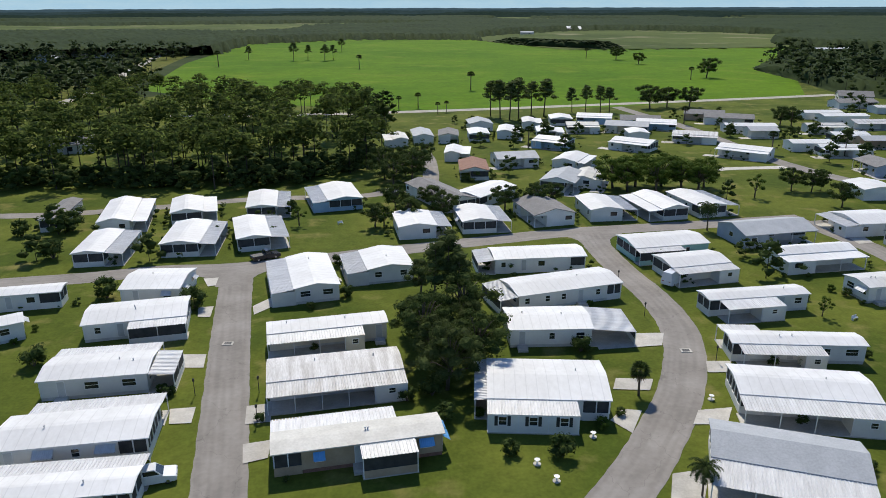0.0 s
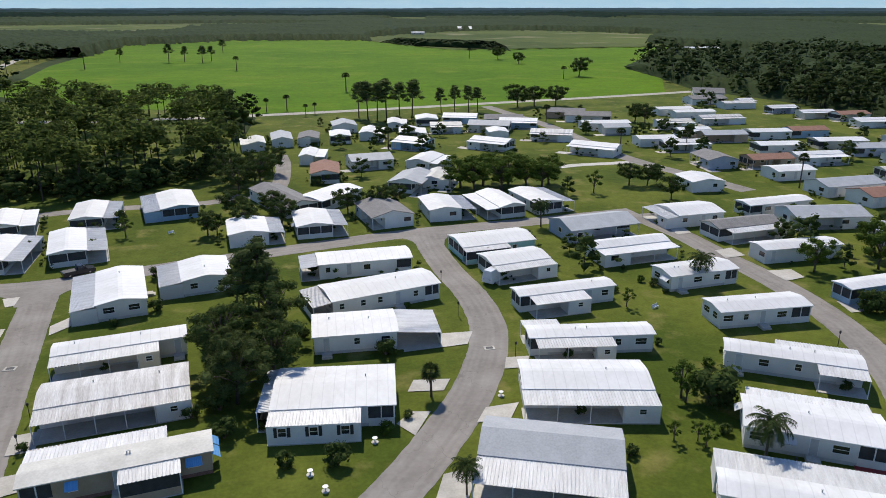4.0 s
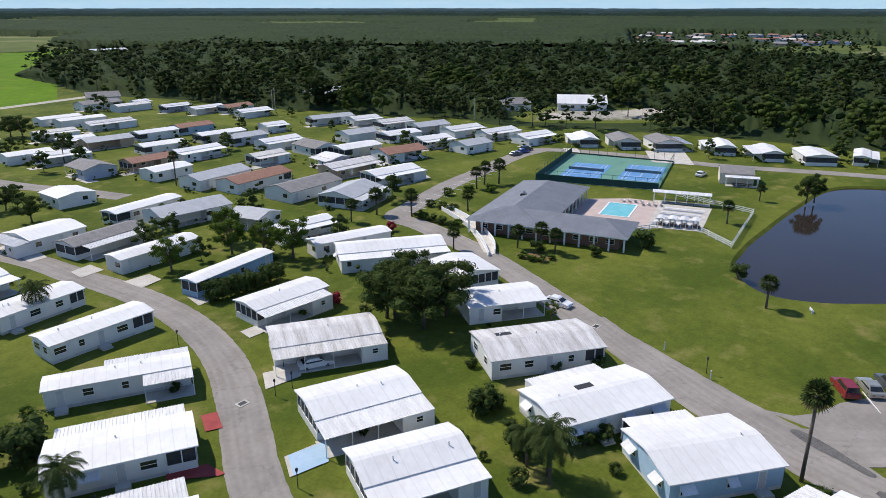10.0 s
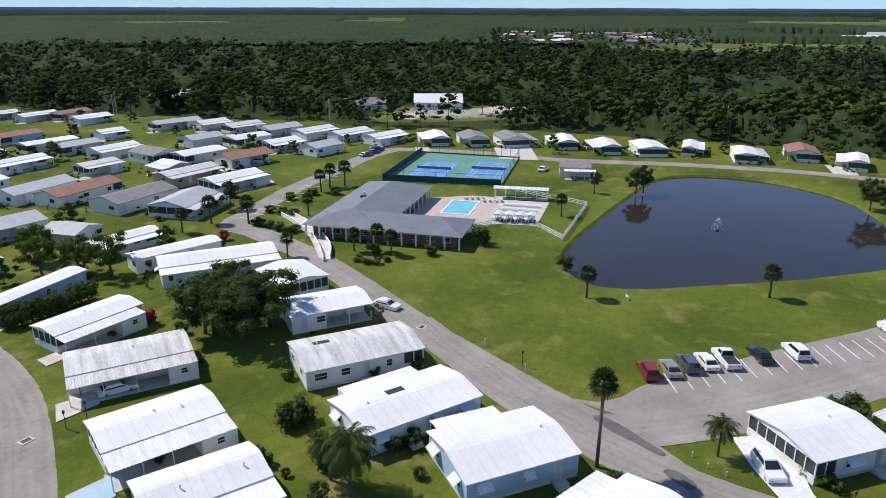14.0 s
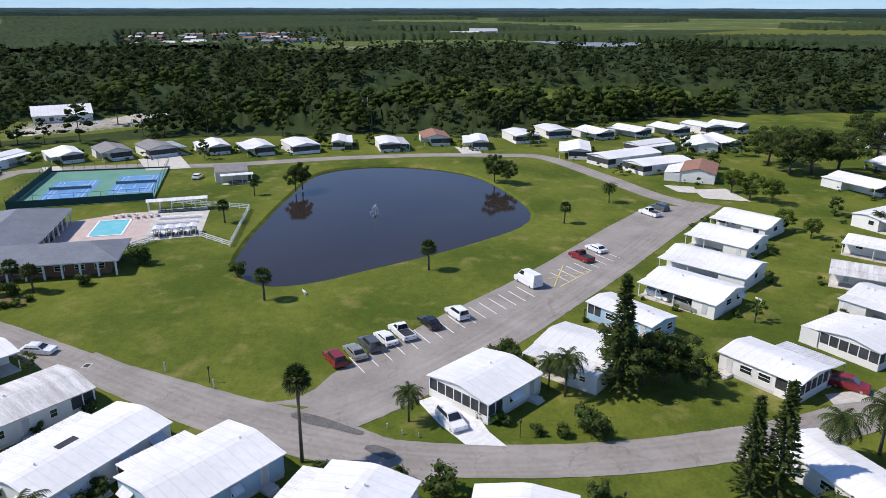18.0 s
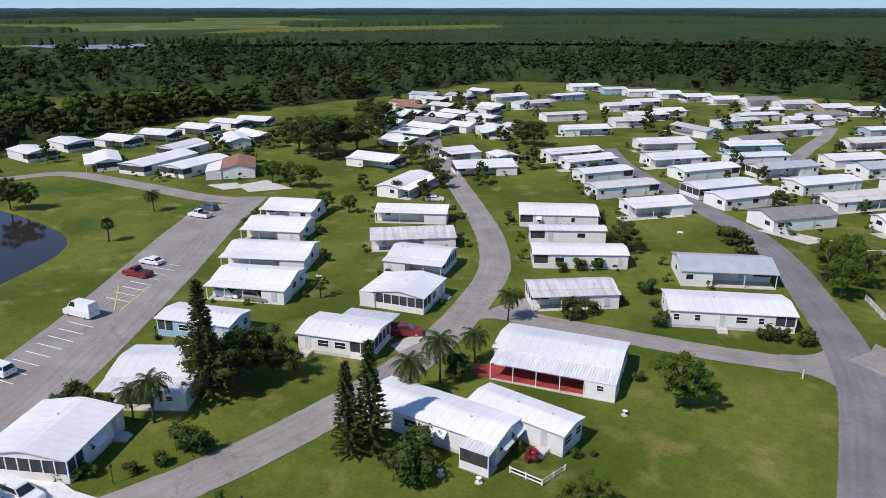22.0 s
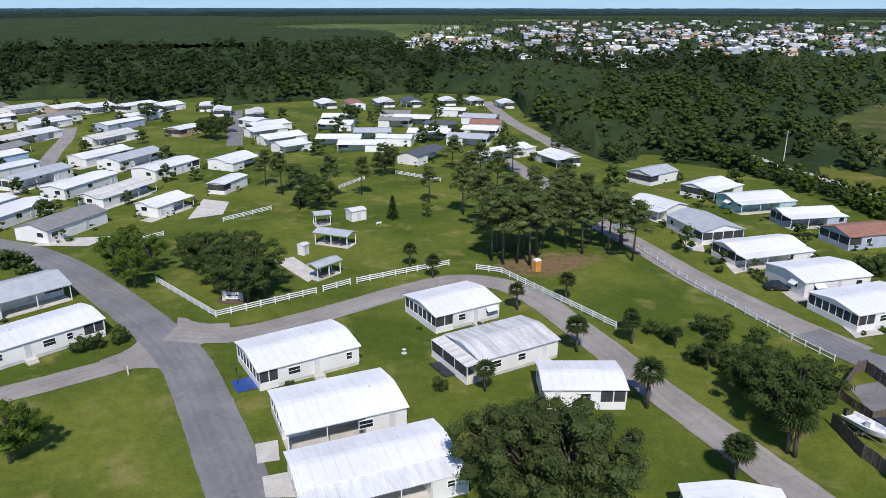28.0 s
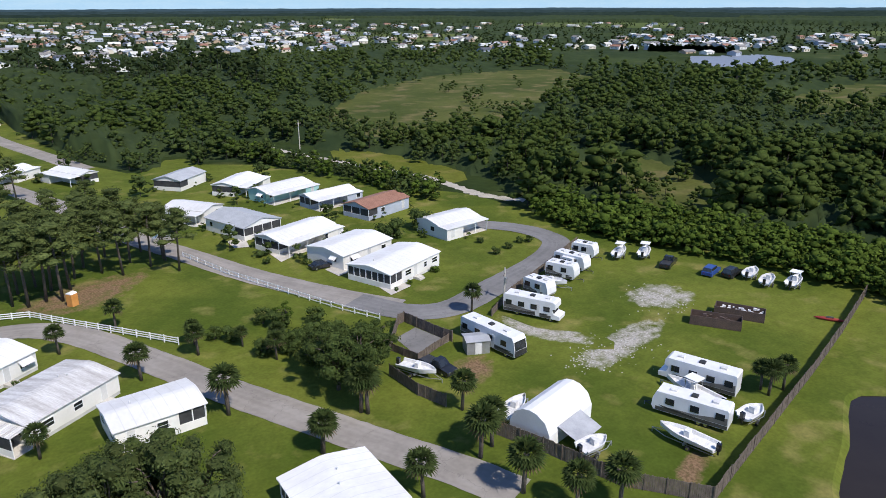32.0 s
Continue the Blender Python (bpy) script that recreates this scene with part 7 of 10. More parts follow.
slab("deck", [(46.6, -95.4), (41.8, -97.2), (41.6, -92.6), (44.5, -91.9)], "dark garden deck behind a home", "dark", 0.15)
worn_patch("flower_bed", ring([(146.0, 69.5), (148.8, 67.0), (148.6, 62.1), (145.1, 60.5), (143.1, 63.3), (143.6, 67.4)], 1), 0.03, "dirt_turf", "planted bed of low shrubs before the clubhouse", "flower bed")


def ramp(left, right, words):
    """A curved walk with a low white wall on each side."""
    ob = thing("entrance_ramp", pose(0, 0, 0), words, "ramp")
    a, b = spline(left, 1.0), spline(right, 1.0)
    n = min(len(a), len(b))
    a, b = a[np.linspace(0, len(a) - 1, n).astype(int)], b[np.linspace(0, len(b) - 1, n).astype(int)]
    f = Shape()
    for i in range(n - 1):
        f.prism([tuple(a[i]), tuple(a[i + 1]), tuple(b[i + 1]), tuple(b[i])][::-1], -0.05, 0.13, "concrete")
    part("floor", f, ob)
    for line in (a, b):
        w = Shape()
        for i in range(n - 1):
            d = (line[i + 1] - line[i]) / (np.hypot(*(line[i + 1] - line[i])) + 1e-6)
            k = np.array([-d[1], d[0]]) * 0.1
            w.prism([tuple(line[i] - k), tuple(line[i + 1] - k), tuple(line[i + 1] + k), tuple(line[i] + k)], 0, 0.95, "trim")
        part("side_wall", w, ob, "low white wall")


ramp([(159.4, 99.3), (155.3, 91.0), (150.3, 82.6), (145.7, 77.0), (140.3, 71.5)], [(161.8, 99.7), (157.5, 89.9), (152.6, 82.0), (147.3, 75.5), (142.2, 71.4)], "curved pale entrance ramp with low white walls")

# patches and covers in the roads
for i, d in enumerate(([(114.5, 10.6), (115.4, 10), (114.5, 7), (112.6, 3.3), (111.7, 1.6), (111.1, 2.2), (112.1, 5), (113, 8.1)], [(108.5, 1.1), (109.3, 0.1), (108, -2.4), (106.7, -1.8)])):
    sheet("road_patch", ring(d, 0.5), 0.098 + 0.001 * i, "patch", "dark stained asphalt patch", "road patch")
for x, y in ((-30.4, 90.9), (33.4, 88.3), (78.7, 62.3), (125.3, 40.6)):
    d = Shape()
    d.box(x - 0.75, x + 0.75, y - 0.55, y + 0.55, 0.0, 0.10, "concrete")
    d.box(x - 0.5, x + 0.5, y - 0.35, y + 0.35, 0.09, 0.106, "dark")
    tagged(new("drain_cover", d.mesh("drain_cover")), "square drain cover in a concrete frame", "drain cover")


# ---- clubhouse, pool and courts ----
def clubhouse():
    ob = thing("clubhouse", pose(149.4, 84.4, 0, 0, 0, math.degrees(math.atan2(-0.963, 0.269))), "brick clubhouse with broad blue-grey shingle hip roof", "clubhouse")
    b = Shape()
    b.box(1.6, 31.5, 1.8, 11.0, -0.03, 2.75, "brick")
    part("wall", b, ob)
    b = Shape()
    b.box(1.6, 15.5, 11.0, 36.5, -0.03, 2.75, "brick")
    part("wall", b, ob)

    def hip(x0, x1, y0, y1, z, rise, run):
        s = Shape()
        if x1 - x0 > y1 - y0:
            m = (y0 + y1) / 2
            r0, r1 = (x0 + run, m, z + rise), (x1 - run, m, z + rise)
        else:
            m = (x0 + x1) / 2
            r0, r1 = (m, y0 + run, z + rise), (m, y1 - run, z + rise)
        a, b2, c, d = (x0, y0, z), (x1, y0, z), (x1, y1, z), (x0, y1, z)
        if x1 - x0 > y1 - y0:
            fs = [(a, b2, r1, r0), (b2, c, r1), (c, d, r0, r1), (d, a, r0)]
        else:
            fs = [(a, b2, r0), (b2, c, r1, r0), (c, d, r1), (d, a, r0, r1)]
        for f in fs:
            s.face(f, "roof_club")
        s.face([d, c, b2, a], "trim")
        for p, q in ((a, b2), (b2, c), (c, d), (d, a)):
            s.face([p, (p[0], p[1], z - 0.22), (q[0], q[1], z - 0.22), q], "trim")
        return s

    part("roof", hip(0, 33.5, 0, 12.8, 2.95, 1.9, 6), ob)
    part("roof", hip(0.01, 17.0, 0.01, 38.5, 2.97, 2.3, 7), ob)
    col = Shape()
    col.box(-0.15, 0.15, -0.15, 0.15, 0, 2.8, "trim")
    cm = col.mesh("column")
    for i in range(12):
        q = part("column", cm, ob)
        q.location = (0.6 + i * 2.93, 0.5, 0)
    for i in range(8):
        q = part("column", cm, ob)
        q.location = (16.6, 14 + i * 3.3, 0)
    for i in range(9):
        put_window(ob, 3.5 + i * 3.3, 1.8, 1.5, 0, 1.7, 1.05)
    for i in range(6):
        put_window(ob, 15.5, 14 + i * 3.8, 1.5, 90, 1.7, 1.05)
    v = Shape()
    v.tube([(0, 0, 0), (0, 0, 0.5)], [0.3, 0.3], "sheet_white", 8)
    q = part("roof_vent", v, ob)
    q.location = (6, 20, 4.7)
    v = Shape()
    v.box(-0.6, 0.6, -0.5, 0.5, -0.4, 0.5, "dark")
    q = part("roof_vent", v, ob, "dark roof vent")
    q.location = (7, 17, 4.7)


clubhouse()
sheet("pool_deck", [(171.5, 73.5), (189.5, 79.5), (197.5, 70.5), (199.5, 62.5), (176.5, 55.5)], 0.06, "deck", "pinkish concrete deck round the pool", "pool deck")
pool = thing("swimming_pool", pose(186.2, 67.9, 0, 0, 0, 15.5), "turquoise swimming pool with a pale coping", "swimming pool")
s = Shape()
for x0, x1, y0, y1 in ((-6, 6, -3.5, -3.1), (-6, 6, 3.1, 3.5), (-6, -5.6, -3.1, 3.1), (5.6, 6, -3.1, 3.1)):
    s.box(x0, x1, y0, y1, -0.05, 0.14, "trim")
part("coping", s, pool)
s = Shape()
s.box(-5.6, 5.6, -3.1, 3.1, -0.02, 0.085, "pool_water")
part("pool_water", s, pool)
for i in range(8):
    c = thing("sun_lounger", pose(193.6 + 0.6 * (i % 4) * 1.1, 70.5 - i * 1.25, 0.06, 0, 0, 195 + 8 * (i % 3)), "white sun lounger beside the pool", "lounger", "loungers round the pool")
    f = Shape()
    f.box(-0.9, 0.4, -0.3, 0.3, 0.28, 0.36, "canvas")
    part("seat", f, c)
    f = Shape()
    f.box(-0.03, 0.65, -0.3, 0.3, -0.03, 0.04, "canvas")
    q = part("backrest", f, c)
    q.matrix_local = pose(0.38, 0, 0.34, 0, -40, 0)
    f = Shape()
    f.box(-0.03, 0.03, -0.03, 0.03, 0, 0.29, "trim")
    fm = f.mesh("leg")
    for px in (-0.8, 0.3):
        for py in (-0.25, 0.25):
            q = part("leg", fm, c)
            q.location = (px, py, 0)

COURT = [(199.0, 99.2), (238.2, 110.9), (246.0, 80.0), (209.7, 68.7)]
sheet("tennis_courts", COURT, 0.05, "court_green", "green hard court surface", "tennis court")


def court(cx, cy, yaw):
    ob = thing("tennis_court", pose(cx, cy, 0.055, 0, 0, yaw), "blue hard tennis court with white lines and a net", "tennis court", "tennis courts")
    s = Shape()
    s.box(-10.4, 10.4, -5.5, 5.5, -0.04, 0.02, "court_blue")
    part("surface", s, ob)
    line = {}
    for x0, x1, y0, y1 in ((-9.5, 9.5, -4.4, -4.28), (-9.5, 9.5, 4.28, 4.4), (-9.5, 9.5, -3.3, -3.2), (-9.5, 9.5, 3.2, 3.3), (-9.5, -9.38, -4.28, 4.28), (9.38, 9.5, -4.28, 4.28), (-5.2, -5.1, -3.2, 3.2), (5.1, 5.2, -3.2, 3.2), (-5.1, 5.1, -0.05, 0.05)):
        l = Shape()
        l.box(x0, x1, y0, y1, 0.015, 0.028, "line_paint")
        part("line", l, ob)
    n = Shape()
    n.box(-0.02, 0.02, -5.0, 5.0, 0.1, 0.86, "court_net")
    n.box(-0.03, 0.03, -5.0, 5.0, 0.86, 0.93, "line_paint")
    part("net", n, ob)
    for sy in (-5.05, 5.05):
        p = Shape()
        p.tube([(0, sy, 0), (0, sy, 1.0)], [0.04, 0.04], "dark", 6)
        part("net_post", p, ob)


court(218.5, 94.6, 16.5)
court(226.0, 80.6, 16.5)
cf = thing("court_fence", pose(0, 0, 0), "tall dark green windscreen fence round the courts", "fence", kind="structure")
p = Shape()
p.tube([(0, 0, -0.1), (0, 0, 3.1)], [0.045, 0.045], "mesh_green", 6)
pm = p.mesh("post")
for (ax, ay), (bx, by), cover in zip(COURT, COURT[1:] + COURT[:1], (1, 0, 0, 1)):
    d = math.hypot(bx - ax, by - ay)
    n = round(d / 3)
    w = math.degrees(math.atan2(by - ay, bx - ax))
    for i in range(n):
        q = part("post", pm, cf)
        q.location = (ax + (bx - ax) * i / n, ay + (by - ay) * i / n, 0)
        t = Shape()
        t.box(0.03, d / n - 0.03, -0.015, 0.015, 0.1, 1.9 if cover else 0.5, "mesh_green")
        t.box(0.03, d / n - 0.03, -0.02, 0.02, 3.0, 3.06, "mesh_green")
        q = part("windscreen", t, cf)
        q.matrix_local = pose(ax + (bx - ax) * i / n, ay + (by - ay) * i / n, 0, 0, 0, w)

sheet("shuffleboard_pad", [(177.5, 57.0), (197.5, 63.0), (201.0, 51.5), (181.5, 46.5)], 0.065, "concrete", "pale concrete pad of the shuffleboard courts", "court")
for i in range(8):
    l = Shape()
    l.box(-4.5, 4.5, -0.55, 0.55, 0, 0.03, "sheet_white" if i % 2 else "steel")
    ob = new("shuffleboard_lane", l.mesh("shuffleboard_lane"))
    ob.matrix_world = pose(182.3 + i * 2.0, 53.0 + i * 0.45, 0.07, 0, 0, -74)
    tagged(ob, "smooth shuffleboard lane on the pad", "court lane", "shuffleboard lanes")
pavilion(201.0, 59.0, -70, 13, 2.4, "long white shade roof beside the shuffleboard lanes", 2.7, "sheet_white")
for i in range(4):
    pavilion(180.8 + i * 0.9, 55.2 - i * 2.2, 16, 2.6, 1.2, "small white shade over a bench", 1.9, "sheet_white")
rail_fence([(206.5, 62.5), (202.4, 42.6), (174.9, 38.0), (181.0, 46.4)], "white rail fence round the shuffleboard lawn", 1.3, 2.6, 3)
rail_fence([(177.5, 54.5), (172.0, 57.5)], "white rail fence beside the pool", 1.3, 2.0, 3)
hut(233.5, 57.3, -68, 8.5, 9, "long maintenance shed with dark roof and pale walls", 2.8, "wall_cream", "roof_grey", "maintenance_shed", "shed", 0.14)
pavilion(228.0, 53.8, -68, 8.0, 2.2, "pale lean-to roof beside the maintenance shed", 2.5, "sheet_white")

# ---- parking bays and cars ----
BAY0, BAY1 = np.array([(129.5, 6.3)][0]), np.array([(156.4, -17.7)][0])
along = (BAY1 - BAY0) / 15
across = np.array([along[1], -along[0]]) / np.hypot(*along)
if across[0] > 0:
    across = -across
slant = (across * 0.9 + along / np.hypot(*along) * -0.25)
for i in range(27):
    if 16 <= i <= 18:
        continue
    a = BAY0 + along * i
    l = Shape()
    l.box(0, 5.0, -0.06, 0.06, 0.02, 0.072, "line_paint")
    ob = new("bay_line", l.mesh("bay_line"))
    ob.matrix_world = pose(a[0], a[1], 0, 0, 0, math.degrees(math.atan2(slant[1], slant[0])))
    tagged(ob, "white painted parking bay line", "road marking", "parking bay lines", "structure")
for a, b in (([(157, -24.1)][0], [(167.7, -26.8)][0]), ([(160.4, -23.3)][0], [(164.7, -31.3)][0]), ([(156.9, -25.1)][0], [(164.7, -31.3)][0])):
    l = Shape()
    d = math.hypot(b[0] - a[0], b[1] - a[1])
    l.box(0, d, -0.1, 0.1, 0.02, 0.076, "line_yellow")
    ob = new("bay_line", l.mesh("bay_line"))
    ob.matrix_world = pose(a[0], a[1], 0, 0, 0, math.degrees(math.atan2(b[1] - a[1], b[0] - a[0])))
    tagged(ob, "faded yellow painted bay line", "road marking", "parking bay lines", "structure")
face_lake = math.degrees(math.atan2(-slant[1], -slant[0]))
for x, y, paint, kind, words in ((128.1, 8, "car_red", "suv", "dark red sport utility car in a bay"), (130.3, 5.7, "car_silver", "sedan", "silver sedan parked in a bay"), (132.7, 4, "car_grey", "suv", "dark grey sport utility car in a bay"),
                                 (134.7, 2, "car_white", "sedan", "white sedan parked in a bay"), (136.8, -0.1, "car_white", "pickup", "white pickup parked in a bay"), (140.3, -3.9, "car_black", "sedan", "black sedan parked in a bay"),
                                 (143.9, -7.9, "car_white", "suv", "white hatchback parked in a bay"), (158, -19.7, "car_white", "van", "white work van parked in a bay"), (171.2, -30.6, "car_red", "pickup", "red pickup parked in a bay"),
                                 (176.3, -34.1, "car_white", "sedan", "white sedan parked in a bay"), (202.5, -50.4, "car_white", "pickup", "white pickup parked at the road end"), (207.3, -53.7, "car_grey", "suv", "dark car parked at the road end")):
    car(x, y, face_lake, paint, kind, words)
for x, y, yaw, paint, kind, words in ((114, -8.1, -149.7, "car_white", "suv", "white hatchback with dark roof on a driveway"), (-33.5, 126.8, 34.5, "car_black", "pickup", "black pickup before a mobile home"),
                                      (-29.1, 60.2, 16.8, "car_white", "suv", "white car under a carport"), (39.6, 114, 46, "car_white", "van", "white van beside a mobile home"),
                                      (90.6, 63, -24.9, "car_white", "sedan", "white car under a carport"), (128.7, 49.2, -89.1, "car_white", "sedan", "white car beside a mobile home"),
                                      (153, -40.8, -142.1, "car_white", "suv", "white car under a carport"), (148.6, -44.1, -139.8, "car_silver", "suv", "pale car under a carport"),
                                      (124.4, -57.5, -123.4, "car_red", "suv", "red car beside a mobile home"), (184.9, -102, -124.9, "car_white", "sedan", "white car parked by the lane"),
                                      (5.7, -155.9, 167.3, "car_silver", "sedan", "silver car before a mobile home"), (-11.9, -122, 178.6, "car_black", "sedan", "dark car before a carport"),
                                      (224.1, 123, -11, "car_grey", "sedan", "grey car in the clubhouse bays"), (229, 123.6, -15.5, "car_blue", "sedan", "dark blue car in the clubhouse bays"),
                                      (232.8, 124.8, -10.4, "car_black", "suv", "black car in the clubhouse bays"), (233.3, 66.7, 2.8, "car_white", "sedan", "white car before the maintenance shed"),
                                      (208.7, -132, -133.3, "car_white", "suv", "white car before a mobile home"), (198.8, 143.3, -78.4, "car_white", "suv", "white car before a terracotta-roofed home"),
                                      (-5.3, -78.3, 98.5, "car_black", "pickup", "old black pickup in a fenced yard"), (-62.6, -84.1, -159.4, "car_black", "pickup", "black pickup in the storage yard"),
                                      (-64.9, -76.8, -166.7, "car_blue", "suv", "blue car in the storage yard"), (-67, -74, -174.5, "car_black", "suv", "dark car in the storage yard")):
    car(x, y, yaw, paint, kind, words)

# clubhouse bays
for i in range(14):
    a = np.array([(153.5, 106.5)][0]) * (1 - i / 13) + np.array([(204, 119.4)][0]) * i / 13
    l = Shape()
    l.box(0, 5.0, -0.07, 0.07, 0.02, 0.07, "line_paint")
    ob = new("bay_line", l.mesh("bay_line"))
    ob.matrix_world = pose(a[0], a[1], 0, 0, 0, -85.1)
    tagged(ob, "white painted parking bay line", "road marking", "parking bay lines", "structure")
slab("path", [(155.5, 89.7), (157.1, 87.1), (146.4, 75.3), (142, 71.1), (141.6, 73.7), (147.6, 80.2)], "pale concrete path to the clubhouse", "concrete", 0.07)

# ---- storage yard ----
worn_patch("yard_gravel", ring([(-20.8, -69.3), (-31.8, -71.8), (-41.9, -71.5), (-39.1, -67.3), (-30.6, -65.8), (-21.4, -64.9)], 2), 0.010, "gravel_turf", "scattered pale gravel in the yard", "gravel")
worn_patch("yard_gravel", ring([(-45.1, -80.5), (-54.5, -79.7), (-54.3, -71.8), (-47.5, -71.3), (-42.5, -75.1)], 2), 0.012, "gravel_turf", "scattered pale gravel in the yard", "gravel")
worn_patch("yard_gravel", ring([(-23.5, -87.1), (-24.7, -79.7), (-29.2, -73.8), (-27.4, -70.1), (-22.4, -76.2), (-21, -83.1)], 2), 0.014, "gravel_turf", "worn gravel track into the yard", "gravel")
worn_patch("bare_ground", ring([(-11.6, -46.8), (-17.2, -47.5), (-16.2, -45.1), (-11.5, -43.4), (-9.4, -44.5)], 2), 0.016, "dirt_turf", "bare brown ground beside the yard fence", "ground")
worn_patch("bare_ground", ring([(-8.2, -79), (-13.4, -78.1), (-10.9, -73), (-5.3, -71.9)], 2), 0.018, "dirt_turf", "bare brown ground beside the small yard", "ground")
rng = random.Random(8)
chips = Shape()
for cx, cy, r in ((*[(-28.8, -68.3)][0], 7), (*[(-47.2, -74.3)][0], 7), (*[(-22.6, -67.9)][0], 4)):
    for _ in range(110):
        x, y, q = rng.gauss(cx, r * 0.4), rng.gauss(cy, r * 0.4), rng.uniform(0.05, 0.15)
        chips.tube([(x, y, 0), (x, y, q * 0.7)], [q, q * 0.6], "gravel", 5)
tagged(new("rubble", chips.mesh("rubble")), "loose pale stones scattered on the grass", "stones", kind="stuff")
board_fence([(-76.3, -55.6), (-58.3, -51.2), (-43.3, -47.9), (-27.9, -44.8), (-18.9, -43), (-10.2, -41.2)], "weathered grey board fence along the yard", 1.8)
board_fence([(-10.2, -41.2), (-5.3, -48.2), (-3.2, -57), (-1.5, -62.4)], "dark board fence behind the palms", 1.8)
board_fence([(0.5, -80.9), (0.5, -74.6), (-0.6, -70.5)], "brown board fence of a small yard", 1.7)
board_fence([(-3, -86.2), (-9.1, -93.1), (-10.3, -93.4), (-11.5, -85.1), (-11.9, -83.7)], "dark board fence of a small yard", 1.7)
board_fence([(-3.5, -86.9), (-4.6, -81.8), (-8.4, -83.1), (-12.5, -84.4)], "grey picket fence of a small yard", 1.2)
board_fence([(-22.1, -86.8), (-30.7, -91.7), (-42.4, -96.1), (-59.3, -103.4)], "weathered board fence along the lane", 1.3)
slab("yard_pad", [(-6.1, -89.4), (-10.5, -90.7), (-11.6, -83.9), (-5.4, -82.9)], "dark concrete pad in a small yard", "asphalt_dark", 0.05)
motorhome(-15.6, -79.2, 94.4, 10.5, "coach", "long white coach motorhome with black trim")
motorhome(-27.5, -83.2, 113.3, 9.2, "cab", "white and grey cab-over motorhome")
motorhome(-28.7, -55.2, -74, 9.5, "cab", "white cab-over motorhome in the yard")
motorhome(-21.4, -51.3, -72.2, 8.6, "trailer", "white travel trailer with side awning in the yard")
motorhome(-47.6, -93.9, 100.9, 6.4, "trailer", "white travel trailer beside the lane")
motorhome(-54.1, -96.6, 108, 4.6, "trailer", "small white box trailer")
motorhome(-42.7, -91.6, 109.6, 5.5, "trailer", "grey box trailer beside boats")
motorhome(-34, -88.5, 97.8, 5.0, "trailer", "low white folding camper trailer")
boat(-25.4, -53.8, -90.2, 7.5, True, "car_white", "white motorboat with hard top on a trailer")
boat(-16.4, -48.4, -80.7, 6.4, False, "car_white", "white motorboat on a trailer in the yard")
boat(-38, -89.8, 114.4, 5.6, False, "car_white", "white motorboat on a trailer beside the lane")
boat(-5.7, -64.2, -161.5, 5.2, False, "steel", "grey motorboat on a trailer beside a tent")
boat(-7.3, -53.6, 174.9, 3.6, False, "car_white", "small white boat on the grass")
boat(-26.4, -46.7, 175.9, 3.4, False, "car_white", "small white boat beside the fence")
boat(-59.3, -92.6, -156.2, 5.0, True, "car_white", "white boat under a small canopy")
boat(-63, -89.7, -153, 4.6, True, "steel", "small boat with a grey canopy")
boat(-68.6, -71.4, -169.2, 4.0, False, "car_white", "small white boat at the hedge")
boat(-67.6, -67.8, -166.2, 4.0, False, "car_white", "small white boat at the hedge")
boat(-70.4, -64.6, -169.6, 4.6, True, "steel", "small boat under a grey tarpaulin")
boat(-2.4, -78.7, 110.7, 5.6, False, "canvas", "white covered boat in a fenced yard")
tent = thing("storage_tent", pose(-7.7, -60.2, 0, 0, 0, -168.7), "white arched fabric storage tent", "tent")
s = Shape()
sec = [(-2.6, 0), (-2.6, 1.7), (-2.0, 3.0), (-0.9, 3.7), (0, 3.85), (0.9, 3.7), (2.0, 3.0), (2.6, 1.7), (2.6, 0)]
s.along_x(sec, -4.4, 4.4, "canvas")
part("cover", s, tent)
s = Shape()
s.box(4.4, 4.43, -1.6, 1.6, 0, 2.6, "tarp")
part("door_flap", s, tent)
s = Shape()
s.face([(-2.8, -2.6, 2.2), (-2.8, -5.4, 1.2), (1.8, -5.4, 1.1), (1.8, -2.6, 2.2)], "tarp")
part("lean_to_cover", s, tent, "grey tarpaulin lean-to")
hut(-12.9, -79.6, 154.6, 3.2, 2.6, "grey plastic garden shed beside a motorhome", 1.9, "steel", "tarp", "shed", "shed", 0.1)
for (x, y, yaw), words, fill in (((-52, -63.6, 115.4), "dark waste container heaped with white scrap", "sheet_white"), ((-46.4, -64.1, 120.1), "rusty dark waste container with brush", "rust")):
    c = thing("waste_container", pose(x, y, 0, 0, 0, yaw), words, "container", "waste containers")
    s = Shape()
    for a in ((-3.6, 3.6, -1.2, -1.12), (-3.6, 3.6, 1.12, 1.2), (-3.6, -3.52, -1.12, 1.12), (3.52, 3.6, -1.12, 1.12)):
        s.box(*a, 0.05, 1.5, "rust")
    s.box(-3.55, 3.55, -1.15, 1.15, 0.0, 0.2, "rust")
    part("body", s, c)
    s = Shape()
    for _ in range(40):
        x0, y0, z0, e = rng.uniform(-3.3, 3.1), rng.uniform(-1, 0.8), rng.uniform(0.2, 1.3), rng.uniform(0.2, 0.5)
        s.box(x0, x0 + e, y0, y0 + e * 0.7, z0, z0 + e * 0.8, fill)
    part("scrap", s, c)
k = thing("kayak", pose(-61.3, -54.4, 0.0, 0, 0, 117.4), "red kayak lying beside the fence", "kayak")
s = Shape()
s.tube([(-2.2, 0, 0.3), (-1.4, 0, 0.27), (0, 0, 0.27), (1.4, 0, 0.27), (2.2, 0, 0.3)], [0.04, 0.24, 0.30, 0.24, 0.04], "red", 8)
part("hull", s, k, smooth=True)
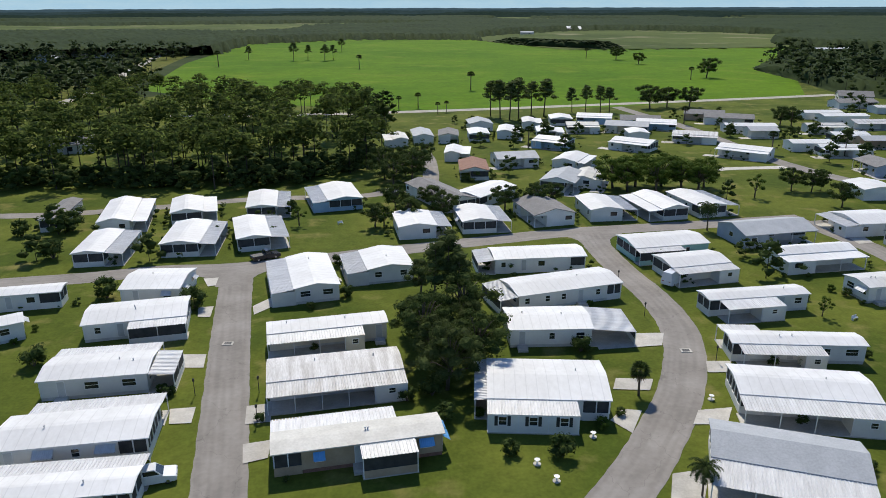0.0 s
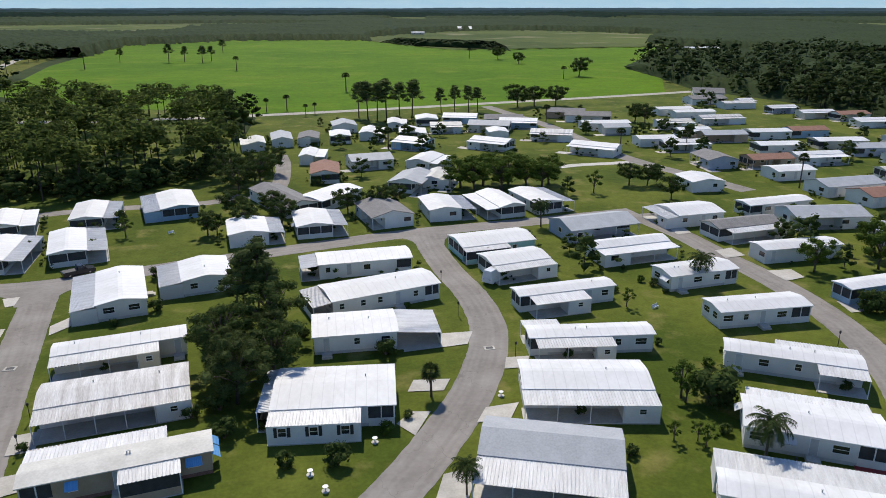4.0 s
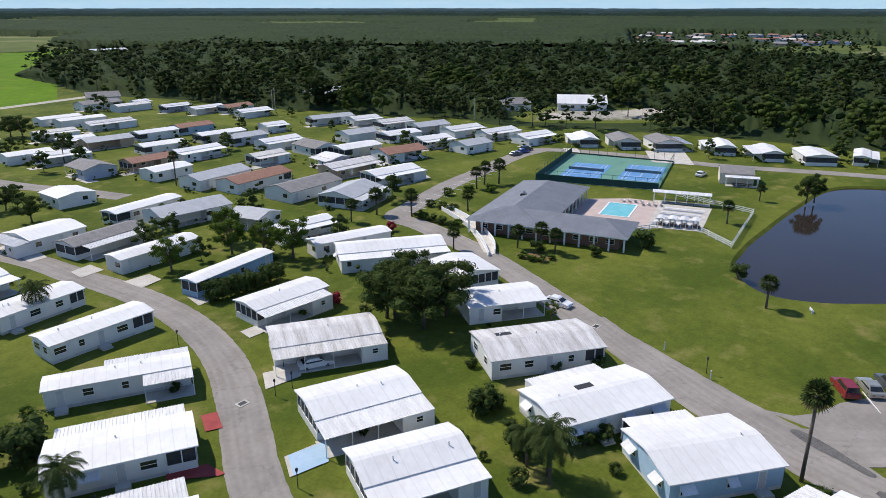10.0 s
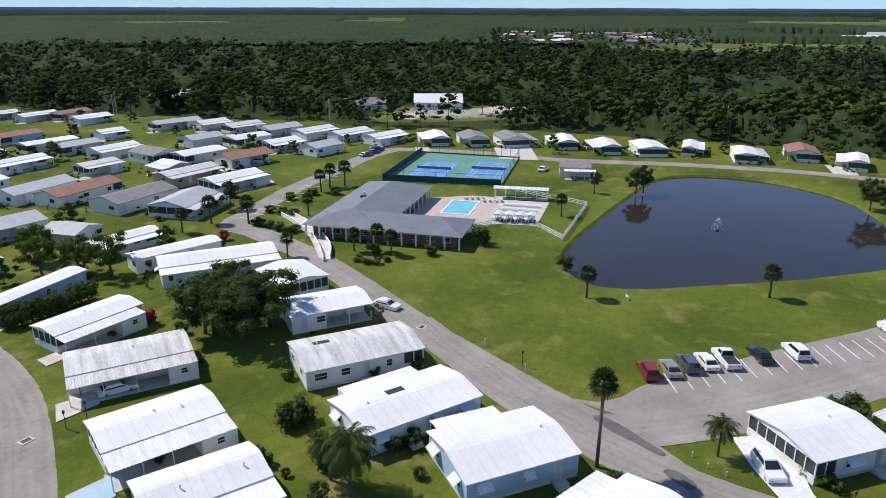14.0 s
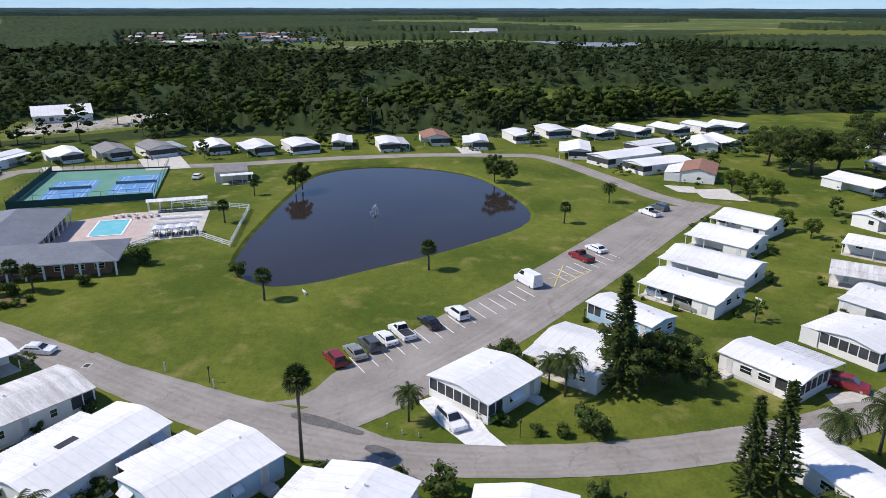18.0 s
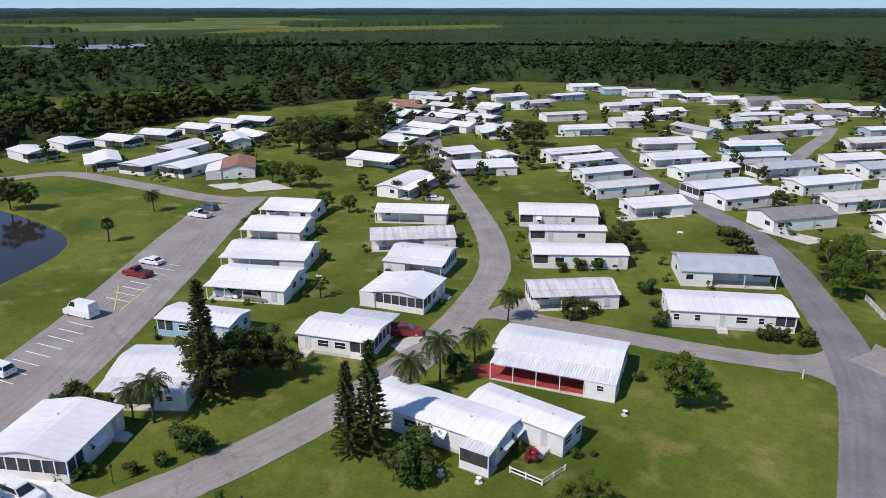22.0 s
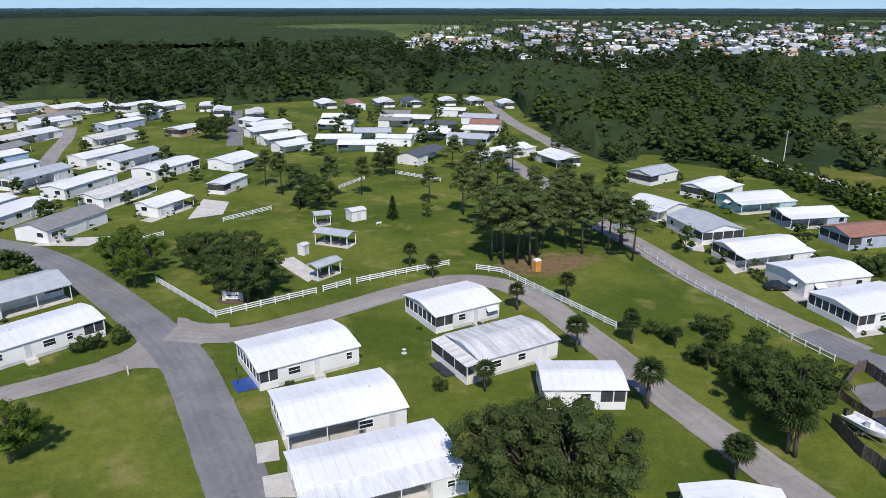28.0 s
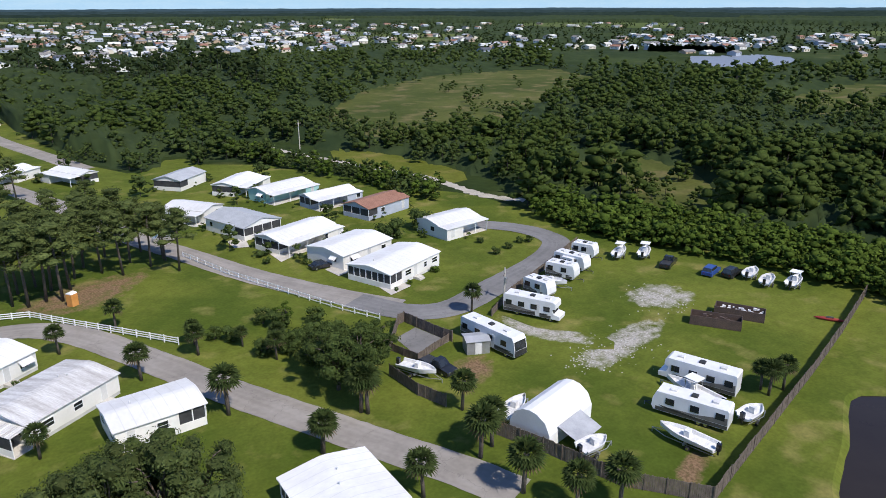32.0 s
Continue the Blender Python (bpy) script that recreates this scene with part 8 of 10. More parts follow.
s = Shape()
s.tube([(-0.5, 0, 0.5), (0.5, 0, 0.5)], [0.22, 0.22], "dark", 6)
part("cockpit", s, k)
worn_patch("bare_ground", ring([(36.7, -133.7), (32.1, -138.4), (20.8, -141.7), (12.8, -138.4), (23.1, -127.9), (33.1, -128)], 2), 0.020, "dirt_turf", "bare reddish earth under the pines", "ground")

# ---- park ----
rail_fence([(94, -125.2), (79.4, -110.6), (65.6, -120.1)], "white three-rail fence round the park")
rail_fence([(64.6, -120.9), (60.5, -124.2)], "white three-rail fence section")
rail_fence([(59.4, -124.7), (53, -128.5), (43.5, -133.7)], "white three-rail fence round the park")
rail_fence([(38.6, -131.4), (34.1, -129.6), (29.3, -122.1), (24.4, -114.7), (19.1, -106.5)], "white three-rail fence round the park")
rail_fence([(6.1, -143.5), (3, -128.5), (-1.5, -114.2), (-5.1, -102.7), (-7.8, -96.2)], "white rail fence along the meadow", 1.0, 2.4, 2)
rail_fence([(106.4, -146.3), (102.5, -151.5)], "white rail fence section", 1.1)
rail_fence([(93.1, -161.7), (84.7, -171.4)], "white rail fence section", 1.1)
rail_fence([(71.6, -191.6), (66.1, -202.5)], "white rail fence section", 1.1)
rail_fence([(58, -209.5), (45.1, -199.9)], "white rail fence section", 1.1)
pavilion(66.1, -146.3, 157.1, 7.5, 3.6, "open picnic pavilion with pale metal roof")
pavilion(65.5, -128.5, -129.5, 5.5, 2.6, "small open pavilion with pale metal roof")
pavilion(71, -160, -159.9, 3.4, 3.0, "small open shelter with pale roof")
hut(64, -163.9, -145.1, 3.6, 3.0, "small white garden building in the park", 2.3, "wall_white", "sheet_white", "garden_building", "shed", 0.12)
hut(71.4, -140.1, -121.7, 1.6, 1.5, "small white shed in the park", 2.0, "wall_white", "sheet_white", "shed", "shed", 0.12)
slab("pad", [(76.2, -136.2), (73, -138.4), (66.6, -129.4), (67.9, -125.2)], "grey concrete pad in the park", "concrete", 0.05)
toilet = thing("portable_toilet", pose(27.8, -130.8, 0, 0, 0, 30), "orange portable toilet on the grass", "portable toilet")
s = Shape()
s.box(-0.6, 0.6, -0.6, 0.6, 0.05, 2.1, "orange")
part("body", s, toilet)
s = Shape()
s.along_x([(-0.62, 2.1), (0.62, 2.1), (0.4, 2.3), (-0.4, 2.3)], -0.62, 0.62, "canvas")
part("roof", s, toilet)
s = Shape()
s.box(-0.36, 0.36, -0.64, -0.6, 0.15, 1.95, "wall_tan")
part("door", s, toilet)
sign = thing("park_sign", pose(78.6, -117.2, 0, 0, 0, 180), "white masonry entrance sign with lamps in a flower bed", "sign")
s = Shape()
s.box(-1.2, 1.2, -0.15, 0.15, 0.3, 1.5, "trim")
part("board", s, sign)
for sx in (-1.4, 1.4):
    s = Shape()
    s.box(sx - 0.25, sx + 0.25, -0.25, 0.25, 0, 1.8, "wall_cream")
    s.box(sx - 0.3, sx + 0.3, -0.3, 0.3, 1.8, 1.9, "trim")
    part("pillar", s, sign)
    s = Shape()
    s.tube([(sx, 0, 1.9), (sx, 0, 2.1), (sx, 0, 2.3)], [0.06, 0.16, 0.1], "dark", 6)
    part("lantern", s, sign)
for z, w in ((1.2, 0.8), (0.95, 0.95), (0.7, 0.6)):
    s = Shape()
    s.box(-w, w, -0.17, -0.15, z - 0.06, z + 0.06, "dark")
    part("lettering", s, sign)
s = Shape()
s.prism([(2.6 * math.cos(0.4 * i), 1.5 * math.sin(0.4 * i)) for i in range(15)], -0.02, 0.12, "mulch")
part("flower_bed", s, sign)


# ---- poles, lamps, small things ----
def utility_pole(x, y, height=11, yaw=0):
    ob = thing("utility_pole", pose(x, y, 0, 0, 0, yaw), "tall wooden utility pole with crossarm", "utility pole", "utility poles")
    s = Shape()
    s.tube([(0, 0, -0.2), (0, 0, height)], [0.16, 0.11], "concrete", 8)
    part("pole", s, ob)
    s = Shape()
    s.box(-1.2, 1.2, -0.06, 0.06, height - 1.0, height - 0.85, "wood")
    part("crossarm", s, ob)
    for q in (-1.05, 0.35, 1.05):
        s = Shape()
        s.tube([(q, 0, height - 0.85), (q, 0, height - 0.6)], [0.05, 0.035], "steel", 6)
        part("insulator", s, ob)
    s = Shape()
    s.tube([(0.3, 0.2, height - 2.4), (0.3, 0.2, height - 1.6)], [0.2, 0.2], "steel", 8)
    part("transformer", s, ob)


for x, y, h, w in ((-59.5, -225, 10, 20), (-28.1, -90.6, 5.5, 40), (239.1, 266, 10, 30), (339.5, 36.7, 9, 60), (346.7, 35.9, 9, 80), (333.1, -20, 10, 80), (380.3, -84, 9, 80), (275.1, 179, 9, 60), (239.5, 268.5, 9, 60)):
    utility_pole(x, y, h, w)


def yard_lamp(x, y):
    ob = thing("lamp_post", pose(x, y, 0), "dark garden lamp post on the grass", "lamp post", "lamp posts before the homes")
    s = Shape()
    s.tube([(0, 0, -0.05), (0, 0, 1.9)], [0.05, 0.04], "dark", 6)
    part("post", s, ob)
    s = Shape()
    s.tube([(0, 0, 1.88), (0, 0, 2.1), (0, 0, 2.3), (0, 0, 2.38)], [0.08, 0.16, 0.14, 0.03], "dark", 6)
    part("lantern", s, ob)


for x, y in ([(-30.4, 76.8), (-21.3, 70.8), (-22.7, 77.4), (36.4, 85.2), (30.8, 99.9), (30.0, 113.8)] + [(82.2, 82.4), (82.4, 60.8), (72.9, 44.8), (58.3, 55.8), (93.9, 80.2)] + [(121.8, 22.8), (84.9, 60.7), (87.6, 65.9)] + [(142.4, -27.1), (99.7, -24.9), (111.5, -15.8)] + [(70.6, -90.3)]):
    yard_lamp(x, y)


def marker_post(x, y, high=1.3):
    ob = thing("marker_post", pose(x, y, 0), "short white marker post on the lawn", "post", "marker posts")
    s = Shape()
    s.box(-0.07, 0.07, -0.07, 0.07, -0.05, high, "line_paint")
    part("post", s, ob)
    s = Shape()
    s.box(-0.072, 0.072, -0.072, 0.072, high * 0.72, high * 0.85, "line_yellow")
    part("band", s, ob)


for x, y in ([(124.5, 29.7), (120.5, 21.8)] + [(120.4, -12.7)] + [(85.3, -92.6)] + [(158.8, 80.1)]):
    marker_post(x, y)


def garden_ornament(x, y, words, kind=0):
    ob = thing("birdbath" if kind == 0 else "garden_bench", pose(x, y, 0, 0, 0, 30) @ Matrix.Scale(0.75, 4), words, "birdbath" if kind == 0 else "bench")
    if kind == 0:
        s = Shape()
        s.tube([(0, 0, -0.02), (0, 0, 0.1), (0, 0, 0.65)], [0.25, 0.12, 0.09], "trim", 8)
        part("pedestal", s, ob)
        s = Shape()
        s.tube([(0, 0, 0.63), (0, 0, 0.78)], [0.15, 0.42], "trim", 10)
        part("bowl", s, ob)
        s = Shape()
        s.prism([(0.55 * math.cos(math.pi * i / 6), 0.55 * math.sin(math.pi * i / 6)) for i in range(12)], -0.02, 0.09, "concrete")
        part("edging", s, ob)
    else:
        s = Shape()
        s.box(-0.8, 0.8, -0.25, 0.25, 0.42, 0.48, "trim")
        part("seat", s, ob)
        s = Shape()
        s.box(-0.8, 0.8, 0.2, 0.26, 0.48, 0.95, "trim")
        part("backrest", s, ob)
        for sx in (-0.7, 0.7):
            s = Shape()
            s.box(sx - 0.05, sx + 0.05, -0.22, 0.24, -0.02, 0.43, "trim")
            part("leg", s, ob)


for x, y in ([(9.7, 62.8), (11.3, 60), (32.3, 75.5), (16.5, 67.7), (16.2, 80.4)] + [(94.6, -43.5), (91.5, -46), (105.6, -43.4), (92, -67.4)] + [(50, -98.7)]):
    garden_ornament(x, y, "white birdbath in a stone ring on the grass")
for x, y in ([(62.2, 98.5)] + [(151.6, 17.6)] + [(58.6, -159.6)] + [(-22.4, 149.2)] + [(133.7, -129.4)] + [(152, -56.5)]):
    garden_ornament(x, y, "white garden bench on the grass", 1)

for x, y in [(117.6, -1.8), (112.7, -0.9), (111.5, -2.7), (111.0, -4.6)]:
    marker_post(x, y, 0.6)
f = thing("fountain", pose(199.9, 12.5, -0.5), "thin white fountain jet in the pond", "fountain")
s = Shape()
s.tube([(0, 0, -0.1), (0, 0, 0.25)], [0.5, 0.4], "dark", 10)
part("float", s, f)
s = Shape()
for i in range(110):
    w, u = rng.uniform(0, 6.28), rng.uniform(0.1, 1)
    r0 = 1.7 * u * rng.uniform(0.3, 1)
    z0 = 2.9 * (1 - u * u)
    s.tube([(r0 * math.cos(w), r0 * math.sin(w), z0), (r0 * 1.1 * math.cos(w), r0 * 1.1 * math.sin(w), z0 - 0.4)], [0.016, 0.006], "spray", 3)
s.tube([(0, 0, 0.2), (0, 0, 1.8), (0, 0, 3.0)], [0.035, 0.03, 0.01], "spray", 6)
part("jet", s, f)

# ---- far land ----
sheet("clearing", ring([(301, 164.2), (315.9, 163), (308.2, 152.3), (295.9, 153.7)], 4), 0.056, "sand", "pale bare sand of a building site", "ground")
sheet("clearing", ring([(335, 142.2), (354.5, 140.2), (363.9, 132.7), (344.9, 122.4), (326.9, 128.1)], 4), 0.057, "sand", "pale bare sand of a building site", "ground")
worn_patch("clearing", ring([(293.7, 163.6), (324, 175), (339.1, 150.2), (363.9, 132.7), (333.3, 117.5), (308.3, 133.4), (291, 158.8)], 8), 0.05, "gravel_turf", "pale bare sand of a building site", "ground")
sheet("meadow", ring([(-222.3, 384.9), (-224.1, 448.5), (-253, 578), (-336.6, 930.1), (-383.7, 1272.1), (-301.2, 1053.2), (-235.1, 651.1), (-188.7, 431.4), (-182.5, 343.6)], 20), 0.044, "lawn", "light green verge along a country road", "grass")
ribbon("road", [(-187.9, 343.8), (-200.8, 428.6), (-234.9, 551.2), (-298.2, 807.4), (-429.3, 1387.2)], 7.0, 0.06, "sand", "pale country road beside the woods", 0.4)
sheet("meadow", ring([(-113.6, -157.6), (-141, -158.5), (-137.5, -128.8), (-107.4, -98), (-89, -100.5), (-94.9, -124.6)], 10), 0.045, "meadow", "light green scrubby clearing in the woods", "grass")
sheet("meadow", ring([(-317.3, -200.3), (-410.2, -215.2), (-433.2, -196.6), (-324.8, -152.8), (-273.2, -158.8)], 10), 0.045, "meadow", "open rough meadow in the woods", "grass")
sheet("meadow", ring([(-72.6, -222.3), (-80.6, -200.1), (-82.1, -167.5), (-71, -158.7), (-66.2, -184.7), (-62.7, -208.4)], 10), 0.047, "lawn", "green verge along the sandy track", "grass")
sheet("meadow", ring([(432.6, 6.2), (566.4, -16.7), (609.5, -83.1), (577.4, -142.6), (432, -123.1), (388.2, -82.4), (383.8, -27.2)], 20), 0.045, "grass", "open green meadow in the woods", "grass")
sheet("meadow", ring([(-106.5, -302.2), (-170.3, -368.2), (-252.3, -414), (-362.2, -403.2), (-326.7, -328.1), (-214.3, -267.7), (-157.1, -230.3), (-104.1, -213.7), (-91.4, -238.6)], 20), 0.045, "meadow", "rough open meadow in the woods", "grass")
ribbon("track", [(-53.1, -237.7), (-58.5, -211.7), (-63.5, -192.8), (-69.8, -167.3), (-69.1, -144.8), (-74.2, -133.7)], 3.2, 0.06, "sand", "pale sandy track through the woods", 0.6)
sheet("water", ring([(1197.8, -70), (1283.1, -169.4), (1102.5, -233.1), (945.3, -189.6), (980.4, -116.1)], 30), 0.06, "steel", "far pale lake", "water")
sheet("water", ring([(-580.6, -430.3), (-635.5, -419), (-622.2, -354.1), (-525.4, -312.6), (-451.5, -330.5)], 30), 0.06, "steel", "far lake among trees", "water")
sheet("field", ring([(1375, -390.4), (1731.4, -765.7), (1605.8, -1191.1), (1220.8, -902.5), (1199.2, -577.3)], 60), 0.04, "lawn", "far pale green pasture", "field")


def far_house(x, y, yaw, long, wide, roof, wall, words="far house with pale roof among trees"):
    b = Shape()
    b.along_x([(-wide / 2, -0.1), (wide / 2, -0.1), (wide / 2, 3), (0, 3 + wide * 0.2), (-wide / 2, 3)], -long / 2, long / 2, wall)
    b.along_x(gable_section(wide, 3.1, wide * 0.2, 0.2, 0.4), -long / 2 - 0.4, long / 2 + 0.4, roof)
    for sg in (-1, 1):
        for i in range(int(long / 4.5)):
            q = -long / 2 + 2.2 + 4.5 * i
            b.box(q - 0.8, q + 0.8, sg * wide / 2 - 0.05, sg * wide / 2 + 0.05, 0.9, 2.3, "glass")
        b.box(sg * long / 2 - 0.05, sg * long / 2 + 0.05, -wide * 0.3, -wide * 0.1, 0.9, 2.3, "glass")
        b.box(sg * long / 2 - 0.05, sg * long / 2 + 0.05, wide * 0.1, wide * 0.3, 0.9, 2.3, "glass")
    ob = new("house", b.mesh("house"))
    ob.matrix_world = pose(x, y, 0, 0, 0, yaw)
    tagged(ob, words, "house", "far houses")


rng = random.Random(21)
roofs = ("roof_white", "roof_white", "roof_lgrey", "roof_lgrey", "roof_cream", "roof_terra", "roof_grey", "roof_grey", "roof_grey", "roof_dark")


def town(corners, count, choice, words, size=(11, 16)):
    """Many far houses strewn along rough streets over a quarter given by four plan corners, joined."""
    a, b, c, d = [np.array(q) for q in corners]
    s = Shape()
    for _ in range(count):
        u, v = rng.random(), rng.random()
        p = (a * (1 - u) + b * u) * (1 - v) + (d * (1 - u) + c * u) * v
        if rng.random() < 0.7:
            p[1] = round(p[1] / 55) * 55 + rng.choice((-16, 16))
        n, long, wide = len(s.v), rng.uniform(*size), rng.uniform(8, 11)
        wall = rng.choice(("wall_white", "wall_cream", "wall_tan", "wall_bgrey"))
        s.along_x([(-wide / 2, -0.1), (wide / 2, -0.1), (wide / 2, 3), (0, 3 + wide * 0.2), (-wide / 2, 3)], -long / 2, long / 2, wall)
        s.along_x(gable_section(wide, 3.1, wide * 0.2, 0.2, 0.4), -long / 2 - 0.4, long / 2 + 0.4, rng.choice(choice))
        for q in (-0.25, 0.2):
            for sg in (-1, 1):
                s.box(q * long - 0.7, q * long + 0.7, sg * wide / 2 - 0.04, sg * wide / 2 + 0.04, 1.0, 2.2, "glass")
        s.turned(pose(p[0], p[1], 0, 0, 0, rng.choice((0, 90)) + rng.uniform(-8, 8)), n)
    tagged(new("far_town", s.mesh("far_town")), words, "houses", kind="stuff")


town([(104.7, -864), (-310.2, -595.9), (-712.5, -1276.3), (21.9, -1667.1)], 110, roofs, "far town of white and grey roofed houses among trees", (10, 15))
town([(-72.5, -1585.2), (-683, -1226.5), (-1319.8, -2303.5), (-265.4, -2449.5)], 70, roofs, "far town of pale houses towards the horizon", (11, 18))
town([(111, -956.1), (-93.3, -572.8), (-209.6, -718.2), (-3.1, -1318.7)], 34, roofs, "far houses at the edge of the woods", (10, 14))
town([(-23.3, -627.8), (-306.5, -756.2), (-551.1, -1223.7), (-141.2, -1583.6)], 90, roofs, "far town of white roofed houses among trees", (10, 15))
town([(-284.5, -710.2), (-642.7, -475.9), (-1062.2, -584.6), (-535.8, -1237.2)], 100, roofs, "far town of white houses beyond the woods", (10, 15))
town([(-563.6, -467), (-672.4, -293.2), (-1262.3, -531.4), (-934.4, -695.1)], 80, roofs, "far white houses beside the lake", (10, 15))
town([(-133, -1517.6), (-1177.4, -748.3), (-1811.3, -1133.5), (-245.4, -2428.6)], 80, roofs, "far town towards the horizon", (11, 18))
town([(898.2, 399), (1005.4, 177.8), (1360.9, 249.4), (1224.2, 555.8)], 40, ("roof_terra", "roof_terra", "roof_grey", "roof_cream"), "far estate of terracotta roofed houses", (14, 22))
town([(-284.5, 487.7), (-344.3, 934), (-242.7, 807.1), (-531.7, 1021.5)], 30, ("roof_grey", "roof_terra", "roof_lgrey"), "far houses among trees beside the pasture", (14, 20))
town([(-214, 1263.5), (248.9, 1224.8), (467.4, 1679.2), (-258.4, 1867.3)], 24, roofs, "far buildings beyond the pasture", (14, 30))
for x, y, yaw, l, w, roof, words in ((*[(335.9, 163.1)][0], -58, 22, 16, "roof_white", "large white-roofed house in a clearing"), (*[(309.8, 187.3)][0], -40, 20, 12, "roof_grey", "grey-roofed house at the edge of the woods"),
                                     (*[(272.1, 275.6)][0], -40, 18, 12, "roof_lgrey", "grey-roofed house in the woods"), (*[(286.6, 286.4)][0], -20, 18, 12, "roof_lgrey", "grey-roofed house in the woods"), (*[(755.1, -407)][0], -80, 26, 14, "roof_lgrey", "pale grey roofed house in the woods"),
                                     (*[(641.6, -231.4)][0], -80, 26, 10, "roof_white", "white-roofed building in a clearing"), (*[(683.5, -220.4)][0], -70, 16, 9, "roof_white", "white-roofed house in a clearing"), (*[(240.8, 1460.8)][0], 0, 60, 24, "roof_white", "long white far building"),
                                     (*[(945.7, 981.8)][0], -60, 50, 18, "roof_white", "long white far barn"), (*[(-122.2, 233.7)][0], 20, 14, 10, "roof_grey", "grey-roofed house among pines"), (*[(202.7, 355.9)][0], -20, 15, 11, "roof_grey", "brown-roofed house beyond the road"),
                                     (*[(391.3, 739.8)][0], 10, 40, 10, "roof_white", "long white far shed roof"), (*[(188.7, -900.4)][0], 0, 24, 12, "roof_white", "white far building in the woods"), (*[(1262.4, 8.4)][0], -60, 60, 20, "roof_white", "long pale far building"),
                                     (*[(-2705.9, -6750.1)][0], 10, 150, 70, "roof_white", "large white far hall"), (*[(1405.5, -19.2)][0], -85, 50, 24, "roof_lgrey", "pale roofed far building"), (*[(546.9, -802)][0], -40, 20, 10, "roof_white", "white far building in the trees")):
    far_house(x, y, yaw, l, w, roof, "wall_white", words)


# ---- plants ----
def leaf_cloud(rng, centres, radii, count, size, mat, shape, flat=0.7):
    """Small leaf sprays on the shells of several clumps."""
    k = shape.slot(mat)
    for c, r in zip(centres, radii):
        shape.lump(c, r * 0.74, flat, rng, mat)
    for _ in range(count):
        i = rng.integers(len(centres))
        d = rng.normal(size=3)
        d /= np.linalg.norm(d) + 1e-6
        p = centres[i] + d * radii[i] * rng.uniform(0.66, 1.06) * np.array([1, 1, flat])
        face = d + np.array([0, 0, 0.35]) + 0.42 * rng.normal(size=3)
        a = np.cross(face, rng.normal(size=3))
        a /= np.linalg.norm(a) + 1e-6
        b = np.cross(face, a)
        b /= np.linalg.norm(b) + 1e-6
        s = size * rng.uniform(0.6, 1.3)
        n = len(shape.v)
        bend = np.cross(a, b) * s * 0.25
        shape.v += [tuple(p - a * s), tuple(p - b * s * 0.6 + bend), tuple(p + a * s), tuple(p + b * s * 0.6 + bend)]
        shape.f.append((n, n + 1, n + 2, n + 3))
        shape.k.append(k)


def broad_tree(seed, height, spread, leaf, sprays=1500, size=0.3, low=0.22, clumps=15):
    """A tapered trunk with limbs under a crown of many leaf sprays."""
    rng = np.random.default_rng(seed)
    t, c = Shape(), Shape()
    lean = rng.uniform(-0.05, 0.05, 2) * height
    t.tube([(0, 0, -0.1), (lean[0] * 0.4, lean[1] * 0.4, height * 0.25), (lean[0], lean[1], height * 0.6)], [height * 0.032, height * 0.025, height * 0.012], "bark", 7)
    cs, rs = [], []
    for i in range(clumps):
        w = 2.4 * i + rng.uniform(-0.4, 0.4)
        f = (i + 0.5) / clumps
        rad = spread * (0.25 + 0.62 * math.sin(math.pi * min(f * 0.8 + 0.12, 1))) * rng.uniform(0.5, 1.15)
        z = height * (low + 0.14 + (0.78 - low) * f + rng.uniform(-0.07, 0.05))
        if i == clumps - 1:
            rad *= 0.3
        p = np.array([lean[0] + rad * math.cos(w), lean[1] + rad * math.sin(w), z])
        cs.append(p)
        rs.append(spread * rng.uniform(0.17, 0.33))
        t.tube([(lean[0] * 0.6, lean[1] * 0.6, height * 0.35 * (0.6 + f * 0.7)), tuple(p * np.array([0.6, 0.6, 0.93])), tuple(p)], [height * 0.012, height * 0.008, height * 0.004], "bark", 4)
    leaf_cloud(rng, cs, rs, sprays, size, leaf, c)
    return t.mesh("trunk", True), c.mesh("crown")


def pine_tree(seed, height, sprays=1250):
    rng = np.random.default_rng(seed)
    t, c = Shape(), Shape()
    lean = rng.uniform(-0.04, 0.04, 2) * height
    t.tube([(0, 0, -0.1), (lean[0] * 0.5, lean[1] * 0.5, height * 0.5), (lean[0], lean[1], height * 0.95)], [0.2, 0.15, 0.05], "bark", 6)
    cs, rs = [], []
    for i in range(17):
        f = i / 16
        z = height * (0.52 + 0.44 * f)
        w = 2.4 * i + rng.uniform(-0.5, 0.5)
        rad = (1 - f * 0.75) * height * 0.2 * rng.uniform(0.5, 1.1)
        p = np.array([lean[0] * z / height + rad * math.cos(w), lean[1] * z / height + rad * math.sin(w), z])
        cs.append(p)
        rs.append(height * rng.uniform(0.07, 0.12))
        t.tube([(lean[0] * z / height, lean[1] * z / height, z - 0.5), tuple(p)], [0.06, 0.03], "bark", 4)
    leaf_cloud(rng, cs, rs, sprays, 0.18, "leaf_pine", c, 0.6)
    return t.mesh("trunk", True), c.mesh("crown")


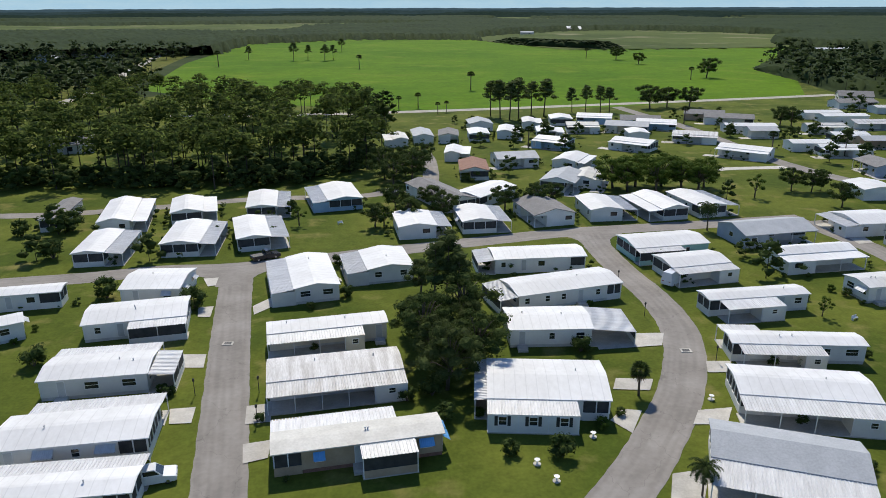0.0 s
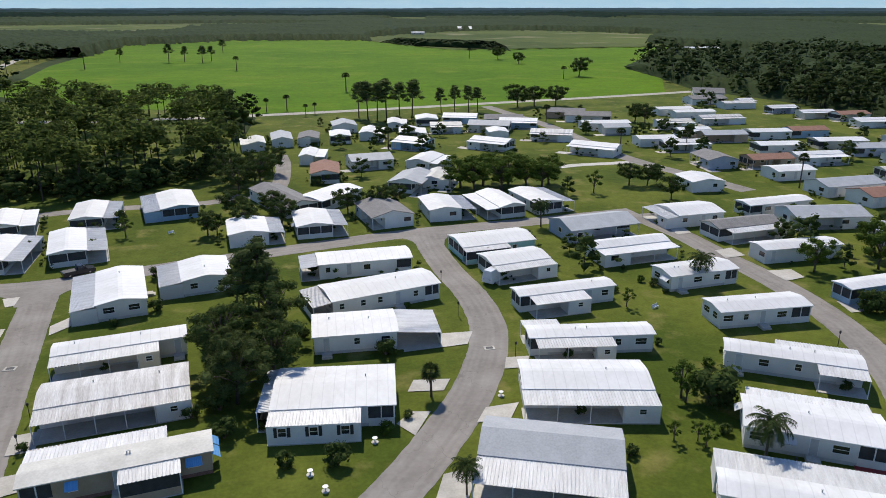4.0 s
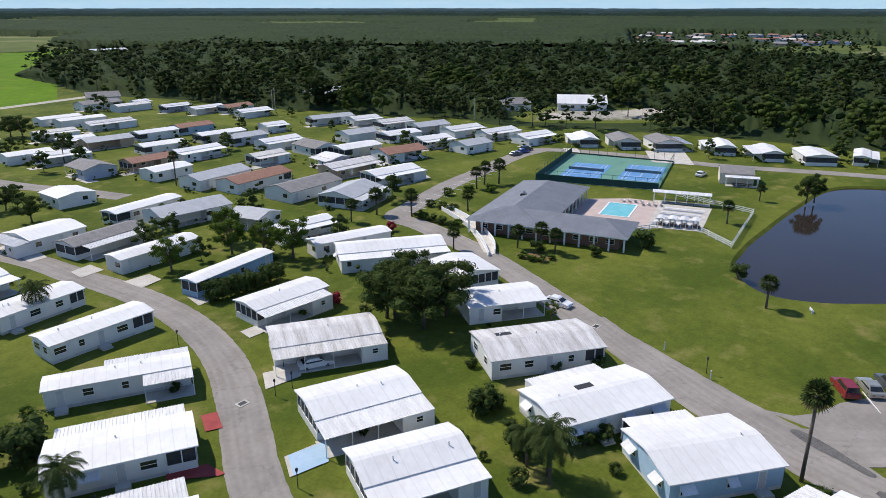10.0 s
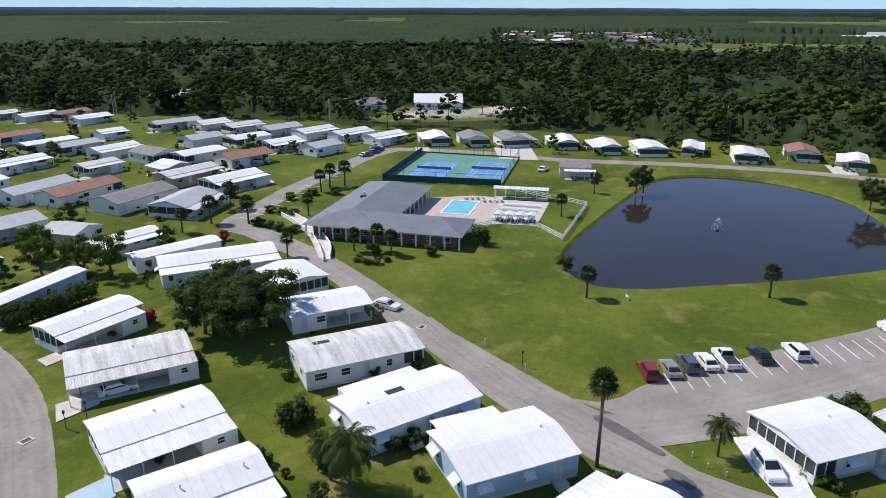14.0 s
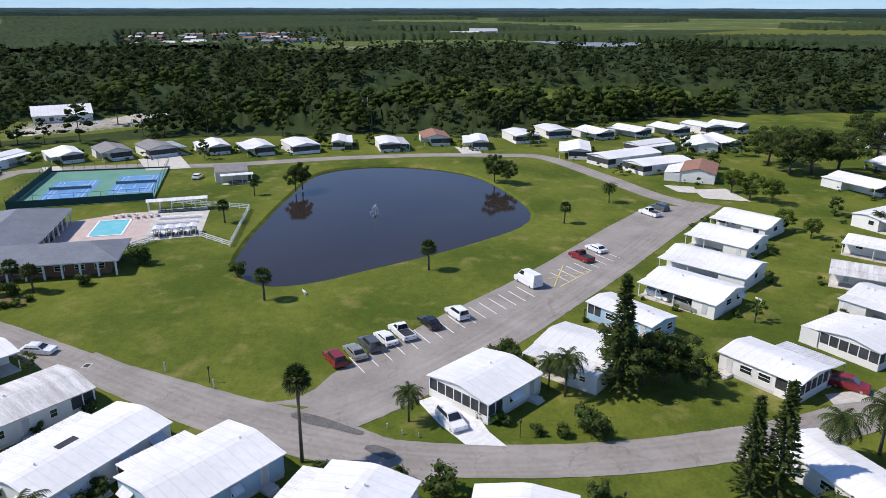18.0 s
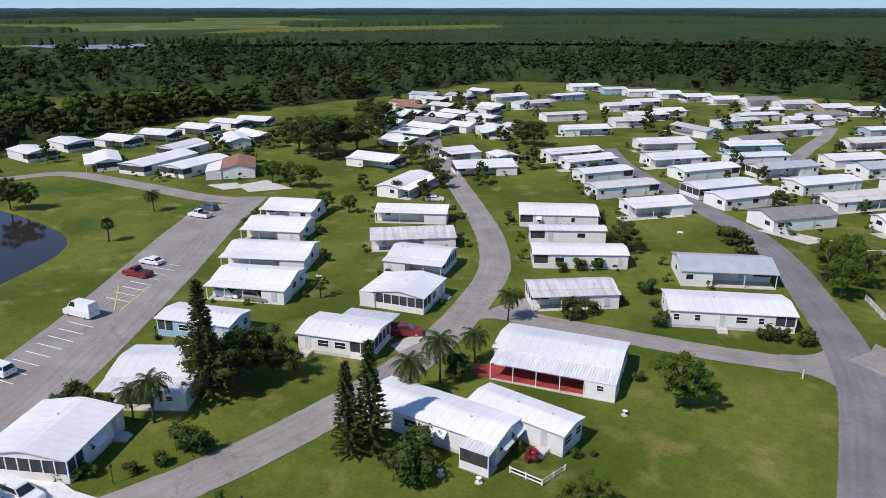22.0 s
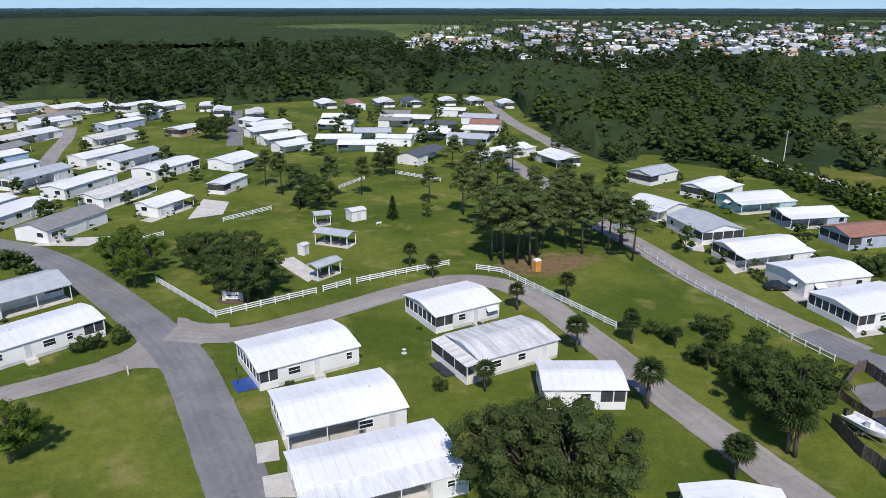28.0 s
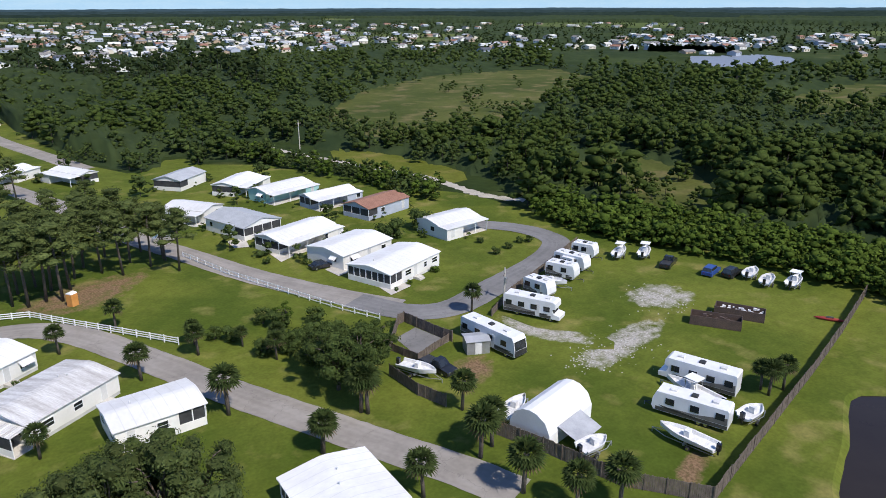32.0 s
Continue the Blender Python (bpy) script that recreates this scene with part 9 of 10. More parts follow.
def norfolk_tree(seed, height):
    """Even whorls of level branches that shorten to a pointed top."""
    rng = np.random.default_rng(seed)
    t, c = Shape(), Shape()
    t.tube([(0, 0, -0.1), (0, 0, height)], [height * 0.014, 0.03], "bark", 6)
    k = c.slot("leaf")
    z = height * 0.06
    while z < height * 0.98:
        reach = (height - z) * 0.17 + 0.25
        for j in range(7):
            w = j * 0.897 + z * 1.7 + rng.uniform(-0.15, 0.15)
            tip = np.array([math.cos(w) * reach, math.sin(w) * reach, 0.10 * reach])
            t.tube([(0, 0, z), (tip[0], tip[1], z + tip[2])], [0.03, 0.012], "bark", 3)
            for _ in range(int(6 + reach * 9)):
                u = rng.uniform(0.25, 1.05)
                p = tip * u + np.array([0, 0, z]) + rng.normal(size=3) * 0.10
                a = tip / np.linalg.norm(tip) * rng.uniform(0.2, 0.36) + rng.normal(size=3) * 0.06
                b = np.array([-tip[1], tip[0], 0]) / reach * 0.11 + np.array([0, 0, rng.uniform(-0.05, 0.1)])
                n = len(c.v)
                c.v += [tuple(p - a), tuple(p - b), tuple(p + a), tuple(p + b)]
                c.f.append((n, n + 1, n + 2, n + 3))
                c.k.append(k)
        z += 0.30 + (height - z) * 0.035
    return t.mesh("trunk", True), c.mesh("crown")


def fan_palm(seed, height, spread=1.7, fronds=30):
    """A straight trunk with a round head of fan-shaped fronds."""
    rng = np.random.default_rng(seed)
    t, c = Shape(), Shape()
    lean = rng.uniform(-0.04, 0.04, 2) * height
    top = np.array([lean[0], lean[1], height - spread * 0.6])
    t.tube([(0, 0, -0.1), tuple(top * 0.5), tuple(top)], [0.2, 0.17, 0.16], "bark", 8)
    t.tube([tuple(top - [0, 0, 0.7]), tuple(top)], [0.2, 0.24], "bark", 8)
    for i in range(fronds):
        w = 2.4 * i
        el = 1.45 - 2.2 * i / fronds + rng.uniform(-0.1, 0.1)
        d = np.array([math.cos(w) * math.cos(el), math.sin(w) * math.cos(el), math.sin(el)])
        side = np.array([-math.sin(w), math.cos(w), 0])
        up = np.cross(d, side)
        base = top + d * spread * 0.4
        mat = "frond_dry" if i > fronds - 4 else "frond"
        k = c.slot(mat)
        for j in range(9):
            a = (j - 4) * 0.33
            q = d * math.cos(a) + side * math.sin(a)
            ln = spread * 0.66 * rng.uniform(0.85, 1.1)
            mid = base + q * ln * 0.55 - up * 0.02
            tip = base + q * ln + np.array([0, 0, -0.22 * ln])
            wd = np.cross(q, up) * 0.10
            n = len(c.v)
            c.v += [tuple(base), tuple(mid - wd), tuple(tip), tuple(mid + wd)]
            c.f.append((n, n + 1, n + 2, n + 3))
            c.k.append(k)
        n = len(c.v)
        wd = side * 0.03
        c.v += [tuple(top - wd), tuple(top + wd), tuple(base + wd), tuple(base - wd)]
        c.f.append((n, n + 1, n + 2, n + 3))
        c.k.append(k)
    return t.mesh("trunk", True), c.mesh("crown")


def feather_palm(seed, height, spread=2.8, fronds=30):
    """A slim trunk with long arching fronds hung with leaflets."""
    rng = np.random.default_rng(seed)
    t, c = Shape(), Shape()
    top = np.array([rng.uniform(-0.3, 0.3), rng.uniform(-0.3, 0.3), height - spread * 0.35])
    t.tube([(0, 0, -0.1), tuple(top * 0.5), tuple(top)], [0.18, 0.14, 0.12], "bark", 8)
    k = c.slot("frond")
    for i in range(fronds):
        w = 2.4 * i
        el = 1.2 - 1.5 * i / fronds
        line = []
        p, e = top.copy(), el
        for s in range(9):
            line.append(p.copy())
            p = p + np.array([math.cos(w) * math.cos(e), math.sin(w) * math.cos(e), math.sin(e)]) * spread / 8
            e -= 0.24
        side = np.array([-math.sin(w), math.cos(w), 0])
        for s in range(1, 9):
            for r in range(2):
                q = line[s] + (line[s - 1] - line[s]) * (0.5 * r)
                for sg in (1, -1):
                    ln = spread * 0.24 * (1 - abs(s - 4.5) / 7)
                    fwd = (line[s] - line[s - 1]) * 0.5
                    tip = q + side * sg * ln + fwd + np.array([0, 0, -ln * rng.uniform(0.5, 0.9)])
                    wd = (line[s] - line[s - 1]) * 0.24
                    n = len(c.v)
                    c.v += [tuple(q - wd), tuple(q + wd), tuple(tip)]
                    c.f.append((n, n + 1, n + 2))
                    c.k.append(k)
    return t.mesh("trunk", True), c.mesh("crown")


def bush_mesh(seed, leaf="leaf", sprays=400):
    rng = np.random.default_rng(seed)
    t, c = Shape(), Shape()
    for j in range(4):
        w = j * 1.6
        t.tube([(0, 0, -0.03), (math.cos(w) * 0.25, math.sin(w) * 0.25, 0.5)], [0.03, 0.015], "bark", 4)
    cs = [np.array([math.cos(2.4 * i) * 0.30, math.sin(2.4 * i) * 0.30, 0.30 + 0.42 * (i % 3) / 2]) for i in range(9)]
    leaf_cloud(rng, cs, [rng.uniform(0.22, 0.32) for _ in cs], sprays, 0.06, leaf, c, 0.9)
    for q in t.f:
        c.f.append(tuple(i + len(c.v) for i in q))
        c.k.append(c.slot("bark"))
    c.v += t.v
    return c.mesh("shrub"), None


KINDS = {
    "oak": ([broad_tree(s, 8, 4.2, "leaf", 2900, 0.17, clumps=24) for s in (1, 2, 3)], 8, "dense dark green broadleaf tree", "tree"),
    "big": ([broad_tree(s, 10, 5.0, "leaf_oak", 5600, 0.15, 0.14, 34) for s in (31, 32)], 10, "spreading grey-green live oak with open crown", "tree"),
    "light": ([broad_tree(s, 8, 3.9, "leaf_light", 2600, 0.16, clumps=22) for s in (4, 5)], 8, "light green broadleaf tree with open crown", "tree"),
    "thin": ([broad_tree(s, 5, 2.0, "leaf_light", 700, 0.12, 0.3, 11) for s in (6, 7)], 5, "small thin tree on the grass", "tree"),
    "pine": ([pine_tree(s, 13) for s in (8, 9, 10, 11)], 13, "tall slash pine with bare trunk and open crown", "pine tree"),
    "norfolk": ([norfolk_tree(12, 13)], 13, "tall narrow Norfolk Island pine", "pine tree"),
    "sabal": ([fan_palm(s, 5) for s in (13, 14, 15)], 5, "cabbage palm with round head of fan fronds", "palm"),
    "wash": ([fan_palm(16, 9, 1.6, 34)], 9, "tall slim fan palm", "palm"),
    "queen": ([feather_palm(s, 6) for s in (17, 18)], 6, "feather palm with long arching fronds", "palm"),
    "bush": ([bush_mesh(s) for s in (19, 20, 21)], 1, "rounded dark green garden shrub", "shrub"),
    "lbush": ([bush_mesh(s, "leaf_light") for s in (22, 23)], 1, "light green leafy garden shrub", "shrub"),
    "rbush": ([bush_mesh(24, "flower", 350)], 1, "red flowering garden shrub", "shrub"),
}
planted = [0]


def plant(kind, x, y, height, wide=1.0):
    """One plant of a kind, turned at random; wide stretches its spread."""
    meshes, size, label, category = KINDS[kind]
    planted[0] += 1
    rng = random.Random(planted[0])
    a, b = meshes[planted[0] % len(meshes)]
    s = height / size
    name = {"tree": "tree", "pine tree": "pine_tree", "palm": "palm", "shrub": "shrub"}[category]
    if b is None:
        ob = new("shrub", a)
        ob.matrix_world = Matrix.LocRotScale((x, y, 0), Euler((0, 0, rng.uniform(0, 6.28))), (s * wide, s * wide, s))
        tagged(ob, label, category)
        return
    ob = thing(name, Matrix.LocRotScale((x, y, 0), Euler((0, 0, rng.uniform(0, 6.28))), (s * wide, s * wide, s)), label, category)
    part("trunk", a, ob)
    part("crown", b, ob)


for x, y, h in ((0.5, 102.7, 13), (-1.4, 101, 12), (2.4, 100.1, 11)):
    plant("pine", x, y, h)
for x, y, h in ((0.5, 78, 8.5), (-1.5, 83.9, 7.5), (3.8, 90.5, 6.5), (-4.1, 94.2, 6), (-3.7, 109.3, 6)):
    plant("big", x, y, h)
for x, y, h in ((-55, 108, 3.6), (-39.2, 103.7, 3.8), (-78.9, 145.3, 4.5), (-87.6, 141.4, 3.6), (-73.8, 127.2, 4), (-54.3, 84.5, 3), (18.9, 88.3, 2.6), (12.5, 64.1, 2.6),
                (7.2, 64.6, 1.8), (0, 70.7, 2.6), (-19.1, 123, 2.4), (-16, 108.1, 2.2), (-1.4, 76.7, 3), (-4.4, 75.4, 2), (-21.1, 71.1, 1.2), (-33.6, 76.9, 1.5), (-34.9, 82.6, 1.6)):
    plant("bush", x, y, h, 1.05)
for x, y, h in ((-31.2, 148.1, 4.5), (-12.7, 147, 5), (77.1, 170.9, 6), (57.9, 99.7, 3.4), (49.1, 63.5, 2.5), (51.7, 63.1, 2.5), (54.1, 71, 4), (143.9, -52.9, 4), (54, 72.1, 5),
                (52, 61.9, 3), (122.2, 46.4, 3.6), (4.1, -103.1, 4), (48.2, -165.3, 4)):
    plant("thin", x, y, h)
for x, y, h in ((-7.3, 149.9, 6), (0.1, 152.9, 6.5), (21.2, 160.2, 6.5), (25.7, 163.6, 6), (-10.5, 197.1, 9), (-6.4, 204.4, 8), (93.7, 161.3, 6.5), (89.3, 177.6, 6.5), (93.8, 176.3, 6)):
    plant("oak", x, y, h)
for x, y, h in ((47.1, 176.9, 8.5), (54, 175.7, 9), (61.2, 177.9, 8.5), (68.2, 181.5, 8)):
    plant("light", x, y, h, 1.25)
for x, y, h in ((20.7, 310.2, 15), (24.4, 303.5, 16), (28.1, 300.3, 16), (32.2, 303.4, 17), (37.9, 306.5, 15), (43.4, 308, 16), (57.9, 321.5, 11), (63.9, 321.4, 12), (70.1, 319.4, 12), (74.5, 321.1, 11)):
    plant("pine", x, y, h, 1.3)
for x, y, h in ((96.1, 333.7, 11), (105.1, 337.4, 10), (115.6, 337.2, 10), (173.9, 480.5, 13), (159.7, 597.5, 10), (153.4, 649.8, 12), (136.3, 278.9, 8), (133.7, 283.1, 8)):
    plant("oak", x, y, h, 1.1)
for x, y, h in ((16, 411.3, 10), (-63.7, 561.5, 10), (129.9, 665.3, 9), (-20.2, 332.5, 6), (-11.4, 336.2, 7), (-2.1, 318, 5), (1.7, 322.8, 5), (158.6, 465.7, 8), (-179.4, 587.8, 12), (96.8, 286.7, 7),
                (28.7, 237.2, 7), (105.5, 226.2, 7)):
    plant("wash", x, y, h, 1.5)
for x, y, h in ((-175.1, 664.4, 12), (-131.1, 648.4, 16), (-121, 662, 13), (-103.5, 647.2, 14), (-98, 661, 13), (-106.2, 779.5, 14)):
    plant("pine", x, y, h, 1.4)
plant("sabal", 23.8, 76.5, 4.2)
for x, y, h in ((-11, 160.8, 6.5), (-2.3, 161.5, 6), (14.5, 160.4, 6.5), (-8.4, 189, 9), (-14.6, 146.8, 5.5), (-13, 183, 8), (-16, 192, 9), (3.2, 96.5, 9), (-2.8, 88.5, 9), (4.2, 84, 8)):
    plant("oak", x, y, h, 1.1)
for x, y, h in ((44.2, 181, 8.5), (50.5, 182.5, 9), (57.6, 183.5, 9), (64.8, 176, 8)):
    plant("light", x, y, h, 1.4)
for x, y in ((151.5, 99.4), (151.2, 95.4), (150.8, 92.2), (150.4, 89.2), (160.2, 103.4), (160.6, 100.2), (161, 97.0)):
    plant("bush", x, y, 1.7, 1.5)
plant("rbush", 91.2, -52.6, 1.6)
plant("bush", 93.4, -52.4, 1.4)
rail_fence([(91, -49.6), (87.6, -50.9), (88.1, -54.4)], "low white garden fence round a small court", 0.7, 1.6, 2)
plant("queen", 55.9, 143.9, 6)
plant("queen", 25, 57.5, 4)
plant("queen", 73.2, 106.3, 6)
plant("queen", 56.5, 58, 6)
plant("wash", 132.4, 168.4, 9)
plant("wash", 126.2, 221.2, 8)
for x, y, h in ((57.1, 70.2, 4.6), (57.5, 71.1, 4.8)):
    plant("bush", x, y, h, 1.1)
for x, y, h in ((109.7, 109.8, 7.5), (115.6, 98.8, 8), (113.7, 117.1, 7.5), (97.2, 110, 6.5), (113.3, 104.9, 7)):
    plant("light", x, y, h, 1.0)
for x, y, h in ((108.3, 65.4, 9), (108.3, 59.7, 10), (114, 60, 9.5), (115.2, 68.1, 9), (107.6, 66.5, 9), (109.9, 60.9, 9.5)):
    plant("oak", x, y, h, 1.05)
for i in range(9):
    a = np.array([(94.4, 92.4)][0]) * (1 - i / 8) + np.array([(106.6, 91.9)][0]) * i / 8
    plant("bush", a[0], a[1], 3.6, 0.9)
plant("queen", 89.3, 26.2, 6.5)
plant("queen", 90.4, 27.1, 6.5)
plant("queen", 90.3, 29.5, 5)
for x, y, h in ((96.8, 40, 3), (97.1, 38.7, 2.6), (92.4, 32.8, 2.2), (91.5, 30.8, 2.4), (94.4, 34.5, 2), (95.5, 39.4, 3.2), (99.3, 25.6, 2.2), (97.4, 26.8, 2), (88.5, 37.8, 2.4),
                (114.1, 34.2, 1.8), (109.6, 37.9, 1.6), (87.3, 28.5, 2), (164.6, 51.3, 4), (153.6, 56.3, 2.4), (148.1, 65.6, 3), (159.2, 31.4, 3), (105.9, 69.3, 2)):
    plant("bush", x, y, h)
for x, y, h in ((143.7, 66, 1.4), (143.5, 64, 1.3), (144.2, 62.3, 1.4), (146.4, 61.5, 1.2), (151.3, 97.5, 1.6), (151.6, 93, 1.6), (152, 88.5, 1.6), (171, 107.0, 2), (177.7, 105.7, 2), (180.7, 100.8, 2.2),
                (120.4, -2.4, 1.2), (114.6, -13.1, 1.5), (115.4, -11.8, 1.4)):
    plant("lbush", x, y, h, 1.4)
plant("rbush", 140.2, 96.9, 2.2)
plant("rbush", 105.7, 76.5, 2.6)
for x, y, h in ((147, 108.2, 6), (151.1, 101.2, 6), (138.9, 79, 4.5), (186, 106.9, 6), (189, 104.3, 6.5), (181.1, 105.7, 5.5), (162.6, 94.1, 5), (148, 70.2, 4.6), (150.4, 66.2, 5.2), (149.8, 62.7, 4.8),
                (148.6, 23.5, 5.2), (164, -2.2, 5.4), (191.3, 44.6, 5), (215.4, 45.3, 4), (194.8, -30, 4.6), (139.2, 108.3, 5)):
    plant("sabal", x, y, h)
plant("wash", 105.9, 7.2, 11, 0.85)
for x, y, h in ((220.3, 36, 7), (222.4, 34.7, 7.5), (232.9, -15.5, 8), (230.6, -18.4, 7)):
    plant("oak", x, y, h, 0.8)
for x, y, h in ((114.2, -3.2, 4.6), (120.7, -21.8, 6), (122.3, -19.9, 4.5), (108.8, -48.5, 6), (110.3, -53.9, 6.5), (111.8, -60.4, 5), (120, -72.6, 5), (193.8, -96.6, 4), (212.8, -42.9, 5), (222.8, -118.5, 6), (222.3, -123.1, 6)):
    plant("queen", x, y, h)
for x, y, h in ((129.3, -13.6, 2.8), (130.4, -15.4, 3.0), (128.9, -15.7, 2.6), (126.3, -17.4, 2.6), (112.2, -24.2, 3.2), (114, -23.5, 3), (112, -20.6, 1.6), (112.3, -17.7, 1.6), (109.7, -56.3, 3.4), (97.9, -42.4, 4.2),
                (101.3, -7.5, 3.4), (103.2, -3.4, 1.8), (104.0, 4.9, 1.8), (101.3, -22.7, 2.4), (95.1, -40.9, 4), (97.8, -40.3, 3), (114.9, -85, 2.6), (115.3, -81.3, 3.4), (115.6, -98.2, 3), (146.5, -108.7, 3),
                (124.6, -131.9, 4), (90.3, -101.8, 2.6), (93, -99.9, 2.6), (94.6, -98.8, 2.4), (105.8, -89.9, 2.6), (130, -97.1, 2.6), (128.3, -99.8, 2.4), (131.1, -93.8, 2.2)):
    plant("bush", x, y, h)
plant("norfolk", 122.5, -28.5, 15.5)
plant("norfolk", 103, -37.4, 11)
plant("norfolk", 102.3, -39.8, 13)
for x, y, h in ((123.9, -31.9, 8), (124.3, -34.7, 7), (122, -38.1, 4.5), (127.1, -30.8, 7), (247.2, -99.7, 13), (246.6, -105.6, 14), (249.8, -114.4, 13), (260.4, -98.6, 12), (270.9, -136.5, 13), (292.7, -143.6, 12)):
    plant("oak", x, y, h, 1.15)
for x, y, h in ((224.2, -75.8, 6.5), (217.7, -78.2, 7), (214.2, -82.2, 6.5), (191.5, -75.8, 5), (186.6, -79.6, 4.5), (89.8, -73.8, 7), (89, -75.6, 5.5), (81.8, -52.4, 4), (82.7, -50.2, 3.6)):
    plant("light", x, y, h, 1.0)
for x, y, h in ((132.3, -111.3, 6), (225.5, -168.7, 9), (230.6, -167.9, 8), (203.8, -113.7, 6), (194.7, -110.4, 5), (125.3, -264.4, 9), (129.8, -267, 8), (167.1, -309.3, 8), (126.3, -279.5, 7),
                (86.7, -130.8, 7.5), (89.7, -132.3, 7), (75.9, -116.5, 8), (79.8, -118.9, 7), (73.8, -118.9, 7.5), (80.2, -123.9, 8), (75.9, -122.1, 8.5), (81, -132.3, 7.5), (82.7, -123.9, 7), (81.9, -300.1, 8), (74.3, -172.4, 8), (78.9, -182.9, 7), (61.1, -208.1, 8)):
    plant("oak", x, y, h, 1.05)
for x, y, h in ((102.2, -128, 8), (96.6, -122.6, 7.5), (96.9, -130.8, 7), (103.4, -136.8, 7)):
    plant("light", x, y, h, 0.9)
for x, y, h in ((36.9, -66.7, 11), (32.7, -65.9, 11), (39.4, -69.2, 9.5), (29.7, -67.5, 9), (34.6, -71.9, 9)):
    plant("big", x, y, h, 0.95)
for x, y, h in ((35.5, -136.2, 13), (33.5, -134.4, 14), (30.9, -135, 13), (28.7, -133.7, 14), (31.1, -143.5, 13), (25, -143.5, 12), (20.5, -143.5, 12), (15, -146.3, 12), (9.2, -136.2, 12),
                (36.6, -156.6, 13), (13.6, -158.5, 12), (11.6, -151.5, 11), (39.9, -167.6, 12), (20.5, -158.7, 12), (78.1, -171.4, 11), (72.4, -181.8, 11), (91.5, -194.7, 10), (85.1, -185.7, 11),
                (65.1, -185.7, 10), (34, -141.7, 13), (29.3, -140.1, 14), (26.7, -138.4, 13), (22.5, -148.8, 13), (17.9, -152.6, 12), (17.8, -140.1, 12), (12.6, -141.7, 12), (9.4, -143.5, 11), (9.4, -145, 11), (34.7, -148.8, 12), (30.3, -158.7, 12), (24.9, -163.1, 12), (16.8, -168, 12), (37.9, -185.7, 11), (31, -182.9, 12), (47.8, -177.5, 9), (34.3, -201.2, 11), (24.6, -209, 11), (41.8, -215.5, 10)):
    plant("pine", x, y, h, 1.25)
for x, y, h in ((46.4, -127.4, 4.2), (33, -113.6, 4.2), (24.8, -117.2, 4.5), (26.2, -99.2, 5), (18, -101.7, 4.4), (20.5, -84.6, 6), (15.5, -70.9, 5), (50.7, -133.1, 4.2), (7.5, -74.9, 6),
                (39.5, -88.5, 4), (10.1, -93.9, 4), (12.2, -100.4, 3), (8, -75.6, 6), (-1.7, -68.8, 5), (2.7, -60.3, 6), (0.4, -61.1, 5.5), (3.1, -53.4, 5.8), (-2.9, -46.4, 5.4), (1, -48.4, 5),
                (11.2, -58.8, 5), (-20.5, -89.7, 4.6), (15.4, -71.4, 4.4), (8.6, -96.2, 4), (-33.3, -48.5, 4.5), (-36, -48.1, 4.5), (-33.8, -49.8, 4), (17.3, -105.2, 3.6), (-94.2, -256.5, 7)):
    plant("sabal", x, y, h, 1.1)
for x, y, h in ((7.5, -81.8, 8.5), (4.5, -81.2, 8), (7, -86.9, 7), (0.2, -85.5, 6)):
    plant("oak", x, y, h, 1.0)
for x, y, h in ((6.7, -105.9, 2.6), (5.3, -103.1, 3), (3.5, -94.7, 3.4), (1.2, -93.1, 3.6), (1.3, -87.4, 4), (0.5, -84.8, 3.8), (0.4, -101.3, 2.6), (14.5, -105, 2), (12.6, -103.1, 2.4), (10.8, -96.2, 2.6), (7.6, -94.7, 3), (6.4, -90.2, 3), (4.9, -88.8, 3.4), (5.5, -96.2, 3), (45, -88.8, 1.8), (128, -165.3, 2), (124, -133.8, 3.4), (78.8, -174.9, 2.6),
                (-52.0, -109.6, 1.5), (-44, -115.3, 1.4), (-41.9, -108.2, 1.6), (-46.1, -109.2, 1.5), (-50.3, -110.4, 1.4), (-30.7, -128, 5), (-40.3, -130.4, 5), (-4.8, -130.0, 1.4)):
    plant("bush", x, y, h, 1.1)
plant("norfolk", 55.8, -163.9, 5.5, 1.6)


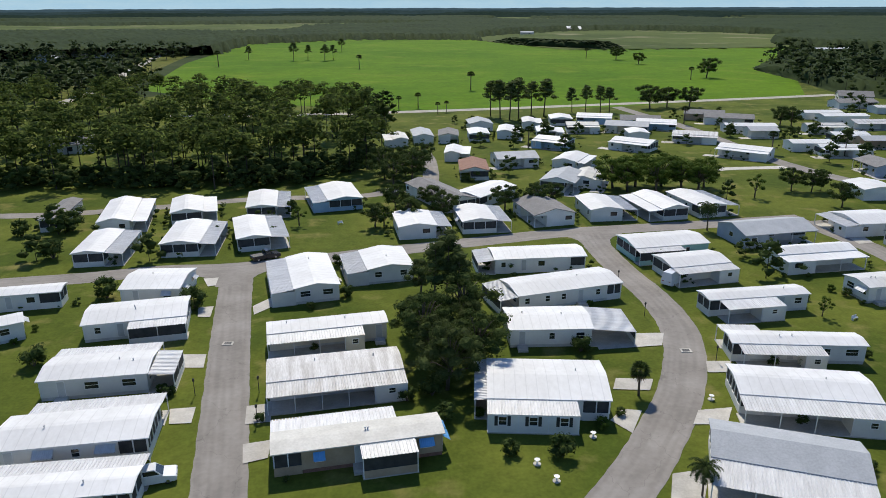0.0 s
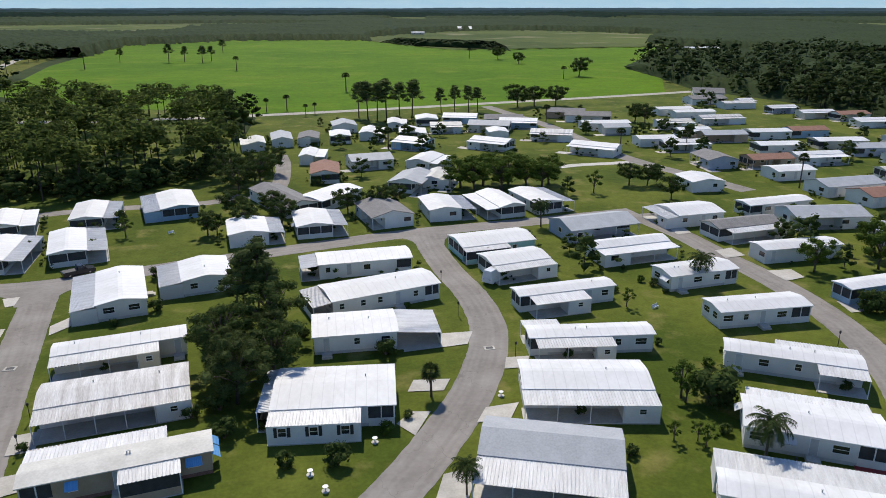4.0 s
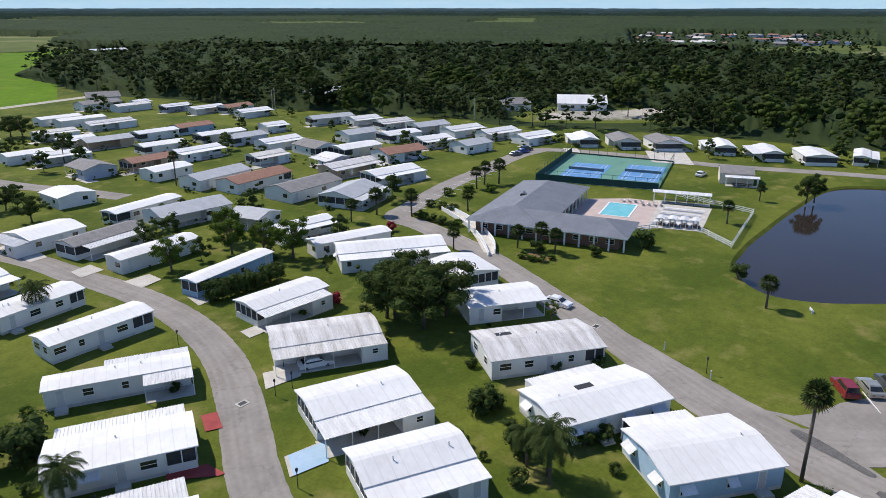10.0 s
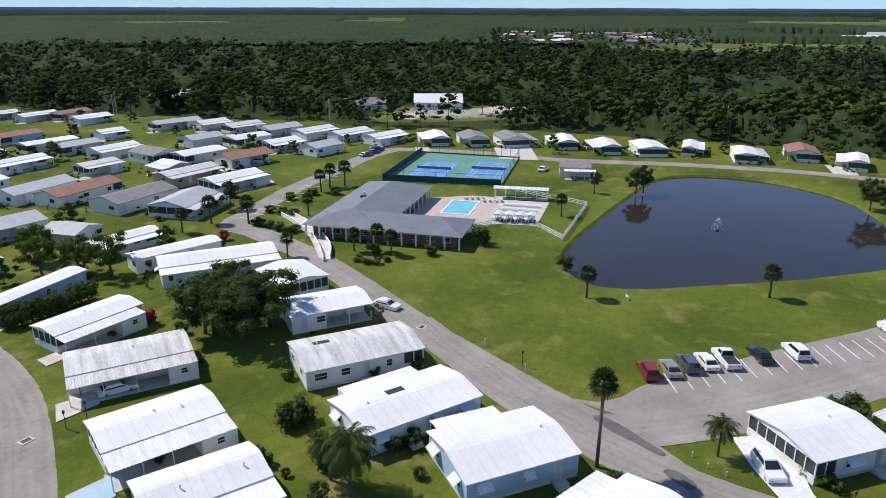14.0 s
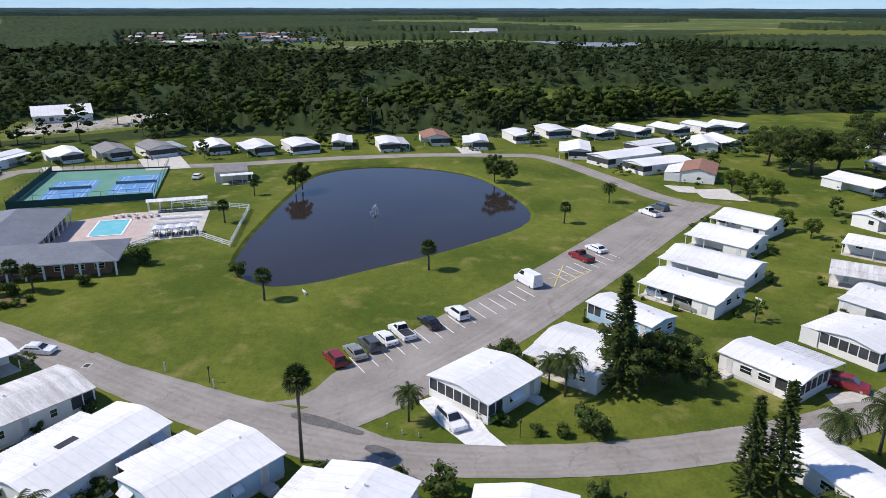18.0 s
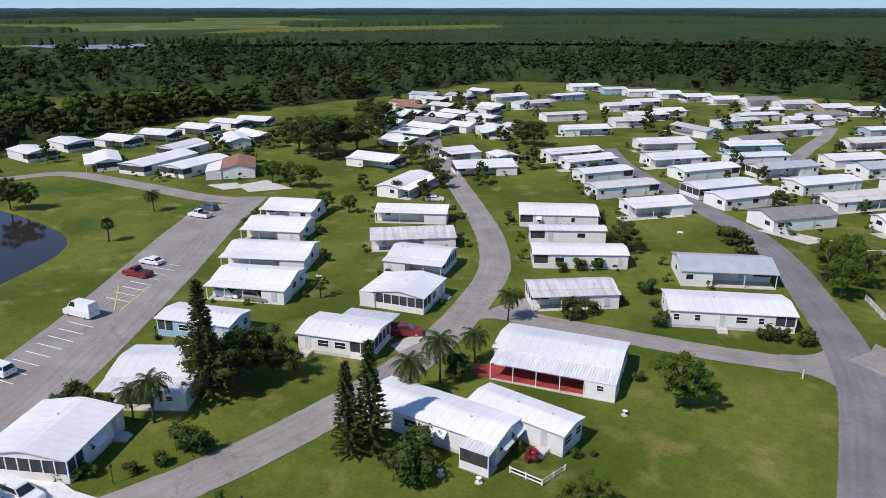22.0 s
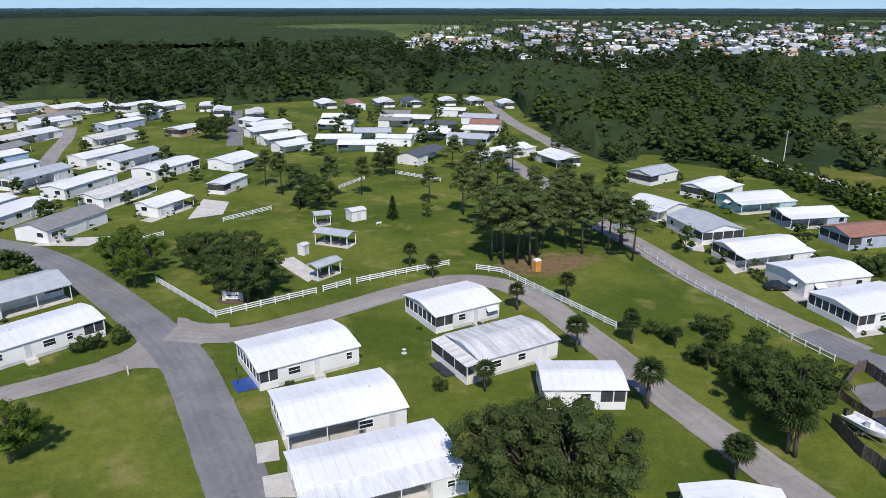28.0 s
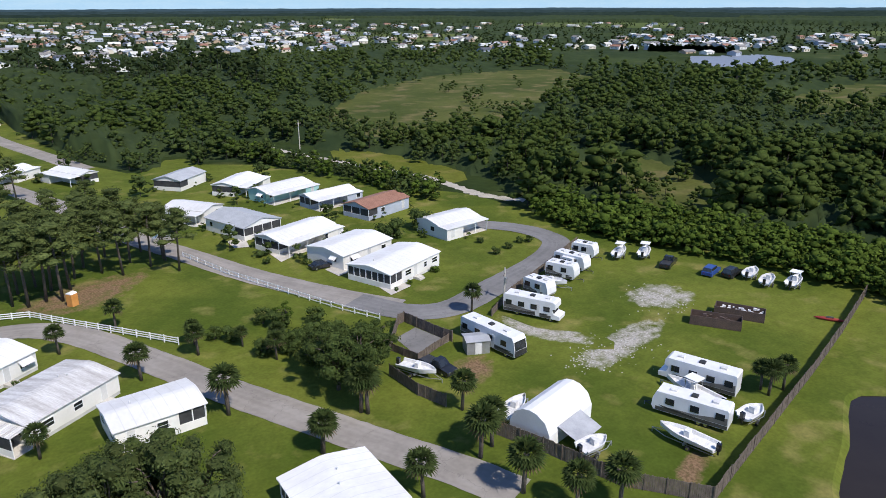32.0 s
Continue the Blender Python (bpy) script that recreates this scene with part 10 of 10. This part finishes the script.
# ---- woods ----
def wood_tree(rng, lumps, sprays, size, pine, core=1.0):
    """A tree of a stand, 1 m high: leafy lumps with sprays round them. Points, triangles and quads."""
    f = np.linspace(0, 1, lumps)
    turn = 2.4 * np.arange(lumps) + rng.uniform(0, 6.28)
    if pine:
        reach, z, fat = (0.20 - 0.13 * f ** 2) * rng.uniform(0.5, 1.2, lumps), 0.60 + 0.33 * f, rng.uniform(0.085, 0.125, lumps)
    else:
        reach, z, fat = (0.27 - 0.19 * f ** 2) * rng.uniform(0.5, 1.25, lumps), 0.24 + 0.62 * f, rng.uniform(0.75, 1.25, lumps) * 0.36 / lumps ** 0.5
    cs = np.stack([reach * np.cos(turn), reach * np.sin(turn), z], 1)
    flat = np.array([1, 1, 0.62 if pine else 0.85])
    v = np.concatenate([np.array(ICO_POINTS) * rng.uniform(0.42, 1.28, (12, 1)) * r * core * flat + c for c, r in zip(cs, fat)])
    tris = np.concatenate([np.array(ICO_FACES) + 12 * i for i in range(lumps)])
    i = rng.integers(lumps, size=sprays)
    d = rng.normal(size=(sprays, 3))
    d[:, 2] = np.abs(d[:, 2]) * 1.1 - 0.25
    d /= np.linalg.norm(d, axis=1)[:, None]
    p = cs[i] + d * fat[i][:, None] * flat * rng.uniform(0.8, 1.35, (sprays, 1))
    face = d + np.array([0, 0, 0.3]) + 0.4 * rng.normal(size=(sprays, 3))
    face /= np.linalg.norm(face, axis=1)[:, None]
    a = np.cross(face, rng.normal(size=(sprays, 3)))
    a /= np.linalg.norm(a, axis=1)[:, None] + 1e-6
    b = np.cross(face, a)
    s = size * rng.uniform(0.6, 1.3, (sprays, 1))
    q = np.stack([p - a * s, p - b * s * 0.7, p + a * s, p + b * s * 0.7], 1).reshape(-1, 3)
    return np.concatenate([v, q]), tris, len(v) + np.arange(4 * sprays).reshape(-1, 4)


TRUNK_POINTS = np.array([(-1, -0.7, 0), (1, -0.7, 0), (0, 1, 0), (-0.5, -0.35, 1), (0.5, -0.35, 1), (0, 0.5, 1)])
TRUNK_FACES = np.array([(0, 1, 4, 3), (1, 2, 5, 4), (2, 0, 3, 5)])


def woods(name, places, heights, mat, label, lumps, sprays, size, seed=1, pine=False, trunks=True, core=1.0):
    """Many trees joined into one stand."""
    rng = np.random.default_rng(seed)
    kinds = [wood_tree(rng, lumps, sprays, size, pine, core) for _ in range(10)]
    vs, ts, qs, bark, n = [], [], [], [], 0
    for (x, y), h in zip(places, heights):
        v, t, q = kinds[rng.integers(10)]
        w = rng.uniform(0, 6.28)
        wide = h * rng.uniform(1.05, 1.55)
        c, s = math.cos(w) * wide, math.sin(w) * wide
        vs.append(np.stack([x + v[:, 0] * c - v[:, 1] * s, y + v[:, 0] * s + v[:, 1] * c, v[:, 2] * h], 1))
        ts.append(t + n)
        qs.append(q + n)
        n += len(v)
        if trunks:
            vs.append(TRUNK_POINTS * np.array([0.014 * h, 0.014 * h, h * 0.72]) + np.array([x, y, 0]))
            bark.append(TRUNK_FACES + n)
            n += 6
    v, t, q = np.concatenate(vs), np.concatenate(ts), np.concatenate(qs + bark)
    me = bpy.data.meshes.new(name)
    me.vertices.add(len(v))
    me.vertices.foreach_set("co", v.ravel())
    me.loops.add(t.size + q.size)
    me.loops.foreach_set("vertex_index", np.concatenate([t.ravel(), q.ravel()]))
    me.polygons.add(len(t) + len(q))
    me.polygons.foreach_set("loop_start", np.concatenate([3 * np.arange(len(t)), t.size + 4 * np.arange(len(q))]))
    me.materials.append(M[mat])
    me.materials.append(M["bark_dark"])
    k = np.zeros(len(t) + len(q), int)
    if bark:
        k[-3 * len(bark):] = 1
    me.polygons.foreach_set("material_index", k)
    me.polygons.foreach_set("use_smooth", np.arange(len(k)) < len(t))
    me.update(calc_edges=True)
    return tagged(new(name, me), label, "trees", kind="stuff")


HUB = np.array([43.0, -10.0])
# the edge of the woods round the park, as plan points
EDGE = [(-153.9, 173.7), (-128.3, 178), (-85.5, 179.8), (-51.7, 179.4), (-34, 187.2), (-17.3, 207.7), (-22.4, 311.1)] + [(-63.6, 1006.6), (81.2, 907.8), (190.3, 783.9), (228.2, 550.4), (151.8, 375.8), (211.8, 389.4)] + [(230.5, 340.4), (241.5, 269), (254.4, 230.5), (274.4, 186.4)] + [(248.5, 250.5), (263, 202), (268.2, 164.9), (284.3, 127.8), (297.2, 86.3), (302.3, 45.9), (309, 10.1), (300.9, -16.3)] + [(321.3, -23.9), (339.8, -55.7), (352.7, -90.3), (365.1, -128.3)] + [(370.4, -152.3), (377.9, -208.1), (413.2, -314), (347.6, -351.1), (284, -379.5), (224.8, -399.6), (169.6, -407.1)] + [(208.4, -370.1), (152.3, -370.2), (99.6, -396.5), (55, -423.8), (6.7, -407.3), (7.5, -342), (0.8, -264.1), (-8, -239.3), (-24, -225.1), (-36, -215.6)] + [(-25.6, -235.3), (-38.9, -214.2), (-47.8, -191.7), (-56.5, -164.4), (-66.8, -146.5), (-67.5, -123), (-66.5, -105.4), (-72.9, -89.2), (-78.6, -69.4), (-78.9, -54.2), (-76.1, -35.1)]
bear = np.unwrap([math.atan2(y - HUB[1], x - HUB[0]) for x, y in EDGE])
dist = np.array([math.hypot(x - HUB[0], y - HUB[1]) for x, y in EDGE])
order = np.argsort(bear)
bear, dist = bear[order], dist[order]


def edge_at(w):
    return np.interp(w, bear, dist) - (15 if 255 < math.degrees(w) % 360 < 322 else 0)


# openings in the woods: plan centre, half length, half width, turn in degrees
GAPS = [(*q, a, b, w) for q, a, b, w in (([(327.9, 157.4)][0], 38, 16, -60), ([(349.3, 133.3)][0], 30, 14, -60), ([(299.9, 153.3)][0], 24, 16, -60), ([(309.3, 128.6)][0], 26, 16, -60), ([(-246.9, 579.3)][0], 170, 26, 62), ([(876.4, -117.3)][0], 260, 70, -90), ([(1380.6, -699.1)][0], 900, 260, -90), ([(426.9, -47.5)][0], 150, 45, -90), ([(993.7, -132.3)][0], 240, 60, -90), ([(747.4, 188.5)][0], 120, 40, -60),
        ([(-543.2, -362.9)][0], 170, 70, 150), 
([(-259, 529.4)][0], 200, 40, 60), ([(289.3, 285.3)][0], 25, 15, 0))]
FIELD = [(-170.4, 402.5), (-218, 625.5), (-250.3, 956.7), (-134.2, 1082), (38.4, 1069.5), (134.2, 808), (413.7, 849.3), (240.8, 560.3), (149.2, 361.8), (77, 330.3), (-23.1, 314.5), (-102.9, 342.3)]


def within(outline, x, y):
    inside = False
    for (ax, ay), (bx, by) in zip(outline, outline[1:] + outline[:1]):
        if (ay > y) != (by > y) and x < ax + (bx - ax) * (y - ay) / (by - ay):
            inside = not inside
    return inside


def open_at(x, y):
    if within(FIELD, x, y):
        return True
    for gx, gy, a, b, w in GAPS:
        c, s = math.cos(radians(w)), math.sin(radians(w))
        u, v = (x - gx) * c + (y - gy) * s, -(x - gx) * s + (y - gy) * c
        if (u / a) ** 2 + (v / b) ** 2 < 1:
            return True
    return bool(np.min(np.hypot(TRACK[:, 0] - x, TRACK[:, 1] - y)) < 13)


TRACK = spline([(-53.1, -237.7), (-58.5, -211.7), (-63.5, -192.8), (-69.8, -167.3), (-69.1, -144.8)], 4)
TOWNS = [[(105.4, -787.9), (-88.4, -552.5), (-297.3, -574), (-1552.7, -2697.5), (-212.8, -2895.4), (73.6, -1759)], [(11, -627), (-284.5, -710.2), (-625.5, -464.1), (-654.5, -271.5), (-1779.1, -702.7), (-1939.5, -1211.5), (-133.7, -2728.6)], [(818.8, 375.3), (932.6, 150.7), (1489.9, 255.3), (1264.8, 598.2)]]
MEADOWS = [[(-102.4, -294.4), (-170.3, -368.2), (-260, -424.4), (-369.9, -410.6), (-329.6, -325.8), (-211.2, -264.6), (-152.1, -224.8), (-100.9, -209.3), (-88.3, -233.5)], [(-113.6, -157.6), (-142.5, -159.7), (-138.8, -129.7), (-107.5, -96.7), (-87.1, -99.2), (-92.7, -122.7)], [(-308.4, -198.5), (-416.9, -218.3), (-446.1, -194.8), (-325.1, -147.6), (-268.2, -156.4)], [(-71.1, -223.5), (-82.1, -202.4), (-85.7, -169.4), (-70.6, -151.1), (-61.4, -177.3), (-57.9, -203.4)]]
HOME_SPOTS = np.array([q[:2] for q in HOMES])
rng = np.random.default_rng(5)
stands = {"grove": ([], []), "brush": ([], []), "pine": ([], []), "oak": ([], []), "scrub": ([], []), "hedge": ([], []), "mid_pine": ([], []), "mid_oak": ([], []), "mid_scrub": ([], []), "far": ([], [])}
for w in np.arange(bear[0], bear[-1], 0.004):
    edge = max(edge_at(w), 60)
    d = edge + rng.uniform(0, 6)
    deg = math.degrees(w) % 360
    while d < 3250:
        # towards the south-west the woods turn to lower, lighter scrub
        ww = w + rng.uniform(-0.004, 0.004)
        x, y = HUB[0] + d * math.cos(ww), HUB[1] + d * math.sin(ww)
        patch = noise.noise(Vector((x / 260, y / 260, 0.3)))
        grove = noise.noise(Vector((x / 70, y / 70, 2.3)))
        small = noise.noise(Vector((x / 28, y / 28, 5.1)))
        lean = (deg + 26 * patch + 10 * grove)
        scrubby = 185 < lean < 258
        gap = (8.2 if not scrubby else 7.4) * max(d / 280, 0.55)
        town_here = d > 350 and any(within(q, x, y) for q in TOWNS)
        meadow_here = d < 900 and any(within(q, x, y) for q in MEADOWS)
        keep = 1.0 if town_here else (0.05 if small > 0.0 else 0.34) if meadow_here else 1.0
        if rng.random() < keep * 0.004 * d / gap:
            if not open_at(x, y) and np.min((HOME_SPOTS[:, 0] - x) ** 2 + (HOME_SPOTS[:, 1] - y) ** 2) > 130 and (d < 700 or patch > -0.12 or town_here):
                tall = rng.uniform(9, 16) * (1.0 + 0.15 * patch + 0.15 * small)
                light = grove > 0.25
                if scrubby:
                    tall = rng.uniform(5.0, 10.5) * (1.0 + 0.5 * grove)
                    light = grove + 0.8 * small > 0.0
                if town_here or meadow_here:
                    tall = rng.uniform(4.5, 8.5) if town_here else rng.uniform(2.5, 6.0)
                if 196 < deg < 225 and d < edge + 24 and not meadow_here:
                    key = "hedge"
                    tall = rng.uniform(3.0, 5.5)
                elif 104 < deg < 152 and d < 420:
                    key = "grove" if rng.random() < 0.55 else "brush"
                    tall = rng.uniform(12, 16.5) if key == "grove" else rng.uniform(2.0, 5.5)
                elif d < 430:
                    key = "scrub" if light else "oak" if scrubby else "pine"
                elif d < 800:
                    key = "mid_scrub" if light and scrubby else "mid_oak" if scrubby else "mid_pine"
                    tall *= 1.1
                elif town_here:
                    key = "far"
                else:
                    d += gap
                    continue
                stands[key][0].append((x, y)), stands[key][1].append(tall)
        d += gap * rng.uniform(0.8, 1.2)
for w in np.arange(radians(193), radians(226), 0.011):
    edge = edge_at(w if bear[0] <= w <= bear[-1] else w - 2 * math.pi)
    for k in range(9):
        d = edge - 2.5 + 2.4 * k + rng.uniform(-0.8, 0.8)
        x, y = HUB[0] + d * math.cos(w), HUB[1] + d * math.sin(w)
        if rng.random() < 0.85:
            stands["hedge"][0].append((x, y)), stands["hedge"][1].append(rng.uniform(2.6, 5.2))
for w in np.arange(radians(106), radians(150), 0.006):
    for k in range(3):
        d = edge_at(w) + rng.uniform(1, 16)
        stands["brush"][0].append((HUB[0] + d * math.cos(w), HUB[1] + d * math.sin(w))), stands["brush"][1].append(rng.uniform(2.5, 6.0))
for q, ahead in zip(TRACK, TRACK[1:]):
    d = (ahead - q) / np.hypot(*(ahead - q))
    for k in range(7):
        off = np.array([-d[1], d[0]]) * -1 * rng.uniform(6, 17) + d * rng.uniform(-2, 2)
        if np.min(np.hypot(*(HOME_SPOTS - q - off).T)) > 10:
            stands["hedge" if k % 2 else "oak"][0].append(tuple(q + off)), stands["hedge" if k % 2 else "oak"][1].append(rng.uniform(2.5, 5.0))
woods("woodland", *stands["grove"], "leaf_grove", "open grove of tall slash pines with bare trunks", 9, 300, 0.032, 31, True, True, 0.5)
woods("brush", *stands["brush"], "leaf", "dark green brush under the pines", 4, 50, 0.07, 32, False, False)
woods("woodland", *stands["pine"], "leaf_wood", "dense dark green pine woodland round the home park", 11, 130, 0.034, 1, False, True, 0.75)
woods("woodland", *stands["scrub"], "leaf_scrub", "lighter green broadleaf scrub among the pines", 10, 80, 0.034, 4)
woods("woodland", *stands["oak"], "leaf", "mixed green scrub oak and palm woodland", 10, 80, 0.034, 14)
woods("woodland", *stands["mid_oak"], "leaf", "mixed green woodland stretching into the distance", 5, 16, 0.08, 15)
woods("hedge", *stands["hedge"], "leaf_light", "tall light green leafy shrubs at the edge of the woods", 5, 60, 0.06, 6, False, False)
woods("woodland", *stands["mid_pine"], "leaf_far", "dark green woodland stretching into the distance", 4, 26, 0.075, 2, False, True, 0.55)
woods("woodland", *stands["mid_scrub"], "leaf_scrub", "lighter green scrub stretching into the distance", 5, 16, 0.08, 5)
woods("woodland", *stands["far"], "leaf_far", "trees between the houses of the far town", 3, 4, 0.10, 3, False, False)


def canopy(name, near, far, label):
    """The closed tops of far woods as one uneven sheet, broken by fields and towns."""
    rng = np.random.default_rng(77)
    ws = np.arange(bear[0], bear[-1], 0.0026)
    ds = near * (far / near) ** np.linspace(0, 1, 62)
    tall = np.zeros((len(ds), len(ws)))
    v = np.zeros((len(ds), len(ws), 3))
    for i, d in enumerate(ds):
        for j, w in enumerate(ws):
            dd, ww = d * (1 + rng.uniform(-0.011, 0.011)), w + rng.uniform(-0.001, 0.001)
            x, y = HUB[0] + dd * math.cos(ww), HUB[1] + dd * math.sin(ww)
            patch = noise.noise(Vector((x / 260, y / 260, 0.3)))
            belt = noise.noise(Vector((x / 520, y / 520, 7.7)))
            if not (belt < -0.24 or open_at(x, y) or any(within(q, x, y) for q in TOWNS)):
                tall[i, j] = (8.5 + 2.5 * patch) * rng.uniform(0.82, 1.15)
            elif belt < -0.24 and not open_at(x, y):
                tall[i, j] = -1
            v[i, j] = x, y, max(tall[i, j], 0.03)
    n = len(ws)
    meads = [(i * n + j, (i + 1) * n + j, (i + 1) * n + j + 1, i * n + j + 1) for i in range(len(ds) - 1) for j in range(n - 1)
             if min(tall[i, j], tall[i + 1, j], tall[i, j + 1], tall[i + 1, j + 1]) < 0]
    tall = np.maximum(tall, 0)
    faces = [(i * n + j, (i + 1) * n + j, (i + 1) * n + j + 1, i * n + j + 1) for i in range(len(ds) - 1) for j in range(n - 1)
             if tall[i, j] or tall[i + 1, j] or tall[i, j + 1] or tall[i + 1, j + 1]]
    flat = v * np.array([1, 1, 0]) + np.array([0, 0, 0.03])
    for title, pts, fs, mat, words, sort in ((name, v, faces, "canopy", label, "trees"), ("pasture", flat, meads, "pasture", "far pale green pastures between the woods", "grass")):
        me = bpy.data.meshes.new(title)
        me.from_pydata(pts.reshape(-1, 3), [], fs)
        me.materials.append(M[mat])
        me.polygons.foreach_set("use_smooth", [True] * len(fs))
        me.update()
        if me.polygons[0].normal.z < 0:
            me.flip_normals()
        tagged(new(title, me), words, sort, kind="stuff")


canopy("woodland", 790, 3300, "closed dark green woods on the flat land far off")


def understory(name, label):
    """Bushes and saplings that fill the woods under the tall trees, as one uneven leafy sheet."""
    rng = np.random.default_rng(78)
    ws = np.arange(bear[0], bear[-1], 0.0045)
    n, rings = len(ws), 64
    v, tall = np.zeros((rings, n, 3)), np.zeros((rings, n))
    for j, w in enumerate(ws):
        start = max(edge_at(w), 60) + 5
        for i in range(rings):
            d = start * (800 / start) ** (i / (rings - 1)) if start < 790 else start + i
            dd, ww = d * (1 + rng.uniform(-0.006, 0.006)), w + rng.uniform(-0.0018, 0.0018)
            x, y = HUB[0] + dd * math.cos(ww), HUB[1] + dd * math.sin(ww)
            deg = math.degrees(w) % 360
            bare = open_at(x, y) or 104 < deg < 152 or any(within(q, x, y) for q in MEADOWS) or d > 350 and any(within(q, x, y) for q in TOWNS)
            top = 3.6 if 185 < deg < 258 else 6.2
            tall[i, j] = 0 if bare or i == 0 else top
            v[i, j] = x, y, 0.02
    cover = (tall > 0).astype(float)
    soft = sum(np.roll(np.roll(cover, a, 0), b, 1) for a in range(-2, 3) for b in range(-3, 4)) / 35
    soft[:3] *= np.array([[0.2], [0.45], [0.75]])
    tall *= soft ** 2 * rng.uniform(0.65, 1.15, tall.shape)
    v[:, :, 2] = np.maximum(tall, 0.02)
    faces = [(i * n + j, (i + 1) * n + j, (i + 1) * n + j + 1, i * n + j + 1) for i in range(rings - 1) for j in range(n - 1)
             if tall[i, j] or tall[i + 1, j] or tall[i, j + 1] or tall[i + 1, j + 1]]
    me = bpy.data.meshes.new(name)
    me.from_pydata(v.reshape(-1, 3), [], faces)
    me.materials.append(M["canopy"])
    me.polygons.foreach_set("use_smooth", [True] * len(faces))
    me.update()
    if me.polygons[0].normal.z < 0:
        me.flip_normals()
    tagged(new(name, me), label, "bushes", kind="stuff")


understory("understory", "dense dark green bushes under the trees of the woods")

# garden shrubs and small trees between the farther homes
rng = np.random.default_rng(11)
road_pts = np.concatenate([np.array([v.co[:2] for v in o.data.vertices]) for o in list(bpy.data.objects) if o.name.split(".")[0] == "road"])
boxes = np.array([(x, y, math.cos(radians(w)), math.sin(radians(w)), l / 2, k / 2) for x, y, w, l, k, _ in HOMES])


def clear_of(x, y, gap):
    """True where no home and no lane lies within the gap."""
    dx, dy = x - boxes[:, 0], y - boxes[:, 1]
    u, v = np.abs(dx * boxes[:, 2] + dy * boxes[:, 3]), np.abs(-dx * boxes[:, 3] + dy * boxes[:, 2])
    if np.any((u < boxes[:, 4] + gap) & (v < boxes[:, 5] + gap)):
        return False
    return np.min((road_pts[:, 0] - x) ** 2 + (road_pts[:, 1] - y) ** 2) > (1.2 + gap) ** 2


small, taller = ([], []), ([], [])
for x, y, yaw, l, k, near in HOMES:
    c, s_ = math.cos(radians(yaw)), math.sin(radians(yaw))
    for _ in range(9 if near < 2 else 4):
        side = rng.integers(4)
        u = rng.uniform(-0.5, 0.5) * l if side < 2 else (l / 2 + rng.uniform(0.7, 2.2)) * (1 if side == 2 else -1)
        v = (k / 2 + rng.uniform(0.7, 1.2)) * (1 if side == 0 else -1) if side < 2 else rng.uniform(-0.5, 0.5) * k
        px, py = x + u * c - v * s_, y + u * s_ + v * c
        if not clear_of(px, py, 0.5):
            continue
        if near < 2:
            small[0].append((px, py)), small[1].append(rng.uniform(0.8, 1.7) if rng.random() < 0.8 else rng.uniform(1.8, 2.8))
        elif rng.random() < 0.75:
            plant("bush" if rng.random() < 0.6 else "lbush", px, py, rng.uniform(0.7, 1.5), rng.uniform(0.9, 1.3))
    if near < 2:
        for _ in range(3):
            px, py = x + rng.uniform(-14, 14), y + rng.uniform(-14, 14)
            if rng.random() < 0.45 and clear_of(px, py, 1.3):
                taller[0].append((px, py)), taller[1].append(rng.uniform(3, 7.5))
woods("garden_shrubs", *small, "leaf", "low dark green garden shrubs along the homes", 2, 16, 0.12, 7, False, False)
woods("garden_trees", *taller, "leaf", "small dark green garden trees between the homes", 9, 110, 0.05, 8)
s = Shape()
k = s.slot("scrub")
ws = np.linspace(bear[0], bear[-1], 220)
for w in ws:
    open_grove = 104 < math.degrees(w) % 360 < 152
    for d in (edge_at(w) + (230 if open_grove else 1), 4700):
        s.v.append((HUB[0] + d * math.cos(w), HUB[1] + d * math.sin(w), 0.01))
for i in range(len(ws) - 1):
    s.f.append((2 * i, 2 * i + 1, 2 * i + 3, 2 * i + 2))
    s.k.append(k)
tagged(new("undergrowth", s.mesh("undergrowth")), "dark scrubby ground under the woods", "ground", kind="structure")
